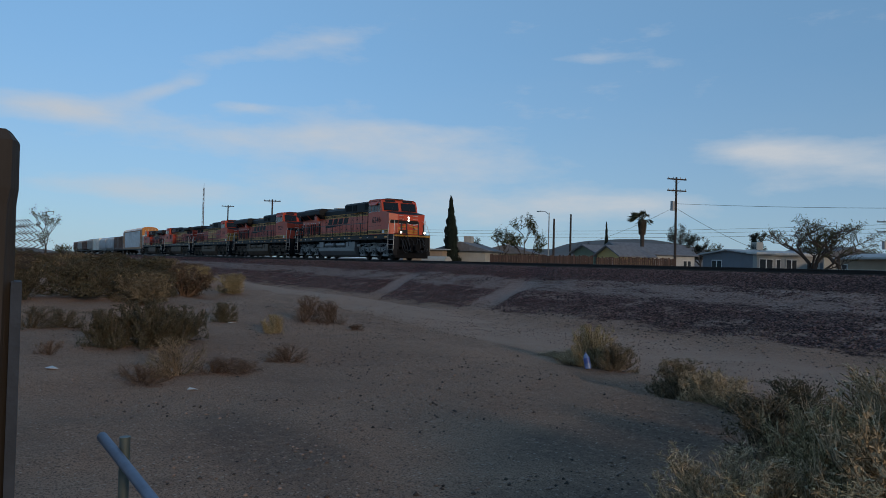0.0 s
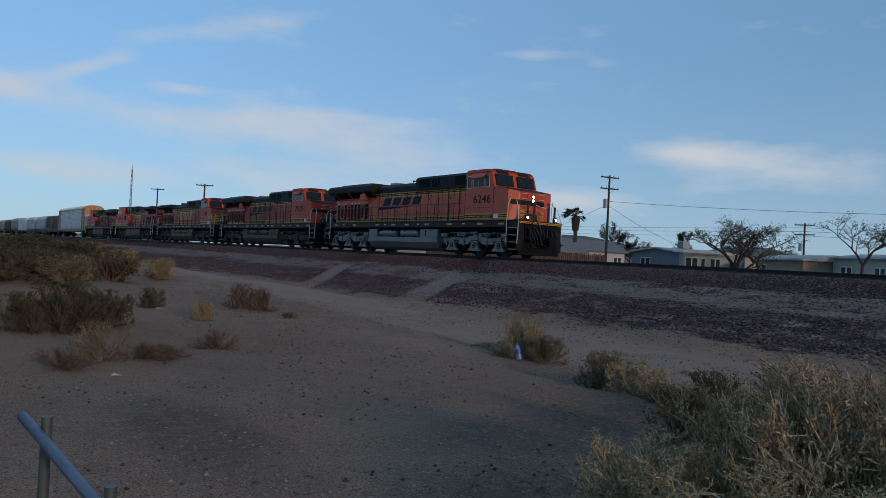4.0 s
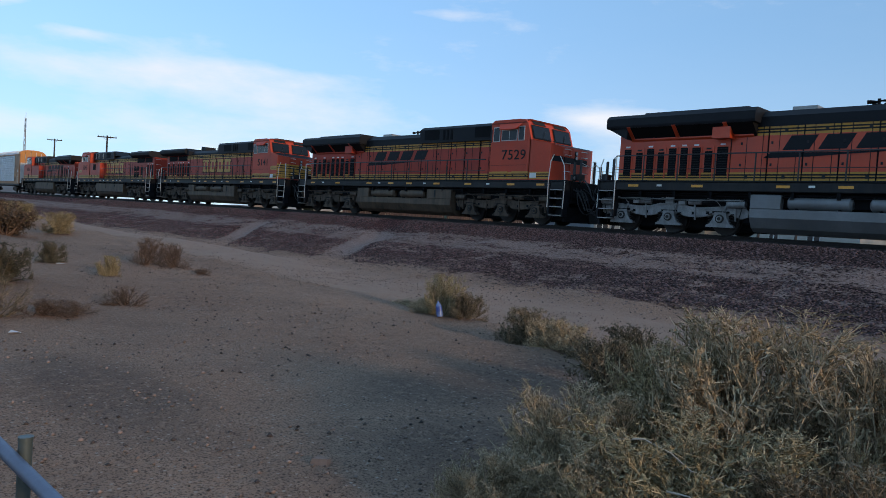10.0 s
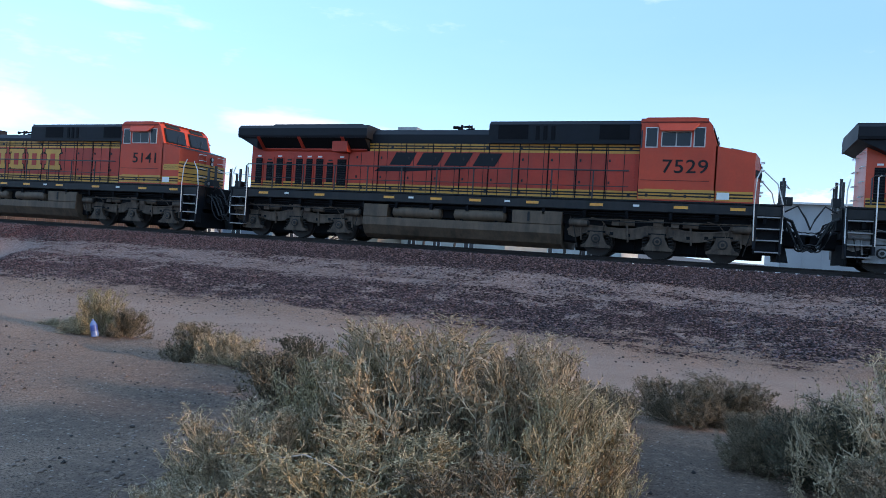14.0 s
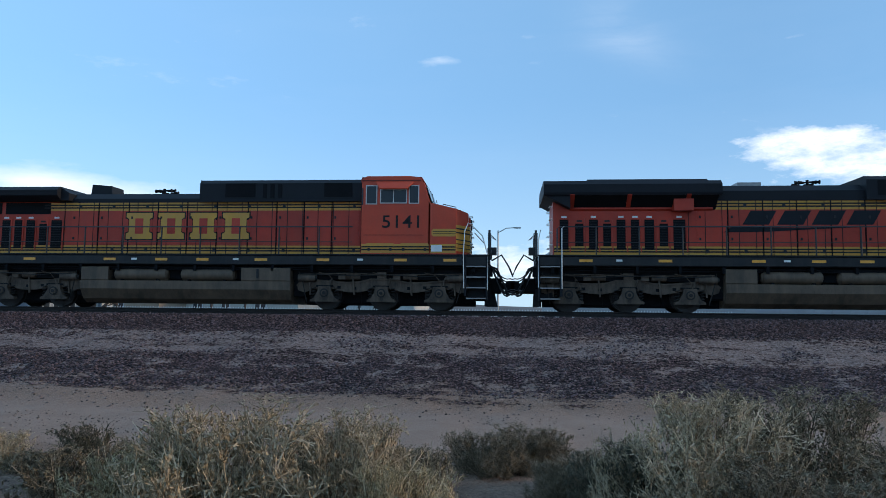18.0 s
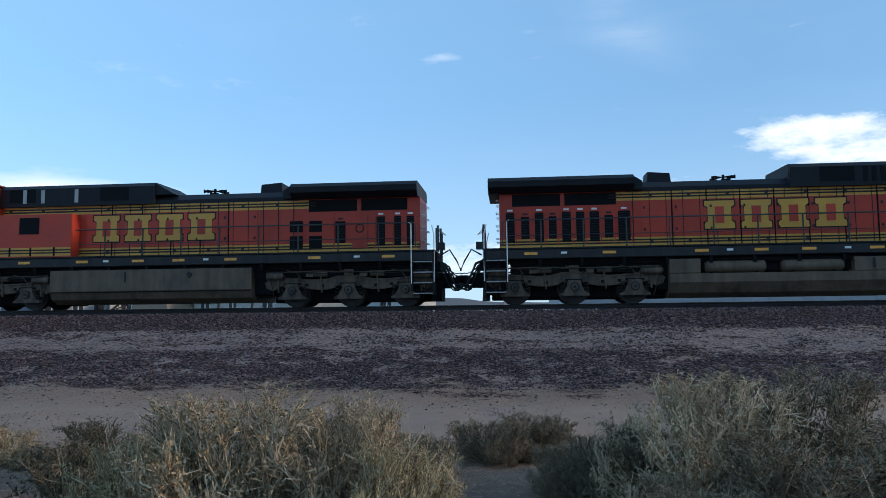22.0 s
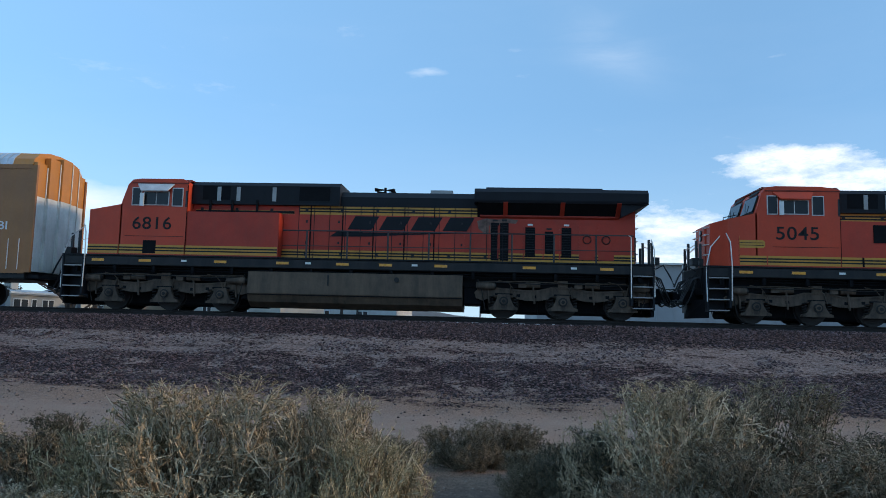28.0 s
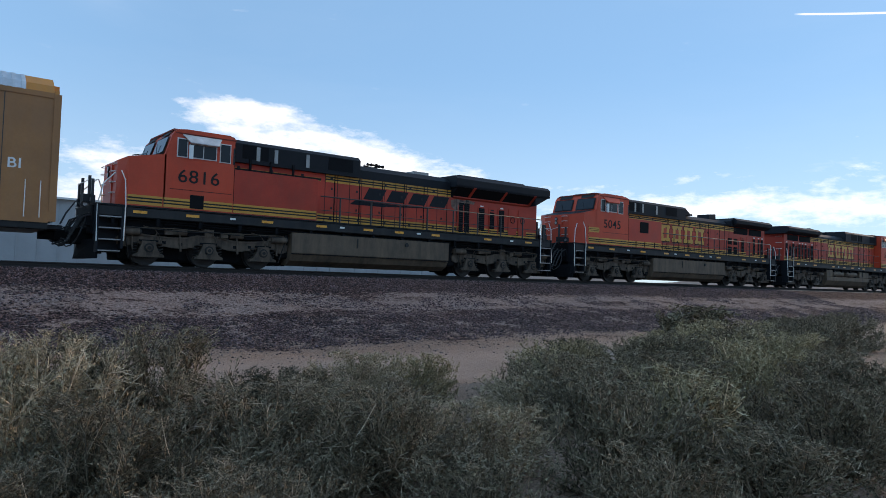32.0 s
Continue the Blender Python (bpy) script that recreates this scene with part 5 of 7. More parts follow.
def freight_car(kind, length, height, material, front):
    car = new(kind)
    h = length / 2 - 0.55
    part("underframe", M().box(-h, h, -1.3, 1.3, 0.85, 1.1), GREYPAINT, car)
    if kind == "covered_hopper_car":
        part("body", M().prism_x([(-1.45, 1.5), (-1.55, 2.0), (-1.55, height - 0.5), (-1.1, height), (1.1, height), (1.55, height - 0.5), (1.55, 2.0), (1.45, 1.5)][::-1], -h + 1.0, h - 1.0), material, car)
        part("slope_sheet", M().prism_y([(-h + 1.0, 1.5), (-h + 1.0, height - 0.9), (-h + 0.3, height - 0.9), (-h + 0.9, 1.3)][::-1], -1.4, 1.4), material, car)
        for q in (-0.5, 0.0, 0.5):
            part("hopper", M().put([(q * h - 1.6, -1.3, 1.5), (q * h + 1.6, -1.3, 1.5), (q * h + 1.6, 1.3, 1.5), (q * h - 1.6, 1.3, 1.5), (q * h - .3, -.5, .5), (q * h + .3, -.5, .5), (q * h + .3, .5, .5), (q * h - .3, .5, .5)],
                                   [(0, 1, 5, 4), (1, 2, 6, 5), (2, 3, 7, 6), (3, 0, 4, 7), (4, 5, 6, 7)]), material, car)
        part("running_board", M().box(-h, h, -0.3, 0.3, height + 0.02, height + 0.08), GALV, car)
    else:
        part("body", M().box(-h, h, -1.5, 1.5, 1.1, height - 0.25, 0.05), material, car)
        part("roof", M().prism_x([(-1.5, height - 0.25), (0, height), (1.5, height - 0.25)][::-1], -h, h), GALV, car)
        part("door", M().box(-1.5, 1.5, -1.58, -1.5, 1.2, height - 0.4), material, car)
    for x in np.arange(-h + 1.1, h - 0.9, 1.2):
        part("side_rib", M().box(x - 0.05, x + 0.05, -1.6, -1.54, 1.5, height - 0.45), material, car)
    for e in (-1, 1):
        four_wheel_truck(e * (h - 1.5), car)
        part("coupler", M().box(*sorted((e * h, e * (length / 2))), -0.15, 0.15, 0.72, 1.0), SOOT, car)
    car.location = (front, TRACK_Y, RAIL)
    keyed.append(car)
    return car


def build_train():
    c = JOINT - PITCH / 2
    lead = engine("new", False, "6246", c + PITCH, ORANGE, TRUCK_NEW, TANK_NEW, lit=True)
    tagged(lead, "clean orange and black freight locomotive with lit headlights and silver trucks", "locomotive", "locomotives of the train")
    tagged(engine("new", False, "7529", c, ORANGE_OLD, TRUCK, TANK), "dusty orange and black freight locomotive with grimy trucks", "locomotive", "locomotives of the train")
    tagged(engine("old", False, "5141", c - PITCH, ORANGE_OLD, TRUCK, TANK, scheme="block"), "worn orange and yellow freight locomotive with a roof stack", "locomotive", "locomotives of the train")
    tagged(engine("old", True, "5045", c - 2 * PITCH, ORANGE_OLD, TRUCK, TANK, scheme="block"), "older orange and yellow freight locomotive coupled backwards, plain fuel tank", "locomotive", "locomotives of the train")
    tagged(engine("new", True, "6816", c - 3 * PITCH, ORANGE_OLD, TRUCK, TANK), "orange freight locomotive coupled backwards with a scorched side panel", "locomotive", "locomotives of the train")
    tail = JOINT - 4 * PITCH
    tagged(autorack(tail - 13.6), "tan and silver enclosed car carrier with white end doors and graffiti", "rail car", "cars of the train")
    BROWN = surface("brown_car_paint", (0.14, 0.075, 0.055), 0.7, 0, 0.25, 0.8, 14, 0.08, dust=0.3)
    PALE = surface("pale_grey_car_paint", (0.50, 0.53, 0.56), 0.55, 0, 0.2, 0.8, 14, 0.06, dust=0.3)
    MID = surface("grey_car_paint", (0.36, 0.35, 0.33), 0.6, 0, 0.2, 0.8, 14, 0.06, dust=0.35)
    x = tail - 27.3
    for kind, length, height, m, label in (("box_car", 17.0, 4.5, BROWN, "brown boxcar with ribbed sides"), ("covered_hopper_car", 16.5, 4.4, PALE, "pale grey covered hopper car"),
                                           ("covered_hopper_car", 16.5, 4.4, PALE, "pale grey covered hopper car"), ("box_car", 18.0, 4.7, CREAM, "dirty white boxcar with ribbed sides"),
                                           ("covered_hopper_car", 18.0, 4.6, MID, "dusty grey covered hopper car"), ("covered_hopper_car", 18.0, 4.4, BROWN, "brown covered hopper car"),
                                           ("covered_hopper_car", 18.0, 4.5, MID, "dusty grey covered hopper car"), ("box_car", 18.0, 4.5, BROWN, "brown boxcar with ribbed sides")):
        tagged(freight_car(kind, length, height, m, x - length / 2), label, "rail car", "cars of the train")
        x -= length


build_train()

# ---- the far side of the line ----
def polar(az, d):
    return d * math.sin(radians(az)), d * math.cos(radians(az))


FAR_Z = 0.62
STUCCO = {k: surface("stucco_" + k, c, 0.85, 0, 0.12, 0.8, 18, 0.1, dust=0.15) for k, c in
          dict(blue=(0.150, 0.168, 0.195), grey=(0.34, 0.34, 0.32), white=(0.50, 0.50, 0.48), cream=(0.50, 0.40, 0.26), green=(0.20, 0.24, 0.17), tan=(0.36, 0.27, 0.19), yellow=(0.55, 0.40, 0.16), pale=(0.42, 0.40, 0.35)).items()}
SHINGLE = surface("grey_shingle", (0.17, 0.17, 0.18), 0.9, 0, 0.25, 2, 14, 0.3)
PALE_ROOF = surface("pale_roof", (0.42, 0.42, 0.42), 0.8, 0, 0.2, 1.5, 14, 0.2)
FASCIA = surface("white_fascia", (0.60, 0.60, 0.58), 0.7, 0, 0.15, 2, 20, 0.05)
PANE = glass("house_window", (0.04, 0.045, 0.05), 0.08)
FENCE_WOOD = surface("fence_board", (0.120, 0.066, 0.045), 0.85, 0, 0.3, 2, 20, 0.2, rand=0.3)
POLE_WOOD = surface("creosoted_pole", (0.045, 0.034, 0.028), 0.85, 0, 0.3, 2, 25, 0.2)
WIRE = surface("black_wire", (0.02, 0.02, 0.02), 0.6, 0, 0.2, 2, 20, 0.0)
GREY_METAL = surface("grey_metal", (0.30, 0.31, 0.32), 0.5, 0.5, 0.2, 2, 20, 0.05)


def house(x, y, rot, w, d, h, wall, roof_mat, pitch, label, windows=(), side_windows=(), cooler=False, name="house"):
    """A single-storey house. Its front (w wide) faces local -y; the corner at the front left is its origin."""
    ob = tagged(new(name), label, "house")
    part("wall", M().box(0, w, 0, d, 0, h), STUCCO[wall], ob)
    o = 0.45
    if pitch == 0:
        r = part("roof", M().box(-o, w + o, -o, d + o, h, h + 0.12), roof_mat, ob)
        part("fascia", M().box(-o - 0.02, w + o + 0.02, -o - 0.03, -o, h - 0.08, h + 0.13), FASCIA, r)
        part("fascia", M().box(-o - 0.03, -o, -o, d + o, h - 0.08, h + 0.13), FASCIA, r)
    else:
        top = h + pitch
        if w >= d:      # ridge along x
            r = part("roof", M().put([(-o, -o, h - 0.1), (w + o, -o, h - 0.1), (w + o, d / 2, top), (-o, d / 2, top), (-o, d + o, h - 0.1), (w + o, d + o, h - 0.1),
                                      (-o, -o, h - 0.22), (w + o, -o, h - 0.22), (w + o, d + o, h - 0.22), (-o, d + o, h - 0.22)],
                                     [(0, 1, 2, 3), (3, 2, 5, 4), (6, 7, 1, 0), (8, 9, 4, 5), (9, 8, 7, 6), (0, 3, 4, 9, 6), (1, 7, 8, 5, 2)]), roof_mat, ob)
            part("gable", M().put([(0, 0, h), (0, d, h), (0, d / 2, top - 0.12), (0.1, 0, h), (0.1, d, h), (0.1, d / 2, top - 0.12)], [(0, 2, 1), (3, 4, 5), (0, 1, 4, 3)]), STUCCO[wall], ob)
        else:           # gable to the front
            r = part("roof", M().put([(-o, -o, h - 0.1), (-o, d + o, h - 0.1), (w / 2, d + o, top), (w / 2, -o, top), (w + o, -o, h - 0.1), (w + o, d + o, h - 0.1),
                                      (-o, -o, h - 0.25), (-o, d + o, h - 0.25), (w / 2, d + o, top - 0.15), (w / 2, -o, top - 0.15), (w + o, -o, h - 0.25), (w + o, d + o, h - 0.25)],
                                     [(0, 3, 2, 1), (3, 4, 5, 2), (6, 7, 8, 9), (9, 8, 11, 10), (0, 6, 9, 3), (3, 9, 10, 4), (0, 1, 7, 6), (4, 10, 11, 5)]), roof_mat, ob)
            part("gable", M().put([(0, 0, h), (w, 0, h), (w / 2, 0, top - 0.2), (0, 0.1, h), (w, 0.1, h), (w / 2, 0.1, top - 0.2)], [(0, 1, 2), (3, 5, 4), (0, 3, 4, 1)]), STUCCO[wall], ob)
    for a, b, z0, z1 in windows:
        f = part("window", M().box(a, b, -0.06, 0.02, z0, z1), FASCIA, ob)
        n = 2 if b - a > 0.9 else 1
        for i in range(n):
            q = (b - a) / n
            part("pane", M().box(a + i * q + 0.09, a + (i + 1) * q - 0.09, -0.075, -0.05, z0 + 0.1, z1 - 0.1), PANE, f)
    for a, b, z0, z1 in side_windows:
        f = part("window", M().box(-0.06, 0.02, a, b, z0, z1), FASCIA, ob)
        part("pane", M().box(-0.075, -0.05, a + 0.09, b - 0.09, z0 + 0.1, z1 - 0.1), PANE, f)
    if cooler:
        c = part("roof_cooler", M().box(w * 0.42, w * 0.42 + 0.95, d * 0.4, d * 0.4 + 0.95, h + pitch * 0.7 + 0.15, h + pitch * 0.7 + 1.05, 0.04), STUCCO["pale"], ob)
        for k in range(5):
            part("louver", M().box(w * 0.42 + 0.08, w * 0.42 + 0.87, d * 0.4 - 0.02, d * 0.4, h + pitch * 0.7 + 0.28 + k * 0.13, h + pitch * 0.7 + 0.34 + k * 0.13), SOOT, c)
    ob.matrix_basis = pose(x, y, FAR_Z, 0, 0, rot)
    return ob


def pole(az, d, top, arms=2, transformer=True, label="tall wooden utility pole with two crossarms", turn=0):
    x, y = polar(az, d)
    ob = tagged(new("utility_pole"), label, "utility pole", "utility poles")
    part("shaft", M().tube([(0, 0, -0.5), (0, 0, top)], 0.17, 10, 0.11), POLE_WOOD, ob)
    for i in range(arms):
        z = top - 0.25 - i * 1.3
        a = part("crossarm", M().box(-1.25, 1.25, -0.16, -0.04, z - 0.07, z + 0.07), POLE_WOOD, ob)
        for q in (-1.15, -0.45, 0.45, 1.15):
            part("insulator", M().tube([(q, -0.1, z + 0.07), (q, -0.1, z + 0.24)], 0.05, 8, 0.03), GREY_METAL, a)
        part("brace", M().tube([(-0.6, -0.12, z - 0.05), (0, -0.13, z - 0.5), (0.6, -0.12, z - 0.05)], 0.02, 5), GREY_METAL, ob)
    if transformer:
        part("transformer", M().tube([(-0.42, 0, top - 3.8), (-0.42, 0, top - 2.75)], 0.26, 14), GREY_METAL, ob)
    ob.matrix_basis = pose(x, y, FAR_Z, 0, 0, turn)
    return ob


def wire(p, q, sag, name="overhead_wire"):
    p, q = Vector(p), Vector(q)
    pts = [p.lerp(q, t) - Vector((0, 0, sag * 4 * t * (1 - t))) for t in [i / 12 for i in range(13)]]
    return tagged(part(name, M().tube(pts, 0.018, 4), WIRE), "black overhead wire between poles", "wire", "overhead wires")


def quads_mesh(name, v, f, material, parent):
    me = bpy.data.meshes.new(name)
    v, f = np.array(v, np.float32), np.array(f, np.int32)
    me.vertices.add(len(v))
    me.vertices.foreach_set("co", v.ravel())
    me.loops.add(f.size)
    me.loops.foreach_set("vertex_index", f.ravel())
    me.polygons.add(len(f))
    me.polygons.foreach_set("loop_start", np.arange(0, f.size, f.shape[1]))
    me.update(calc_edges=True)
    me.materials.append(material)
    ob = new(name, me)
    ob.parent = parent
    return ob


def leaf_material_far(name, color):
    return surface(name, color, 0.8, 0, 0.3, 1.0, 10, 0.0, island=True, rand=0.45, spec=0.2)


BARK = surface("dark_bark", (0.060, 0.046, 0.038), 0.9, 0, 0.3, 3, 25, 0.4)
LEAF = {k: leaf_material_far("leaf_" + k, c) for k, c in dict(olive=(0.075, 0.080, 0.032), dark=(0.028, 0.036, 0.024), cypress=(0.018, 0.026, 0.018), palm=(0.050, 0.055, 0.030), dry=(0.07, 0.050, 0.032)).items()}
rt = np.random.default_rng(23)


def tree(x, y, h, r, leaf, density, label, lean=0.0, trunk_h=0.3, levels=5, size=0.10):
    """A broad tree: trunk, forking limbs, and leaf clumps on the outer twigs."""
    ob = tagged(new("tree"), label, "tree")
    s = M()
    tips = []

    def grow(p, d, ln, rad, lev):
        mid = p + d * ln * 0.5 + Vector(rt.normal(0, 0.06, 3)) * ln
        e = p + d * ln + Vector(rt.normal(0, 0.05, 3)) * ln
        s.tube([p, mid, e], rad, 6 if lev > 1 else 4, rad * 0.6)
        if lev <= 1:
            tips.append((mid, e))
        if lev == 0:
            return
        n = 3 if lev > 1 else 4
        for i in range(n):
            a = rt.uniform(0, math.tau)
            side = Vector((math.cos(a), math.sin(a), rt.uniform(-0.15, 0.5)))
            nd = (d * 0.7 + side * rt.uniform(0.45, 0.95)).normalized()
            grow(e if rt.uniform() < 0.7 else mid, nd, ln * rt.uniform(0.6, 0.85), rad * 0.55, lev - 1)

    for k in range(2 if trunk_h < 0.28 else 1):
        grow(Vector((0.15 * k, 0, -0.2)), Vector((lean + 0.4 * k, rt.uniform(-.15, .15), 1)).normalized(), h * trunk_h, h * 0.028, levels)
    zs = [q.z for t in tips for q in t]
    xs = [abs(q.x) + abs(q.y) * .5 for t in tips for q in t]
    kz, kx = h / max(zs), r / (np.percentile(xs, 90) + 1e-6)
    s.v = [(a * kx, b * kx, c * kz) for a, b, c in s.v]
    part("trunk", s, BARK, ob)
    v, f = [], []
    for a, b in tips:
        for _ in range(density):
            t = rt.uniform(0.2, 1.15)
            q = np.array(a.lerp(b, t)) * (kx, kx, kz) + rt.normal(0, size * 1.1, 3)
            u, w = rt.normal(0, 1, 3), rt.normal(0, 1, 3)
            u = u / np.linalg.norm(u) * size * rt.uniform(0.5, 1.1)
            w = np.cross(u, w)
            w = w / (np.linalg.norm(w) + 1e-9) * size * rt.uniform(0.25, 0.5)
            k = len(v)
            v.extend((q - u, q - w, q + u, q + w))
            f.append((k, k + 1, k + 2, k + 3))
    if v:
        quads_mesh("crown", v, f, LEAF[leaf], ob)
    ob.matrix_basis = pose(x, y, FAR_Z - 0.1, 0, 0, rt.uniform(0, 360))
    return ob


def cypress(x, y, h, r, label="tall dark narrow cypress tree"):
    ob = tagged(new("cypress_tree"), label, "tree")
    part("trunk", M().tube([(0, 0, -0.2), (0.05, 0, h * 0.9)], r * 0.15, 7, 0.03), BARK, ob)
    v, f = [], []
    for _ in range(4200):
        t = rt.uniform(0.02, 1.0) ** 1.15
        rr = r * min(1.0, 0.55 + t * 3.5) * (1 - t) ** 0.75 * (1 + 0.22 * math.sin(t * 31) * math.cos(t * 17))
        a = rt.uniform(0, math.tau)
        q = np.array([math.cos(a) * rr * rt.uniform(0.6, 1.08), math.sin(a) * rr * rt.uniform(0.6, 1.08), t * h])
        u = np.array([math.cos(a) * 0.25, math.sin(a) * 0.25, 1.0]) * h * 0.03 * rt.uniform(0.6, 1.3)
        w = np.array([-math.sin(a), math.cos(a), rt.normal(0, .3)]) * h * 0.010
        k = len(v)
        v.extend((q - u * .4, q - w, q + u, q + w))
        f.append((k, k + 1, k + 2, k + 3))
    quads_mesh("crown", v, f, LEAF["cypress"], ob)
    ob.matrix_basis = pose(x, y, FAR_Z - 0.1, 2, 1, 0)
    return ob


def palm(x, y, h, label="wind-blown fan palm with a shaggy trunk", skirt=0.35):
    ob = tagged(new("palm_tree"), label, "palm tree")
    part("trunk", M().tube([(0, 0, -0.3), (0.05, 0, h * 0.5), (0, 0, h)], 0.24, 10, 0.27), BARK, ob)
    sk_v, sk_f = [], []
    for _ in range(700):
        t = rt.uniform(1 - skirt, 0.99)
        a = rt.uniform(0, math.tau)
        rr = (0.30 + 0.16 * (t - 1 + skirt) / skirt) * rt.uniform(0.8, 1.2)
        q = np.array([math.cos(a) * rr, math.sin(a) * rr, t * h])
        u = np.array([math.cos(a) * 0.1, math.sin(a) * 0.1, -0.42])
        w = np.array([-math.sin(a), math.cos(a), 0]) * 0.09
        k = len(sk_v)
        sk_v.extend((q - w, q + w, q + u + w * .3, q + u - w * .3))
        sk_f.append((k, k + 1, k + 2, k + 3))
    quads_mesh("dead_skirt", sk_v, sk_f, LEAF["dry"], ob)
    for i in range(30):
        a = i * 2.399
        up = rt.uniform(-0.1, 1.5)
        d = np.array([0.8 * math.cos(a) - 0.35, 0.8 * math.sin(a) - 0.2, up])
        d /= np.linalg.norm(d)
        L = h * 0.17
        v, f = [], []
        for j in range(15):
            g = (j - 7) / 7 * 1.15
            side = np.cross(d, (0, 0, 1))
            side /= np.linalg.norm(side) + 1e-9
            dd = d * math.cos(g) + side * math.sin(g)
            b0 = np.array([0, 0, h]) + d * L * 0.75
            e = b0 + dd * L * 0.75 * (1 - 0.25 * abs(g)) + np.array([-0.25, -0.1, -0.22 * L * (1 + abs(g))])
            w = np.cross(dd, d) * 0.0 + side * 0.02 + np.array([0, 0, 0.05])
            k = len(v)
            v.extend((b0 - w, b0 + w, e))
            f.append((k, k + 1, k + 2))
        st = part("frond", M().tube([(0, 0, h - 0.1), tuple(np.array([0, 0, h]) + d * L * 0.75)], 0.03, 4), LEAF["palm"], ob)
        quads_mesh("blade", v, f, LEAF["palm"], st)
    ob.matrix_basis = pose(x, y, FAR_Z, 0, 0, rt.uniform(0, 20))
    return ob


def plank_fence(az0, az1, d0, d1, h, label):
    (xa, ya), (xb, yb) = polar(az0, d0), polar(az1, d1)
    ln = math.hypot(xb - xa, yb - ya)
    ob = tagged(new("board_fence"), label, "fence")
    n = min(280, int(ln / 0.19))
    step = ln / n
    me = [M().box(0.008, step - 0.008, -0.012, 0.012, 0.05, h * k).mesh("board", FENCE_WOOD) for k in (1.0, 0.97, 1.03)]
    for i in range(n):
        b = new("board", me[int(rt.integers(3))])
        b.parent = ob
        b.location = (i * step, rt.uniform(-0.01, 0.01), 0)
    for z in (0.35, h - 0.35):
        part("rail", M().box(0, ln, 0.014, 0.06, z - 0.04, z + 0.04), FENCE_WOOD, ob)
    ob.matrix_basis = pose(xa, ya, FAR_Z, 0, 0, math.degrees(math.atan2(yb - ya, xb - xa)))
    return ob


def build_backdrop():
    # homes
    house(-56.9, 71.8, -12, 8.6, 9.5, 3.0, "blue", PALE_ROOF, 0.45, "low blue-grey house with white eaves and pale windows", windows=((1.6, 3.3, 0.9, 2.2),), name="house", cooler=True)
    # the same house's sunlit front: its light is put in as paler stucco
    house(-48.35, 69.9, 78, 9.0, 0.6, 2.95, "grey", PALE_ROOF, 0, "sunlit front of the blue-grey house, painted paler, with white-framed windows", windows=((0.3, 2.2, 0.9, 2.4), (2.6, 3.3, 0.3, 2.4), (4.0, 5.6, 0.7, 2.4), (7.2, 8.6, 0.9, 2.2)))
    house(*polar(-44.08, 98), 80, 11.5, 6.5, 3.0, "white", SHINGLE, 1.5, "white house with a grey shingle roof", windows=((2, 3.4, 1.0, 2.2), (6, 7.4, 1.0, 2.2), (9.5, 10.9, 1, 2.2)))
    house(*polar(-46.19, 86), 4, 3.2, 6, 2.45, "yellow", SHINGLE, 1.15, "small yellow gabled house with a grey roof", windows=((1.4, 2.4, 1.0, 2.1),))
    house(*polar(-48.0, 91), 4, 3.4, 7, 2.85, "green", SHINGLE, 0.9, "small green gabled house with a grey roof", windows=((1.5, 2.5, 1, 2.1),))
    house(*polar(-54.3, 104), -50, 7.5, 7, 2.7, "cream", SHINGLE, 1.0, "cream house behind a board fence", windows=((1.2, 2.6, 1, 2.2), (4.6, 5.8, 1, 2.2)), cooler=True)
    house(*polar(-57.4, 92), -52, 6.5, 6, 2.7, "pale", SHINGLE, 0.9, "pale house with a low roof and cooler", windows=((1.2, 2.6, 1, 2.2),), cooler=True)
    house(*polar(-60.3, 88), -54, 4.5, 5, 2.5, "tan", PALE_ROOF, 0, "small flat-roofed tan outbuilding")
    house(*polar(-29.6, 88), -24, 7.5, 7, 2.7, "tan", PALE_ROOF, 0.5, "tan stucco house with a low roof", windows=((1.0, 1.9, 1, 2.0),))
    house(*polar(-24.6, 84), -20, 15, 8, 3.1, "pale", PALE_ROOF, 0.4, "long pale house with a flat roof", windows=((1.0, 2.4, 1, 2.1), (5.0, 6.2, 1, 2.1), (9.5, 11, 1, 2.1)), cooler=True)
    house(*polar(-14.5, 92), -8, 12, 8, 3.0, "white", SHINGLE, 1.1, "white house with a grey roof", windows=((2, 3.4, 1, 2.2), (7, 8.4, 1, 2.2)))
    house(*polar(-33.5, 104), -20, 9, 7, 3.2, "pale", SHINGLE, 1.0, "pale house with a chimney behind a tree", cooler=True)
    # the long white warehouse
    wh = tagged(new("warehouse"), "long white metal warehouse with ribbed walls", "warehouse")
    wall_m = surface("white_sheet_wall", (0.28, 0.285, 0.29), 0.7, 0, 0.1, 0.5, 10, 0.05)
    part("wall", M().box(0, 52, 0, 22, 0, 6.8), wall_m, wh)
    part("roof", M().put([(-.3, -.3, 6.8), (52.3, -.3, 6.8), (52.3, 11, 7.3), (-.3, 11, 7.3), (-.3, 22.3, 6.8), (52.3, 22.3, 6.8)], [(0, 1, 2, 3), (3, 2, 5, 4), (0, 3, 4), (1, 5, 2)]), PALE_ROOF, wh)
    for i in range(35):
        part("wall_rib", M().box(1.5 * i + 0.2, 1.5 * i + 0.3, -0.06, 0, 0.1, 6.7), wall_m, wh)
    part("gutter", M().box(-0.3, 52.3, -0.42, -0.28, 6.68, 6.84), FASCIA, wh)
    wh.matrix_basis = pose(4.5, 66, FAR_Z, 0, 0, 0)
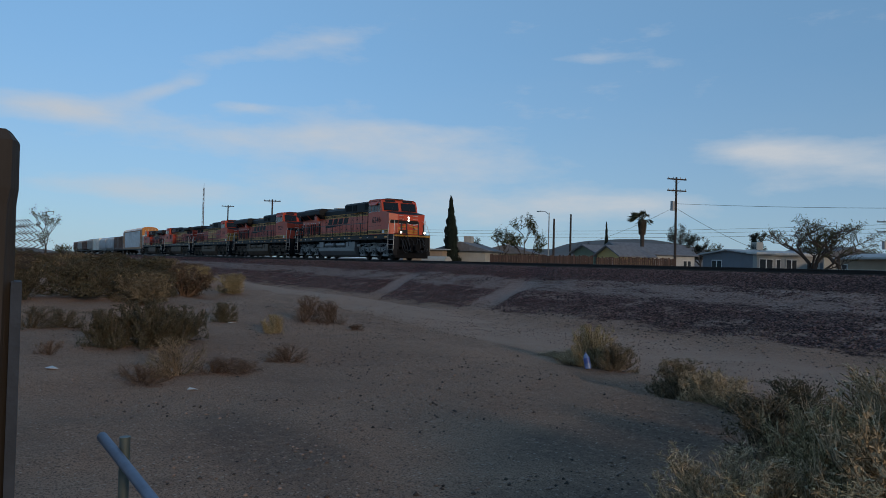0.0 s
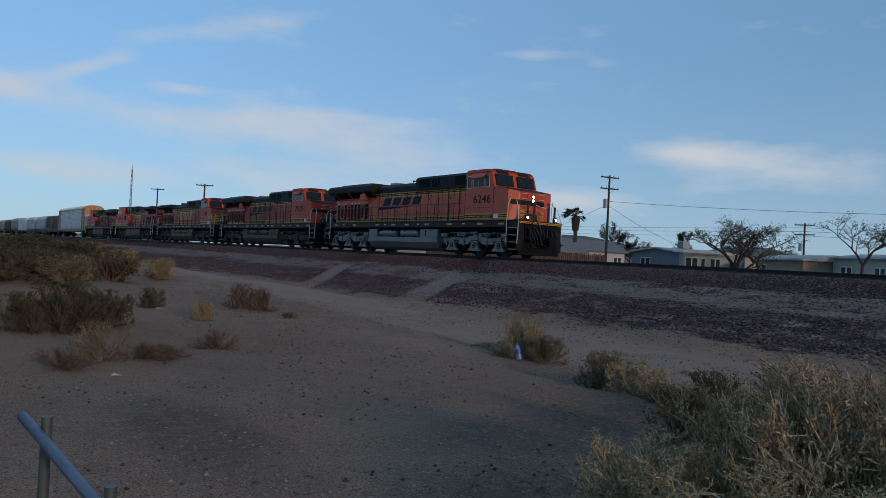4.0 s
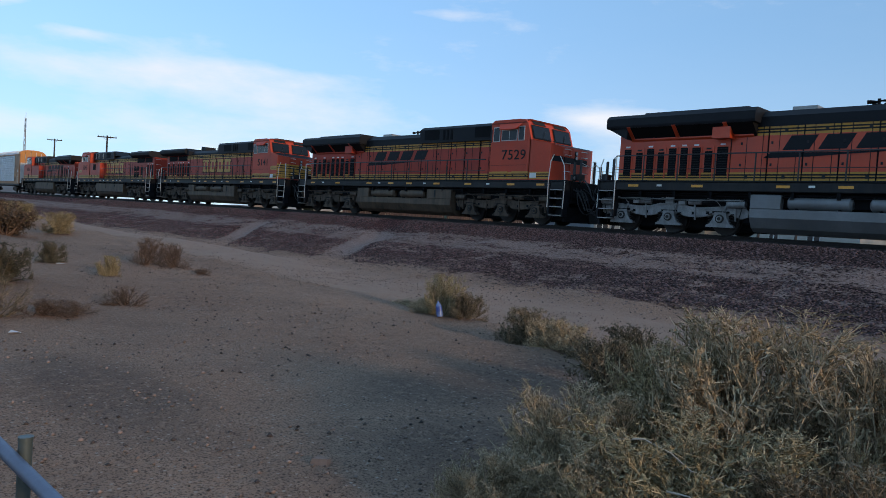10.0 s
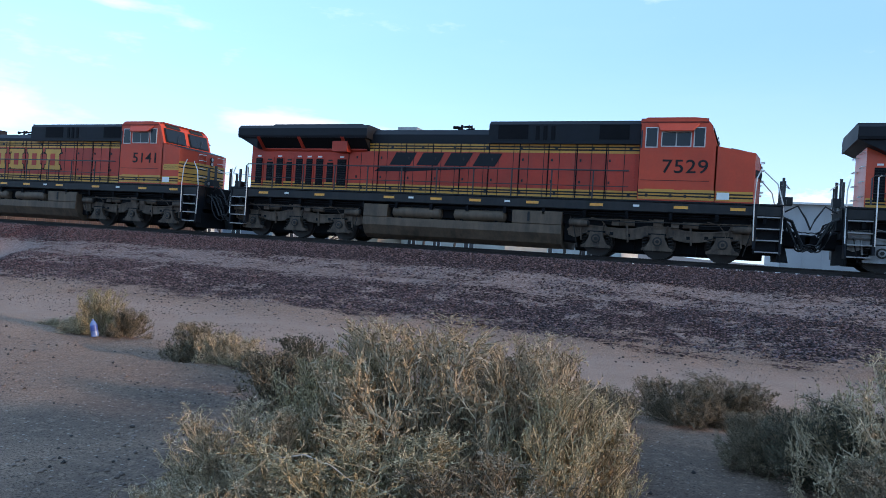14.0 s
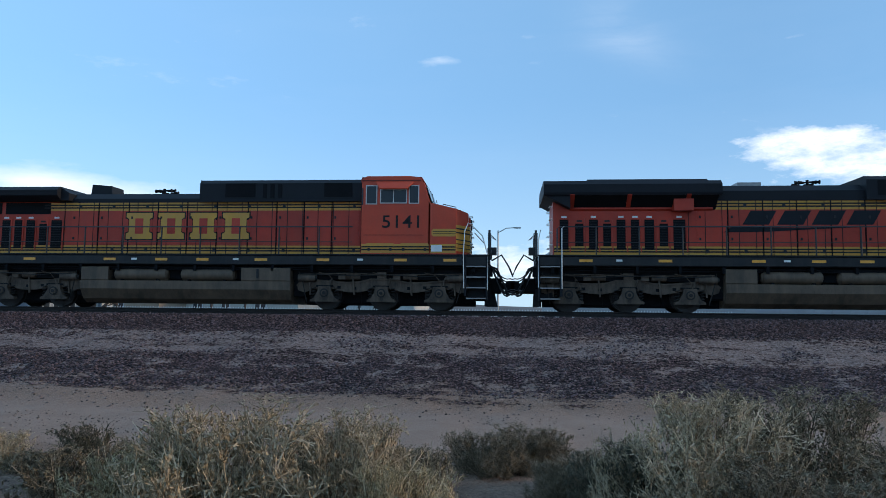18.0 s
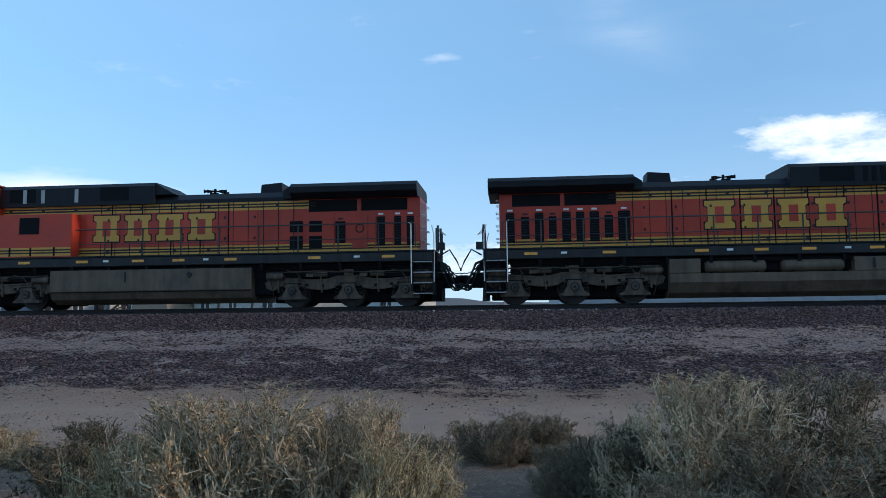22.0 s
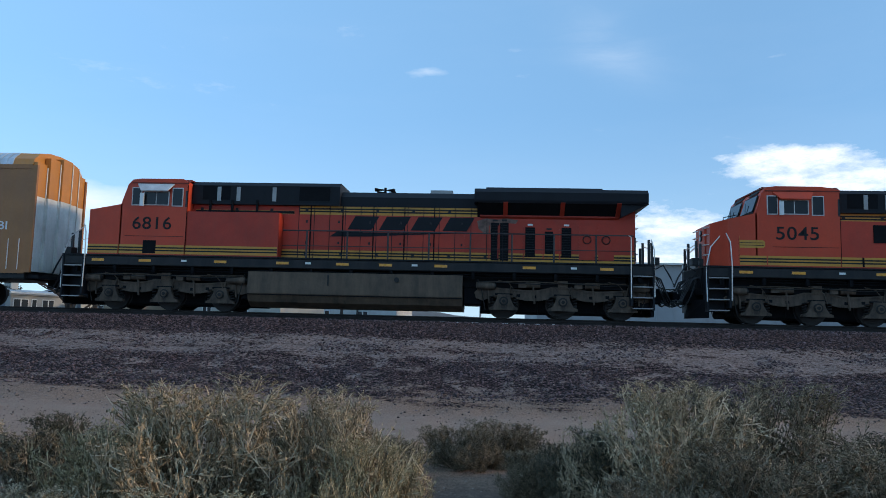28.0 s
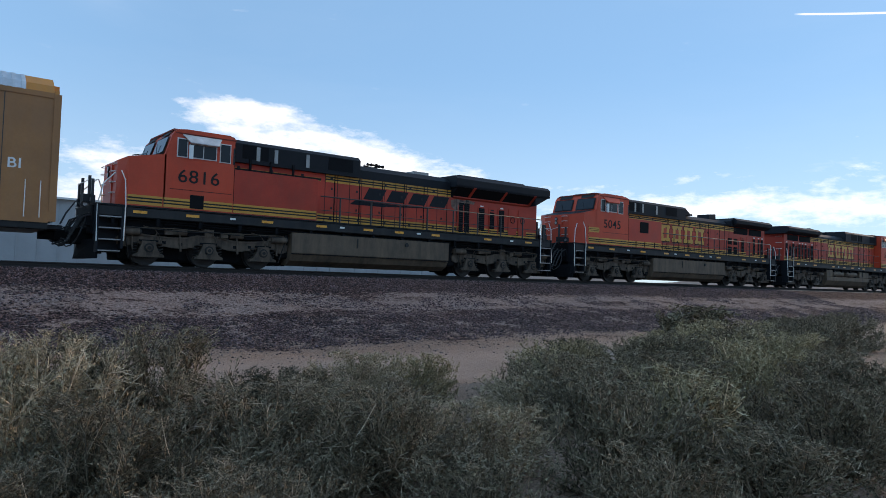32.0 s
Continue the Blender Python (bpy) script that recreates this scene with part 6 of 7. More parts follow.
    # low pale picket fence and stacked white goods beyond the rails
    pk = tagged(new("picket_fence"), "low white picket fence along a yard", "fence")
    me = M().prism_y([(-0.045, 0.0), (0.045, 0.0), (0.045, 1.25), (0, 1.34), (-0.045, 1.25)], -0.012, 0.012).mesh("picket", FASCIA)
    for i in range(230):
        b = new("picket", me)
        b.parent = pk
        b.location = (i * 0.2, 0, 0)
    for z in (0.35, 1.0):
        part("rail", M().box(0, 46, 0.013, 0.05, z - 0.04, z + 0.04), FASCIA, pk)
    pk.matrix_basis = pose(-30, 52, FAR_Z, 0, 0, 0)
    plank_fence(-54.6, -46.5, 78, 74, 2.1, "long brown board fence behind the line")
    plank_fence(-46.3, -40.3, 73.8, 72, 2.0, "brown board fence behind the line")
    # a pale tank beside the yard
    tk = tagged(part("water_tank", M().tube([(0, 0, 0), (2.6, 0, 0)], 0.85, 18), STUCCO["pale"]), "pale horizontal water tank beside a shed", "tank")
    tk.matrix_basis = pose(*polar(-59.8, 70), FAR_Z + 0.8, 0, 0, 30)
    # poles and wires
    pole(-40.4, 85, 11.4, turn=77)
    pole(-26.5, 108, 8.0, label="wooden utility pole with crossarms", turn=25)
    pole(-75.2, 150, 11.5, arms=1, transformer=False, label="wooden utility pole with one crossarm", turn=60)
    pole(-71.9, 112, 10.0, arms=1, transformer=False, label="wooden utility pole with one crossarm", turn=60)
    pole(-11.6, 74, 10.7, label="wooden utility pole with two crossarms", turn=70)
    pole(33.2, 105, 11.2, label="wooden utility pole with two crossarms", turn=-20, transformer=False)
    pole(-49.6, 92, 7.0, arms=0, transformer=False, label="plain wooden pole with a street light")
    pole(-48.3, 95, 7.8, arms=0, transformer=False, label="plain wooden pole beside houses")
    (ax, ay), (bx, by), (cx, cy) = polar(-40.5, 85), polar(-26.5, 108), polar(-11.6, 74)
    wire((ax, ay, FAR_Z + 8.4), (cx, cy, FAR_Z + 6.6), 0.4)
    wire((ax, ay, FAR_Z + 8.0), (-48.3, 70.5, FAR_Z + 3.2), 0.3)
    wire((ax, ay, FAR_Z + 8.0), (*polar(-47.5, 100), FAR_Z + 4.0), 0.4)
    for z in (6.4, 5.9, 5.3):
        wire((*polar(-62, 140), FAR_Z + z + 1), (bx, by, FAR_Z + z + 1.0), 0.6)
        wire((bx, by, FAR_Z + z + 1), (*polar(-6, 110), FAR_Z + z + 1.5), 0.5)
    lamp = tagged(new("street_lamp"), "grey street lamp with a curved arm", "street lamp", "street lamps")
    part("post", M().tube([(0, 0, 0), (0, 0, 8.2)], 0.09, 8, 0.06), GREY_METAL, lamp)
    part("arm", M().tube([(0, 0, 8.0), (0.7, 0, 8.4), (1.5, 0, 8.45)], 0.04, 6), GREY_METAL, lamp)
    part("head", M().box(1.4, 1.95, -0.1, 0.1, 8.38, 8.5, 0.03), GREY_METAL, lamp)
    lamp.matrix_basis = pose(*polar(-0.6, 62), FAR_Z)
    copy_thing(lamp, pose(*polar(-50.0, 90), FAR_Z - 0.6, 0, 0, 190))
    # lattice mast
    mast = tagged(new("radio_mast"), "thin grey lattice radio mast", "mast")
    s = M()
    for k in range(3):
        a = k * math.tau / 3
        s.tube([(0.35 * math.cos(a), 0.35 * math.sin(a), 0), (0.12 * math.cos(a), 0.12 * math.sin(a), 17)], 0.05, 4)
    for i in range(16):
        r0, r1 = 0.35 - i * 0.0144, 0.35 - (i + 1) * 0.0144
        for k in range(3):
            a, b = k * math.tau / 3, (k + 1) * math.tau / 3
            s.tube([(r0 * math.cos(a), r0 * math.sin(a), i * 1.06), (r1 * math.cos(b), r1 * math.sin(b), (i + 1) * 1.06)], 0.03, 3)
    part("lattice", s, GREY_METAL, mast)
    part("antenna", M().tube([(-0.4, 0, 15.6), (0.5, 0, 15.6)], 0.04, 4).tube([(0, 0, 17), (0, 0, 18.2)], 0.03, 4).tube([(0.5, 0, 15), (0.5, 0, 16.3)], 0.03, 4), GREY_METAL, mast)
    mast.matrix_basis = pose(*polar(-77.0, 175), FAR_Z)
    # trees
    cypress(*polar(-57.7, 84), 8.8, 1.25)
    cypress(*polar(-45.5, 120), 8.3, 0.55, "small narrow dark cypress tree")
    palm(*polar(-42.85, 96), 7.3, skirt=0.22)
    palm(*polar(-17.4, 78), 9.6, "tall fan palm with a shaggy skirt of dead fronds", 0.6)
    for a, d, h, r, lf, dn, lab, ln in ((-51.8, 84, 7.2, 2.1, "olive", 9, "wind-bent olive-green tree beside a fence", 0.1), (-53.6, 92, 6.0, 1.8, "olive", 4, "thin half-bare garden tree", 0.0), (-55.6, 90, 4.4, 1.6, "dark", 7, "low dark green garden tree", 0.0),
                                         (-47.6, 118, 5.2, 2.2, "dry", 1, "bare twiggy winter tree", 0.0), (-40.1, 112, 7.8, 2.1, "dark", 8, "dark green tree behind a house", 0.0), (-38.6, 108, 6.2, 2.2, "dark", 12, "dark green tree among houses", 0.0), (-37.2, 118, 5.2, 2.4, "olive", 4, "half-bare tree behind a house", 0.0),
                                         (-34.2, 112, 6.6, 2.1, "dark", 16, "round dark green tree behind a house", 0.0), (-31.0, 78, 6.9, 4.6, "olive", 3, "spreading half-bare tree with crooked limbs", -0.35), (-29.4, 80, 6.6, 3.6, "olive", 5, "sparse olive-green garden tree", 0.1),
                                         (-22.9, 70, 6.8, 3.0, "dark", 2, "half-bare tree with small dark leaves", 0.1), (-20.5, 72, 6.4, 2.8, "dark", 2, "half-bare tree with small dark leaves", -0.1), (-27.5, 100, 4.2, 2.2, "olive", 3, "low half-bare garden tree", 0.0),
                                         (-85.9, 75, 1.9, 1.2, "olive", 1, "bare wide tree on the plain", 0.0), (-87.4, 62, 4.6, 1.3, "olive", 1, "bare wide tree on the plain", 0.0), (-10.5, 90, 6.5, 2.8, "dark", 7, "dark green tree beside a house", 0.0),
                                         (-16.2, 80, 6.0, 2.4, "dark", 8, "dark green tree beside a palm", 0.0), (44, 90, 5.5, 2.5, "olive", 4, "olive-green tree beside a yard", 0.0), (60, 120, 6.0, 2.8, "dark", 5, "dark green tree among houses", 0.0)):
        tree(*polar(a, d), h, r, lf, dn, lab, ln, 0.24 if abs(ln) > 0.2 else 0.3)
    hills = M()
    n = 180
    v = []
    for i in range(n + 1):
        a = -115 + i * 230 / n
        hh = 16 + 14 * float(value_noise(np.array(a * 0.13), np.array(1.0), 41)) + 7 * float(value_noise(np.array(a * 0.5), np.array(2.0), 42)) + 42 * math.exp(-((a + 44.0) / 6.0) ** 2) + 8 * math.exp(-((a + 52) / 7) ** 2)
        hh = max(4.0, hh)
        x, y = polar(a, 1400)
        x2, y2 = polar(a, 1750)
        v += [(x, y, -5), (x2, y2, hh + 2), (x2 * 1.1, y2 * 1.1, -5)]
    hills.put(v, [(3 * i + k, 3 * i + 3 + k, 3 * i + 4 + k, 3 * i + 1 + k) for i in range(n) for k in (0, 1)], True)
    tagged(part("far_hills", hills, surface("hazy_hills", (0.135, 0.108, 0.092), 0.95, 0, 0.2, 0.01, 0.2, 0.0)), "low hazy desert hills on the horizon", "hills", kind="structure")


build_backdrop()

# ---- desert brush ----
def mesh_of(name, v, f):
    me = bpy.data.meshes.new(name)
    v, f = np.asarray(v, np.float32), np.asarray(f, np.int32)
    me.vertices.add(len(v))
    me.vertices.foreach_set("co", v.ravel())
    me.loops.add(f.size)
    me.loops.foreach_set("vertex_index", f.ravel())
    me.polygons.add(len(f))
    me.polygons.foreach_set("loop_start", np.arange(0, f.size, f.shape[1]))
    me.update(calc_edges=True)
    return me


def unit(a):
    return a / (np.linalg.norm(a, axis=-1, keepdims=True) + 1e-9)


def bars(p, q, r0, r1):
    """Three-sided tapered bars from points p to points q."""
    n = len(p)
    d = unit(q - p)
    a = unit(np.cross(d, (0.31, 0.22, 0.92)))
    b = np.cross(d, a)
    v = np.empty((n, 6, 3))
    for k in range(3):
        w = a * math.cos(k * math.tau / 3) + b * math.sin(k * math.tau / 3)
        v[:, k], v[:, 3 + k] = p + w * r0, q + w * r1
    f = np.array([(0, 1, 4, 3), (1, 2, 5, 4), (2, 0, 3, 5)])
    return v.reshape(-1, 3), (np.arange(n)[:, None, None] * 6 + f).reshape(-1, 4)


def blades(rnd, p, q, w):
    """Flat twiglets from points p to points q, each turned its own way."""
    n = len(p)
    side = unit(np.cross(q - p, rnd.normal(0, 1, (n, 3)))) * w
    v = np.stack([p - side, p + side, q + side * 0.45, q - side * 0.45], 1).reshape(-1, 3)
    return v, np.arange(n * 4).reshape(-1, 4)


def twig_mesh(rnd, clumps, stems, sides, twigs, leaves, leaf, wood, reach=0.2, twig=0.085):
    """One shrub of unit size: stems fan out of the root in clumps, fork into side branches, and end in twiglets with tiny leaves."""
    a = rnd.uniform(0, math.tau, clumps)
    tilt = np.sqrt(np.linspace(0.0, 1.0, clumps)) * 1.32
    heads = np.stack([np.sin(tilt) * np.cos(a), np.sin(tilt) * np.sin(a), np.cos(tilt)], 1)
    long = rnd.uniform(0.78, 1.0, clumps)
    which = rnd.integers(0, clumps, stems)
    d = unit(heads[which] + rnd.normal(0, 0.30, (stems, 3)))
    d[:, 2] = np.abs(d[:, 2]) + 0.04
    ln = (long[which] * rnd.uniform(0.62, 1.0, stems))[:, None]
    root = rnd.normal(0, 0.07, (stems, 3)) * (1, 1, 0)
    lift = np.array([0, 0, 0.10])
    pts = [root, root + d * ln * 0.35 + rnd.normal(0, 0.025, (stems, 3)) - lift * 0.4, root + d * ln * 0.70 + rnd.normal(0, 0.03, (stems, 3)), root + d * ln + lift * 0.5 * ln]
    for p in pts[1:]:
        p[:, 2] = np.maximum(p[:, 2], 0.02)
    runs = [bars(pts[i], pts[i + 1], wood * (1.5, 1.1, 0.7)[i], wood * (1.1, 0.7, 0.4)[i]) for i in range(3)]

    def along(t):
        k = np.minimum((t * 3).astype(int), 2)
        u = (t * 3 - k)[:, None]
        stack = np.stack(pts)
        i = np.arange(len(t)) % stems
        return stack[k, i] * (1 - u) + stack[k + 1, i] * u, i

    n = stems * sides
    p, i = along(rnd.uniform(0.18, 1.0, n) ** 0.75)
    way = unit(d[i] * 0.75 + rnd.normal(0, 0.5, (n, 3)) + (0, 0, 0.25))
    q = p + way * rnd.uniform(0.5, 1.25, (n, 1)) * reach
    q[:, 2] = np.maximum(q[:, 2], 0.02)
    runs.append(bars(p, q, wood * 0.5, wood * 0.3))
    base, span, bway = np.repeat(p, twigs, 0), np.repeat(q - p, twigs, 0), np.repeat(way, twigs, 0)
    m = n * twigs
    t0 = base + span * rnd.uniform(0.1, 1.0, (m, 1))
    tway = unit(bway * 0.8 + rnd.normal(0, 0.5, (m, 3)) + (0, 0, 0.12))
    t1 = t0 + tway * rnd.uniform(0.5, 1.3, (m, 1)) * twig
    t1[:, 2] = np.maximum(t1[:, 2], 0.01)
    runs.append(blades(rnd, t0, t1, wood * 0.42))
    wv, wf, k = [], [], 0
    for v, f in runs:
        wv.append(v)
        wf.append(f + k)
        k += len(v)
    wv, wf = np.concatenate(wv), np.concatenate(wf)
    c = m * leaves
    at = np.repeat(t0, leaves, 0) + np.repeat(t1 - t0, leaves, 0) * rnd.uniform(0.15, 1.05, (c, 1))
    ld = unit(np.repeat(tway, leaves, 0) * 0.6 + rnd.normal(0, 0.6, (c, 3)))
    size = rnd.uniform(0.6, 1.3, (c, 1)) * leaf
    side = unit(np.cross(ld, rnd.normal(0, 1, (c, 3)))) * size * 0.28
    lv = np.stack([at - side, at + side, at + ld * size], 1).reshape(-1, 3)
    lf = np.arange(c * 3).reshape(-1, 3)
    fit = np.array([1.0 / np.percentile(np.hypot(lv[:, 0], lv[:, 1]), 92)] * 2 + [1.0 / np.percentile(lv[:, 2], 97.5)])
    wv, lv = wv * fit, lv * fit
    for v in (wv, lv):
        z, r = v[:, 2], np.hypot(v[:, 0], v[:, 1])
        v[:, 2] = np.where(z > 0.9, 0.9 + 0.16 * np.tanh((z - 0.9) / 0.3), z)
        v[:, :2] *= (np.where(r > 0.9, 0.9 + 0.2 * np.tanh((r - 0.9) / 0.3), r) / np.maximum(r, 1e-6))[:, None]
    lv[:, 2] = np.maximum(lv[:, 2], 0.0)
    return mesh_of("wood", wv, wf), mesh_of("foliage", lv, lf)


def leaf_material(name, dark, mid, tip):
    """Leaves or twigs of mixed tone: each piece takes its own."""
    m = bpy.data.materials.new(name)
    m.use_nodes = True
    n = Nodes(m.node_tree)
    b = m.node_tree.nodes["Principled BSDF"]
    r = n.add("ShaderNodeNewGeometry").outputs["Random Per Island"]
    col = n.mix(n.ramp(r, 0.0, 0.5), dark, mid)
    col = n.mix(n.ramp(r, 0.5, 1.0), col, tip)
    each = n.add("ShaderNodeMapRange", {"Value": n.add("ShaderNodeObjectInfo").outputs["Random"], "To Min": 0.82, "To Max": 1.14}).outputs[0]
    col = n.add("ShaderNodeVectorMath", {0: col, 3: each}, operation="SCALE").outputs[0]
    n.t.links.new(col, b.inputs["Base Color"])
    b.inputs["Roughness"].default_value = 0.8
    b.inputs["Specular IOR Level"].default_value = 0.15
    return m


STRAW_WOOD = leaf_material("straw_twig", (0.160, 0.121, 0.077), (0.483, 0.367, 0.241), (0.749, 0.578, 0.398))
OLIVE_WOOD = leaf_material("olive_twig", (0.126, 0.098, 0.057), (0.384, 0.300, 0.178), (0.643, 0.501, 0.313))
GREY_WOOD = leaf_material("grey_twig", (0.072, 0.052, 0.035), (0.223, 0.167, 0.112), (0.448, 0.336, 0.230))
DUSK_WOOD = leaf_material("dusky_twig", (0.042, 0.034, 0.023), (0.117, 0.093, 0.064), (0.204, 0.164, 0.114))
RED_WOOD = leaf_material("reddish_dry_twig", (0.066, 0.040, 0.028), (0.157, 0.097, 0.068), (0.244, 0.164, 0.114))
SAGE = leaf_material("sage_leaf", (0.054, 0.043, 0.026), (0.161, 0.126, 0.076), (0.321, 0.249, 0.155))
OLIVE = leaf_material("olive_leaf", (0.100, 0.077, 0.038), (0.295, 0.229, 0.122), (0.513, 0.398, 0.224))
YELLOWISH = leaf_material("straw_leaf", (0.120, 0.089, 0.051), (0.374, 0.279, 0.164), (0.621, 0.465, 0.288))
DUSKY = leaf_material("dusky_green_leaf", (0.034, 0.031, 0.019), (0.090, 0.081, 0.050), (0.152, 0.135, 0.085))
RUSTY = leaf_material("rusty_dry_leaf", (0.060, 0.043, 0.029), (0.143, 0.103, 0.071), (0.225, 0.164, 0.112))
rb = np.random.default_rng(11)
HERO = [twig_mesh(rb, 12, 84, 14, 7, 4, 0.021, 0.0070) for _ in range(4)]
FINE = [twig_mesh(rb, 9, 54, 10, 6, 4, 0.034, 0.0095, 0.22, 0.10) for _ in range(4)]
COARSE = [twig_mesh(rb, 8, 32, 7, 4, 4, 0.075, 0.016, 0.26, 0.13) for _ in range(4)]
DRY = [twig_mesh(rb, 6, 40, 9, 5, 1, 0.03, 0.0085, 0.26, 0.12) for _ in range(3)]
KINDS = {"sage": (GREY_WOOD, SAGE, "grey-green desert shrub with fine twigs"), "olive": (OLIVE_WOOD, OLIVE, "olive-yellow desert shrub with fine twigs"),
         "straw": (STRAW_WOOD, YELLOWISH, "straw-coloured dry desert shrub"), "dark": (DUSK_WOOD, DUSKY, "dark green desert shrub"), "dry": (RED_WOOD, RUSTY, "reddish dry brush close to the ground")}
coated = {}


def shrub(x, y, h, r, kind="sage", set_=None, sink=0.03):
    """A shrub at x, y of height h and radius r."""
    pool = set_ or FINE
    k = int(rb.integers(len(pool)))
    wood, leafm, label = KINDS[kind]
    bush = tagged(new("desert_shrub"), label, "shrub", "desert shrubs")
    for me, m, nm in zip(pool[k], (wood, leafm), ("wood", "foliage")):
        key = (me.name, m.name)
        if key not in coated:
            c = me.copy()
            c.materials.clear()
            c.materials.append(m)
            coated[key] = c
        o = new(nm, coated[key])
        o.parent = bush
    bush.matrix_basis = Matrix.LocRotScale((x, y, float(height(x, y)) - sink), Euler((rb.uniform(-.06, .06), rb.uniform(-.06, .06), rb.uniform(0, 6.28))), (r, r, h + sink))
    return bush


def build_brush():
    # the large clump before the camera; its brighter kinds also paint in stronger light
    for x, y, h, r, k in ((-1.58, 4.15, 1.05, 0.78, "straw"), (-2.15, 4.1, 0.80, 0.55, "olive"), (-2.4, 3.45, 0.60, 0.48, "straw"), (-2.45, 2.85, 0.36, 0.38, "straw"), (-0.98, 4.25, 0.98, 0.60, "straw"), (-0.76, 3.95, 0.80, 0.45, "olive"),
                          (-1.5, 3.15, 0.64, 0.7, "olive"), (-0.88, 3.15, 0.58, 0.55, "sage"), (-1.9, 2.95, 0.52, 0.5, "straw"), (-1.1, 2.6, 0.46, 0.5, "olive"), (-1.2, 4.9, 0.82, 0.6, "sage")):
        shrub(x, y, h, r, k, HERO)
    # brush in front, to the east; the darker sage also paints in weaker light
    for x, y, h, r, k in ((1.35, 5.55, 1.05, 0.8, "straw"), (2.15, 5.9, 1.04, 0.8, "sage"), (-0.95, 5.6, 0.6, 0.42, "sage"), (0.92, 5.8, 0.64, 0.58, "dark"), (2.75, 4.95, 0.72, 0.85, "sage"), (1.55, 4.55, 0.78, 0.7, "sage"),
                          (-0.35, 7.8, 0.42, 0.5, "sage"), (0.45, 6.35, 0.40, 0.42, "sage"), (0.1, 8.1, 0.46, 0.55, "sage"), (3.5, 4.45, 0.74, 0.75, "sage"), (0.92, 4.2, 0.60, 0.5, "sage"), (2.0, 3.6, 0.55, 0.6, "sage")):
        shrub(x, y, h, r, k, HERO)
    for x, y, h, r, k in ((-0.9, 6.9, 0.46, 0.55, "sage"), (0.6, 7.0, 0.4, 0.45, "sage"), (3.9, 7.1, 0.62, 0.7, "dark"), (5.35, 7.95, 0.74, 0.72, "straw"), (6.15, 7.7, 0.72, 0.62, "olive"),
                          (4.55, 7.45, 0.60, 0.65, "sage"), (6.9, 5.5, 0.84, 0.8, "sage"), (6.35, 5.0, 0.86, 0.8, "sage"), (5.05, 3.5, 1.0, 0.8, "sage"), (6.2, 3.7, 1.0, 0.85, "olive"),
                          (7.3, 6.3, 0.82, 0.9, "sage"), (8.3, 5.4, 0.92, 0.9, "sage"), (8.7, 7.4, 0.85, 0.9, "olive"), (7.4, 4.4, 0.95, 0.85, "sage"), (9.6, 5.0, 1.05, 0.95, "olive"),
                          (10.2, 6.6, 1.0, 1.0, "sage"), (11.7, 7.6, 0.95, 0.95, "olive"), (11.6, 5.6, 1.1, 1.0, "olive"), (13.1, 7.0, 1.1, 1.1, "sage"), (10.0, 8.4, 0.75, 0.8, "dark"),
                          (3.3, 3.2, 0.62, 0.6, "sage"), (4.3, 2.7, 0.7, 0.6, "sage"), (2.9, 2.6, 0.45, 0.45, "sage"), (14.6, 8.6, 1.05, 1.1, "olive"),
                          (15.2, 6.4, 1.2, 1.1, "sage"), (17.2, 8.0, 1.15, 1.2, "sage"), (12.9, 8.9, 0.8, 0.85, "sage"), (18.5, 9.6, 1.1, 1.2, "olive"), (21, 8.4, 1.2, 1.2, "sage"),
                          (7.2, 2.9, 0.95, 0.8, "sage"), (8.9, 3.4, 1.0, 0.9, "sage"), (6.8, 4.3, 0.75, 0.85, "sage"), (5.7, 2.7, 0.7, 0.8, "sage"), (7.9, 6.9, 0.7, 0.8, "olive"), (9.0, 6.3, 0.8, 0.9, "sage"), (6.6, 6.1, 0.62, 0.75, "straw"),
                          (4.2, 5.5, 0.6, 0.75, "sage"), (4.0, 6.3, 0.55, 0.7, "sage"), (10.8, 4.4, 0.9, 0.95, "sage"), (12.6, 5.9, 0.95, 1.0, "sage"), (4.6, 4.6, 0.62, 0.7, "straw")):
        shrub(x, y, h * 0.86, r * 0.86, k)
    # beside the lane, to the west
    for x, y, h, r, k in ((-8.8, 8.5, 0.68, 0.38, "olive"), (-8.35, 8.55, 0.42, 0.34, "sage"), (-9.2, 8.45, 0.20, 0.40, "straw"), (-9.8, 8.6, 0.13, 0.4, "straw"), (-6.2, 7.55, 0.54, 0.46, "sage"), (-5.6, 7.4, 0.48, 0.42, "straw"), (-5.05, 7.3, 0.26, 0.34, "sage"),
                          (-4.35, 7.05, 0.54, 0.42, "dark"), (-3.5, 6.7, 0.5, 0.5, "sage"), (-2.2, 7.1, 0.42, 0.45, "sage"), (-3.6, 5.6, 0.6, 0.5, "sage")):
        shrub(x, y, h, r, k)
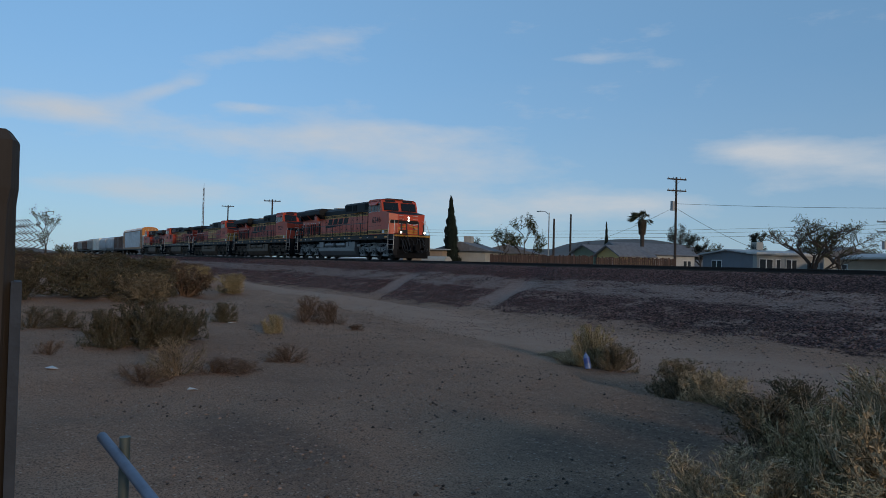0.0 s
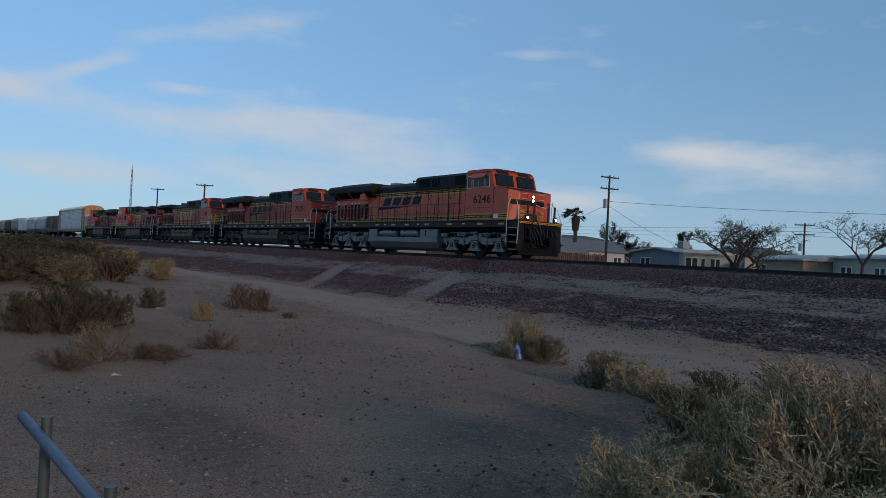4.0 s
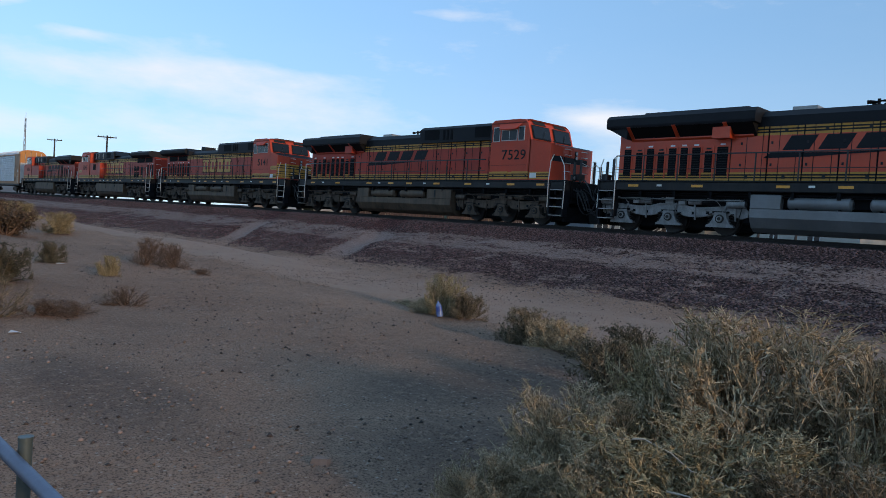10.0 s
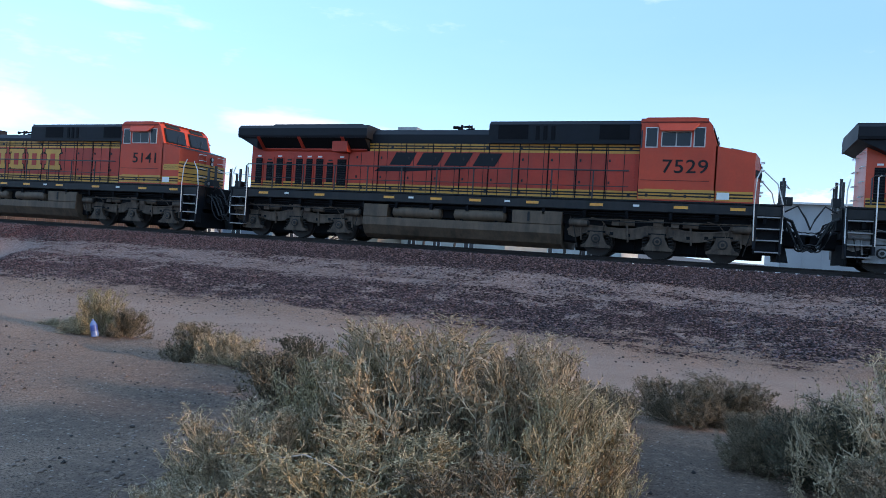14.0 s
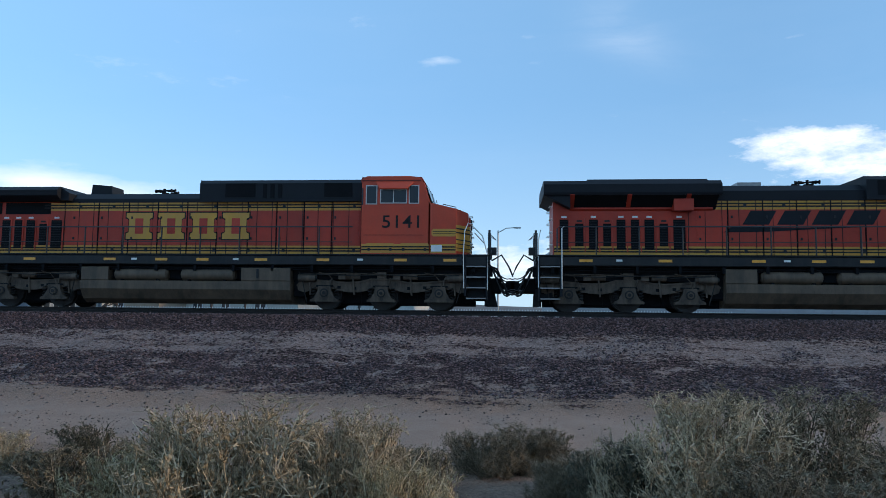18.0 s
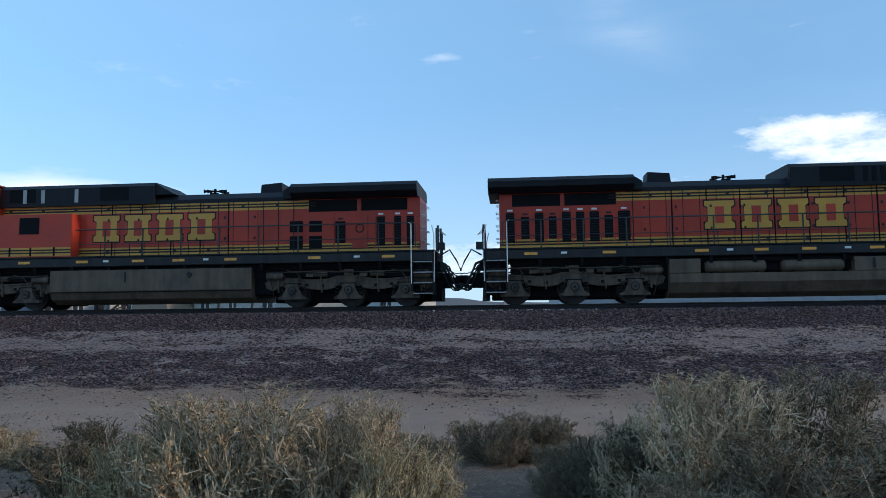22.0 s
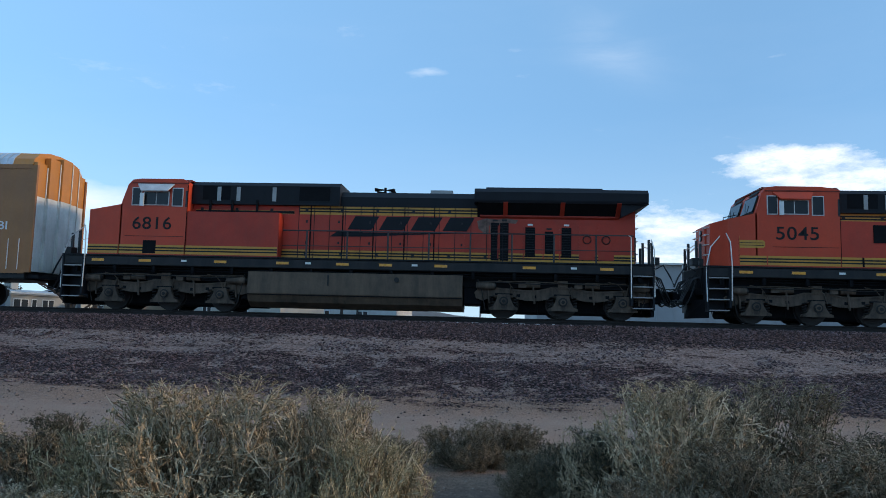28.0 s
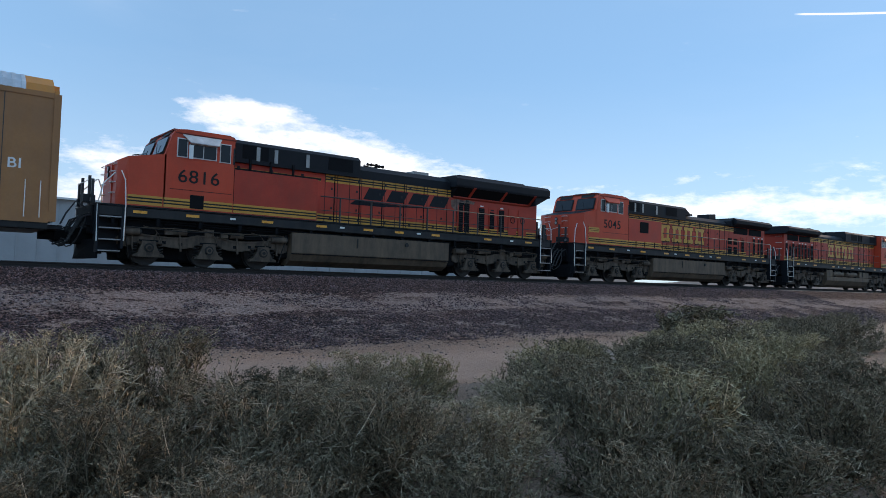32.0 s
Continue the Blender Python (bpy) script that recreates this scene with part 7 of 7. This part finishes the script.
    # the western flat
    for x, y, h, r, k, st in ((-13.1, 2.15, 0.80, 0.62, "dark", 0), (-13.5, 2.75, 0.62, 0.55, "dark", 0), (-13.0, 1.55, 0.62, 0.5, "dark", 0), (-15.9, 4.2, 0.42, 0.32, "dark", 0), (-10.2, 2.1, 0.50, 0.42, "sage", 1), (-10.3, 2.6, 0.22, 0.45, "dry", 1), (-9.9, 1.6, 0.25, 0.4, "dry", 1),
                              (-15.5, 5.9, 0.60, 0.45, "dry", 1), (-15.2, 6.5, 0.52, 0.40, "dry", 1), (-13.9, 4.65, 0.38, 0.24, "olive", 0), (-11.0, 3.95, 0.28, 0.34, "dry", 1), (-10.5, 3.1, 0.14, 0.4, "dry", 1), (-14.2, 6.6, 0.14, 0.3, "dry", 1),
                              (-25.7, 7.1, 0.72, 0.62, "olive", 0), (-29.8, 6.7, 0.7, 0.85, "olive", 0), (-12.1, 0.65, 0.22, 0.22, "dry", 1), (-15.6, 0.5, 0.42, 0.5, "dark", 1), (-15.9, 1.1, 0.38, 0.45, "dark", 1),
                              (-21.8, 2.1, 1.0, 1.2, "dark", 0), (-20.6, 3.3, 0.7, 0.8, "sage", 0), (-23.6, 3.8, 0.8, 0.9, "dark", 0), (-22.4, 0.4, 1.0, 1.1, "dark", 0)):
        shrub(x, y, h, r, k, (FINE, DRY, COARSE)[st])
    q = np.random.default_rng(5)
    n = 0
    while n < 150:
        x, y = -q.uniform(21, 80), q.uniform(-8, 11.5)
        if y > 5.0 + 0.07 * (-x - 20) and x > -46:
            continue
        n += 1
        near = x > -34
        shrub(x, y, q.uniform(0.55, 1.05), q.uniform(0.7, 1.35), ("sage", "dark", "dark", "dark", "dark", "dry")[int(q.integers(6))], COARSE)
    # beyond, along the line to the east and behind the camera
    for _ in range(26):
        shrub(q.uniform(19, 60), q.uniform(-4, 12), q.uniform(0.8, 1.3), q.uniform(0.9, 1.4), ("sage", "olive", "sage")[int(q.integers(3))], COARSE)
    for _ in range(10):
        shrub(q.uniform(-14, 14), q.uniform(-20, -5), q.uniform(0.6, 1.1), q.uniform(0.7, 1.2), "sage", COARSE)


build_brush()

# ---- close to the camera ----
OLD_WOOD = surface("grey_old_timber", (0.045, 0.035, 0.028), 0.9, 0, 0.4, 2.5, 18, 0.6, stretch=(1, 1, 0.12))
PIPE = surface("blue_grey_pipe", (0.13, 0.17, 0.24), 0.45, 0.3, 0.25, 6, 40, 0.1)
PIPE_POST = surface("green_grey_pipe", (0.10, 0.12, 0.11), 0.5, 0.3, 0.25, 6, 40, 0.1)
MESH = surface("rusty_mesh_wire", (0.06, 0.05, 0.045), 0.7, 0.3, 0.3, 5, 30, 0.0)
CLOTH = surface("blue_grey_shade_cloth", (0.045, 0.052, 0.065), 0.9, 0, 0.3, 6, 40, 0.3)
BOTTLE = surface("blue_bottle_label", (0.05, 0.09, 0.30), 0.35, 0, 0.2, 12, 60, 0.0)
CLEAR = surface("cloudy_clear_plastic", (0.14, 0.20, 0.38), 0.25, 0, 0.2, 12, 60, 0.0)
PAPER = surface("scrap_paper", (0.55, 0.55, 0.55), 0.8, 0, 0.2, 8, 40, 0.1)


def build_foreground():
    # weathered fence post with a curl of torn mesh
    post = tagged(new("fence_post"), "weathered dark timber fence post with torn wire mesh", "post")
    r = np.random.default_rng(3)
    s = M()
    v, n = [], 10
    zs = [-0.3, 0.2, 0.6, 1.0, 1.35, 1.62, 1.82, 1.87, 2.02, 2.055]
    for i, z in enumerate(zs):
        for k in range(n):
            a = k * math.tau / n
            q = 0.090 if z < 1.86 else 0.098
            q *= 1 + 0.05 * math.sin(k * 2.3 + i * .7) + (-.25 if z > 2.04 else 0)
            v.append((q * math.copysign(min(1, abs(math.cos(a)) * 1.25), math.cos(a)), q * math.copysign(min(1, abs(math.sin(a)) * 1.25), math.sin(a)), z))
    s.put(v, [(i * n + k, i * n + (k + 1) % n, (i + 1) * n + (k + 1) % n, (i + 1) * n + k) for i in range(len(zs) - 1) for k in range(n)] + [[(len(zs) - 1) * n + k for k in range(n)]])
    part("timber", s, OLD_WOOD, post)
    for i in range(7):
        for j in range(5):
            z, y = 1.62 + i * 0.022, 0.10 + 0.016 * j * (1 - abs(i - 3) / 6)
            part("mesh_wire", M().tube([(0.02 * j, y - 0.01, z), (0.02 * j + .01, y + 0.008, z + 0.011), (0.02 * j, y - 0.008, z + 0.024)], 0.0018, 4), MESH, post)
    part("shade_cloth", M().box(-0.10, 0.10, 0.085, 0.115, 0.0, 1.58), CLOTH, post)
    part("nail", M().tube([(0.09, 0.0, 1.52), (0.12, 0.0, 1.53)], 0.006, 5), MESH, post)
    post.matrix_basis = pose(-2.62, -0.045, float(height(-2.62, -0.07)))
    tall = tagged(part("metal_stake", M().tube([(0, 0, 0), (0, 0, 2.18)], 0.016, 6), MESH), "thin rusty metal stake behind a post", "stake")
    tall.matrix_basis = pose(-2.72, -0.055, float(height(-2.72, -0.05)))
    # pipe railing beside the camera
    rail = tagged(new("pipe_railing"), "blue-grey painted pipe railing on short posts", "railing")
    part("top_rail", M().tube([(-2.41, 0.298, 1.082), (-2.31, 0.318, 1.062), (-1.87, 0.405, 0.968), (-0.80, 0.615, 0.74)], 0.0155, 10), PIPE, rail)
    for x, y, top in ((-2.30, 0.350, 1.092), (-1.86, 0.438, 0.998), (-0.80, 0.648, 0.775)):
        p = part("upright", M().tube([(x, y, -0.1), (x, y, top)], 0.0155, 10), PIPE_POST, rail)
        part("cap", M().tube([(x, y, top), (x, y, top + 0.008)], 0.0165, 10), PIPE_POST, p)
    # discarded bottle and scraps
    b = tagged(new("plastic_bottle"), "discarded clear plastic bottle with a blue label", "bottle")
    prof = [(0.0, 0.052), (0.02, 0.058), (0.10, 0.056), (0.11, 0.056), (0.21, 0.056), (0.22, 0.054), (0.27, 0.035), (0.30, 0.016), (0.33, 0.016)]
    for z0, z1, m, nm in ((0, 3, CLEAR, "base"), (3, 5, BOTTLE, "label_band"), (5, 9, CLEAR, "neck")):
        for (za, ra), (zb, rb_) in zip(prof[z0:z1], prof[z0 + 1:z1 + 1]):
            part(nm, M().tube([(0, 0, za), (0, 0, zb)], ra, 12, rb_), m, b)
    b.matrix_basis = Matrix.Translation((-8.55, 8.12, float(height(-8.55, 8.12)) + 0.02)) @ pose(0, 0, 0, 6, -10, 0) @ Matrix.Diagonal((0.95, 0.95, 0.8, 1))
    for x, y, w, d, a in ((-10.85, 0.62, 0.18, 0.10, 20), (-15.55, 4.3, 0.16, 0.07, 70), (-9.25, 2.1, 0.12, 0.05, 40)):
        sc = tagged(part("paper_scrap", M().put([(-w / 2, -d / 2, 0.01), (w / 2, -d / 2, 0.025), (w / 2, d / 2, 0.012), (-w / 2, d / 2, 0.03), (-w / 2, -d / 2, 0.004), (w / 2, -d / 2, 0.019), (w / 2, d / 2, 0.006), (-w / 2, d / 2, 0.024)],
                                                [(0, 1, 2, 3), (7, 6, 5, 4), (0, 4, 5, 1), (1, 5, 6, 2), (2, 6, 7, 3), (3, 7, 4, 0)]), PAPER), "pale scrap of paper lying on sand", "litter", "scraps")
        sc.matrix_basis = pose(x, y, float(height(x, y)), 0, 0, a)
    rock = tagged(part("stone", M().put([(-0.07, -0.04, -0.02), (0.06, -0.05, -0.02), (0.08, 0.03, -0.02), (-0.05, 0.05, -0.02), (-0.05, -0.03, 0.035), (0.045, -0.035, 0.045), (0.05, 0.02, 0.03), (-0.035, 0.035, 0.04)],
                                       [(3, 2, 1, 0), (4, 5, 6, 7), (0, 1, 5, 4), (1, 2, 6, 5), (2, 3, 7, 6), (3, 0, 4, 7)]), PEBBLE), "flat pale stone lying on sand", "stone")
    rock.matrix_basis = pose(-3.65, 2.51, float(height(-3.65, 2.51)), 0, 0, 35)
    # pale dead branches in the clump
    for pts in ([(-1.85, 2.9, 0.60), (-1.72, 2.92, 0.635), (-1.6, 2.95, 0.60), (-1.52, 3.0, 0.53), (-1.40, 2.95, 0.55), (-1.30, 3.0, 0.50)], [(-1.5, 2.75, 0.5), (-1.4, 2.75, 0.51), (-1.28, 2.8, 0.44), (-1.1, 2.8, 0.42)], [(-1.15, 2.7, 0.3), (-0.8, 2.75, 0.27)]):
        tagged(part("dead_branch", M().tube(pts, 0.005, 6, 0.002), surface("bleached_wood", (0.42, 0.37, 0.30), 0.85, 0, 0.25, 5, 40, 0.2)), "bleached dead branch caught in brush", "branch", "dead branches")


build_foreground()


def travel(t):
    early = min(1.0, max(0.0, (15.5 - t) / 2.0))
    late = min(1.0, max(0.0, (t - 25.0) / 3.0)) * min(0.2, max(-0.2, (t - 30.0) * 0.1))
    return 5.0766 * (t - 19.0) + 0.00232 * (t - 19.0) ** 2 + 0.42 * early * early * (3 - 2 * early) + late


def motions():
    """The train rolls past, and its wheels turn with it."""
    for ob in keyed:
        x, y, z = ob.location
        walk(ob, [(t, pose(x + travel(t), y, z)) for t in (0, 4, 8, 12, 13.5, 14, 14.5, 15, 15.5, 17, 20, 24, 25, 26, 27, 28, 29, 30, 31, 32)])
    steps = [i * 32.0 / 256 for i in range(257)]
    for ob, x, z, r in rollers:
        walk(ob, [(t, pose(x, 0, z, 0, math.degrees((travel(t) - travel(0)) / r), 0)) for t in steps])


motions()
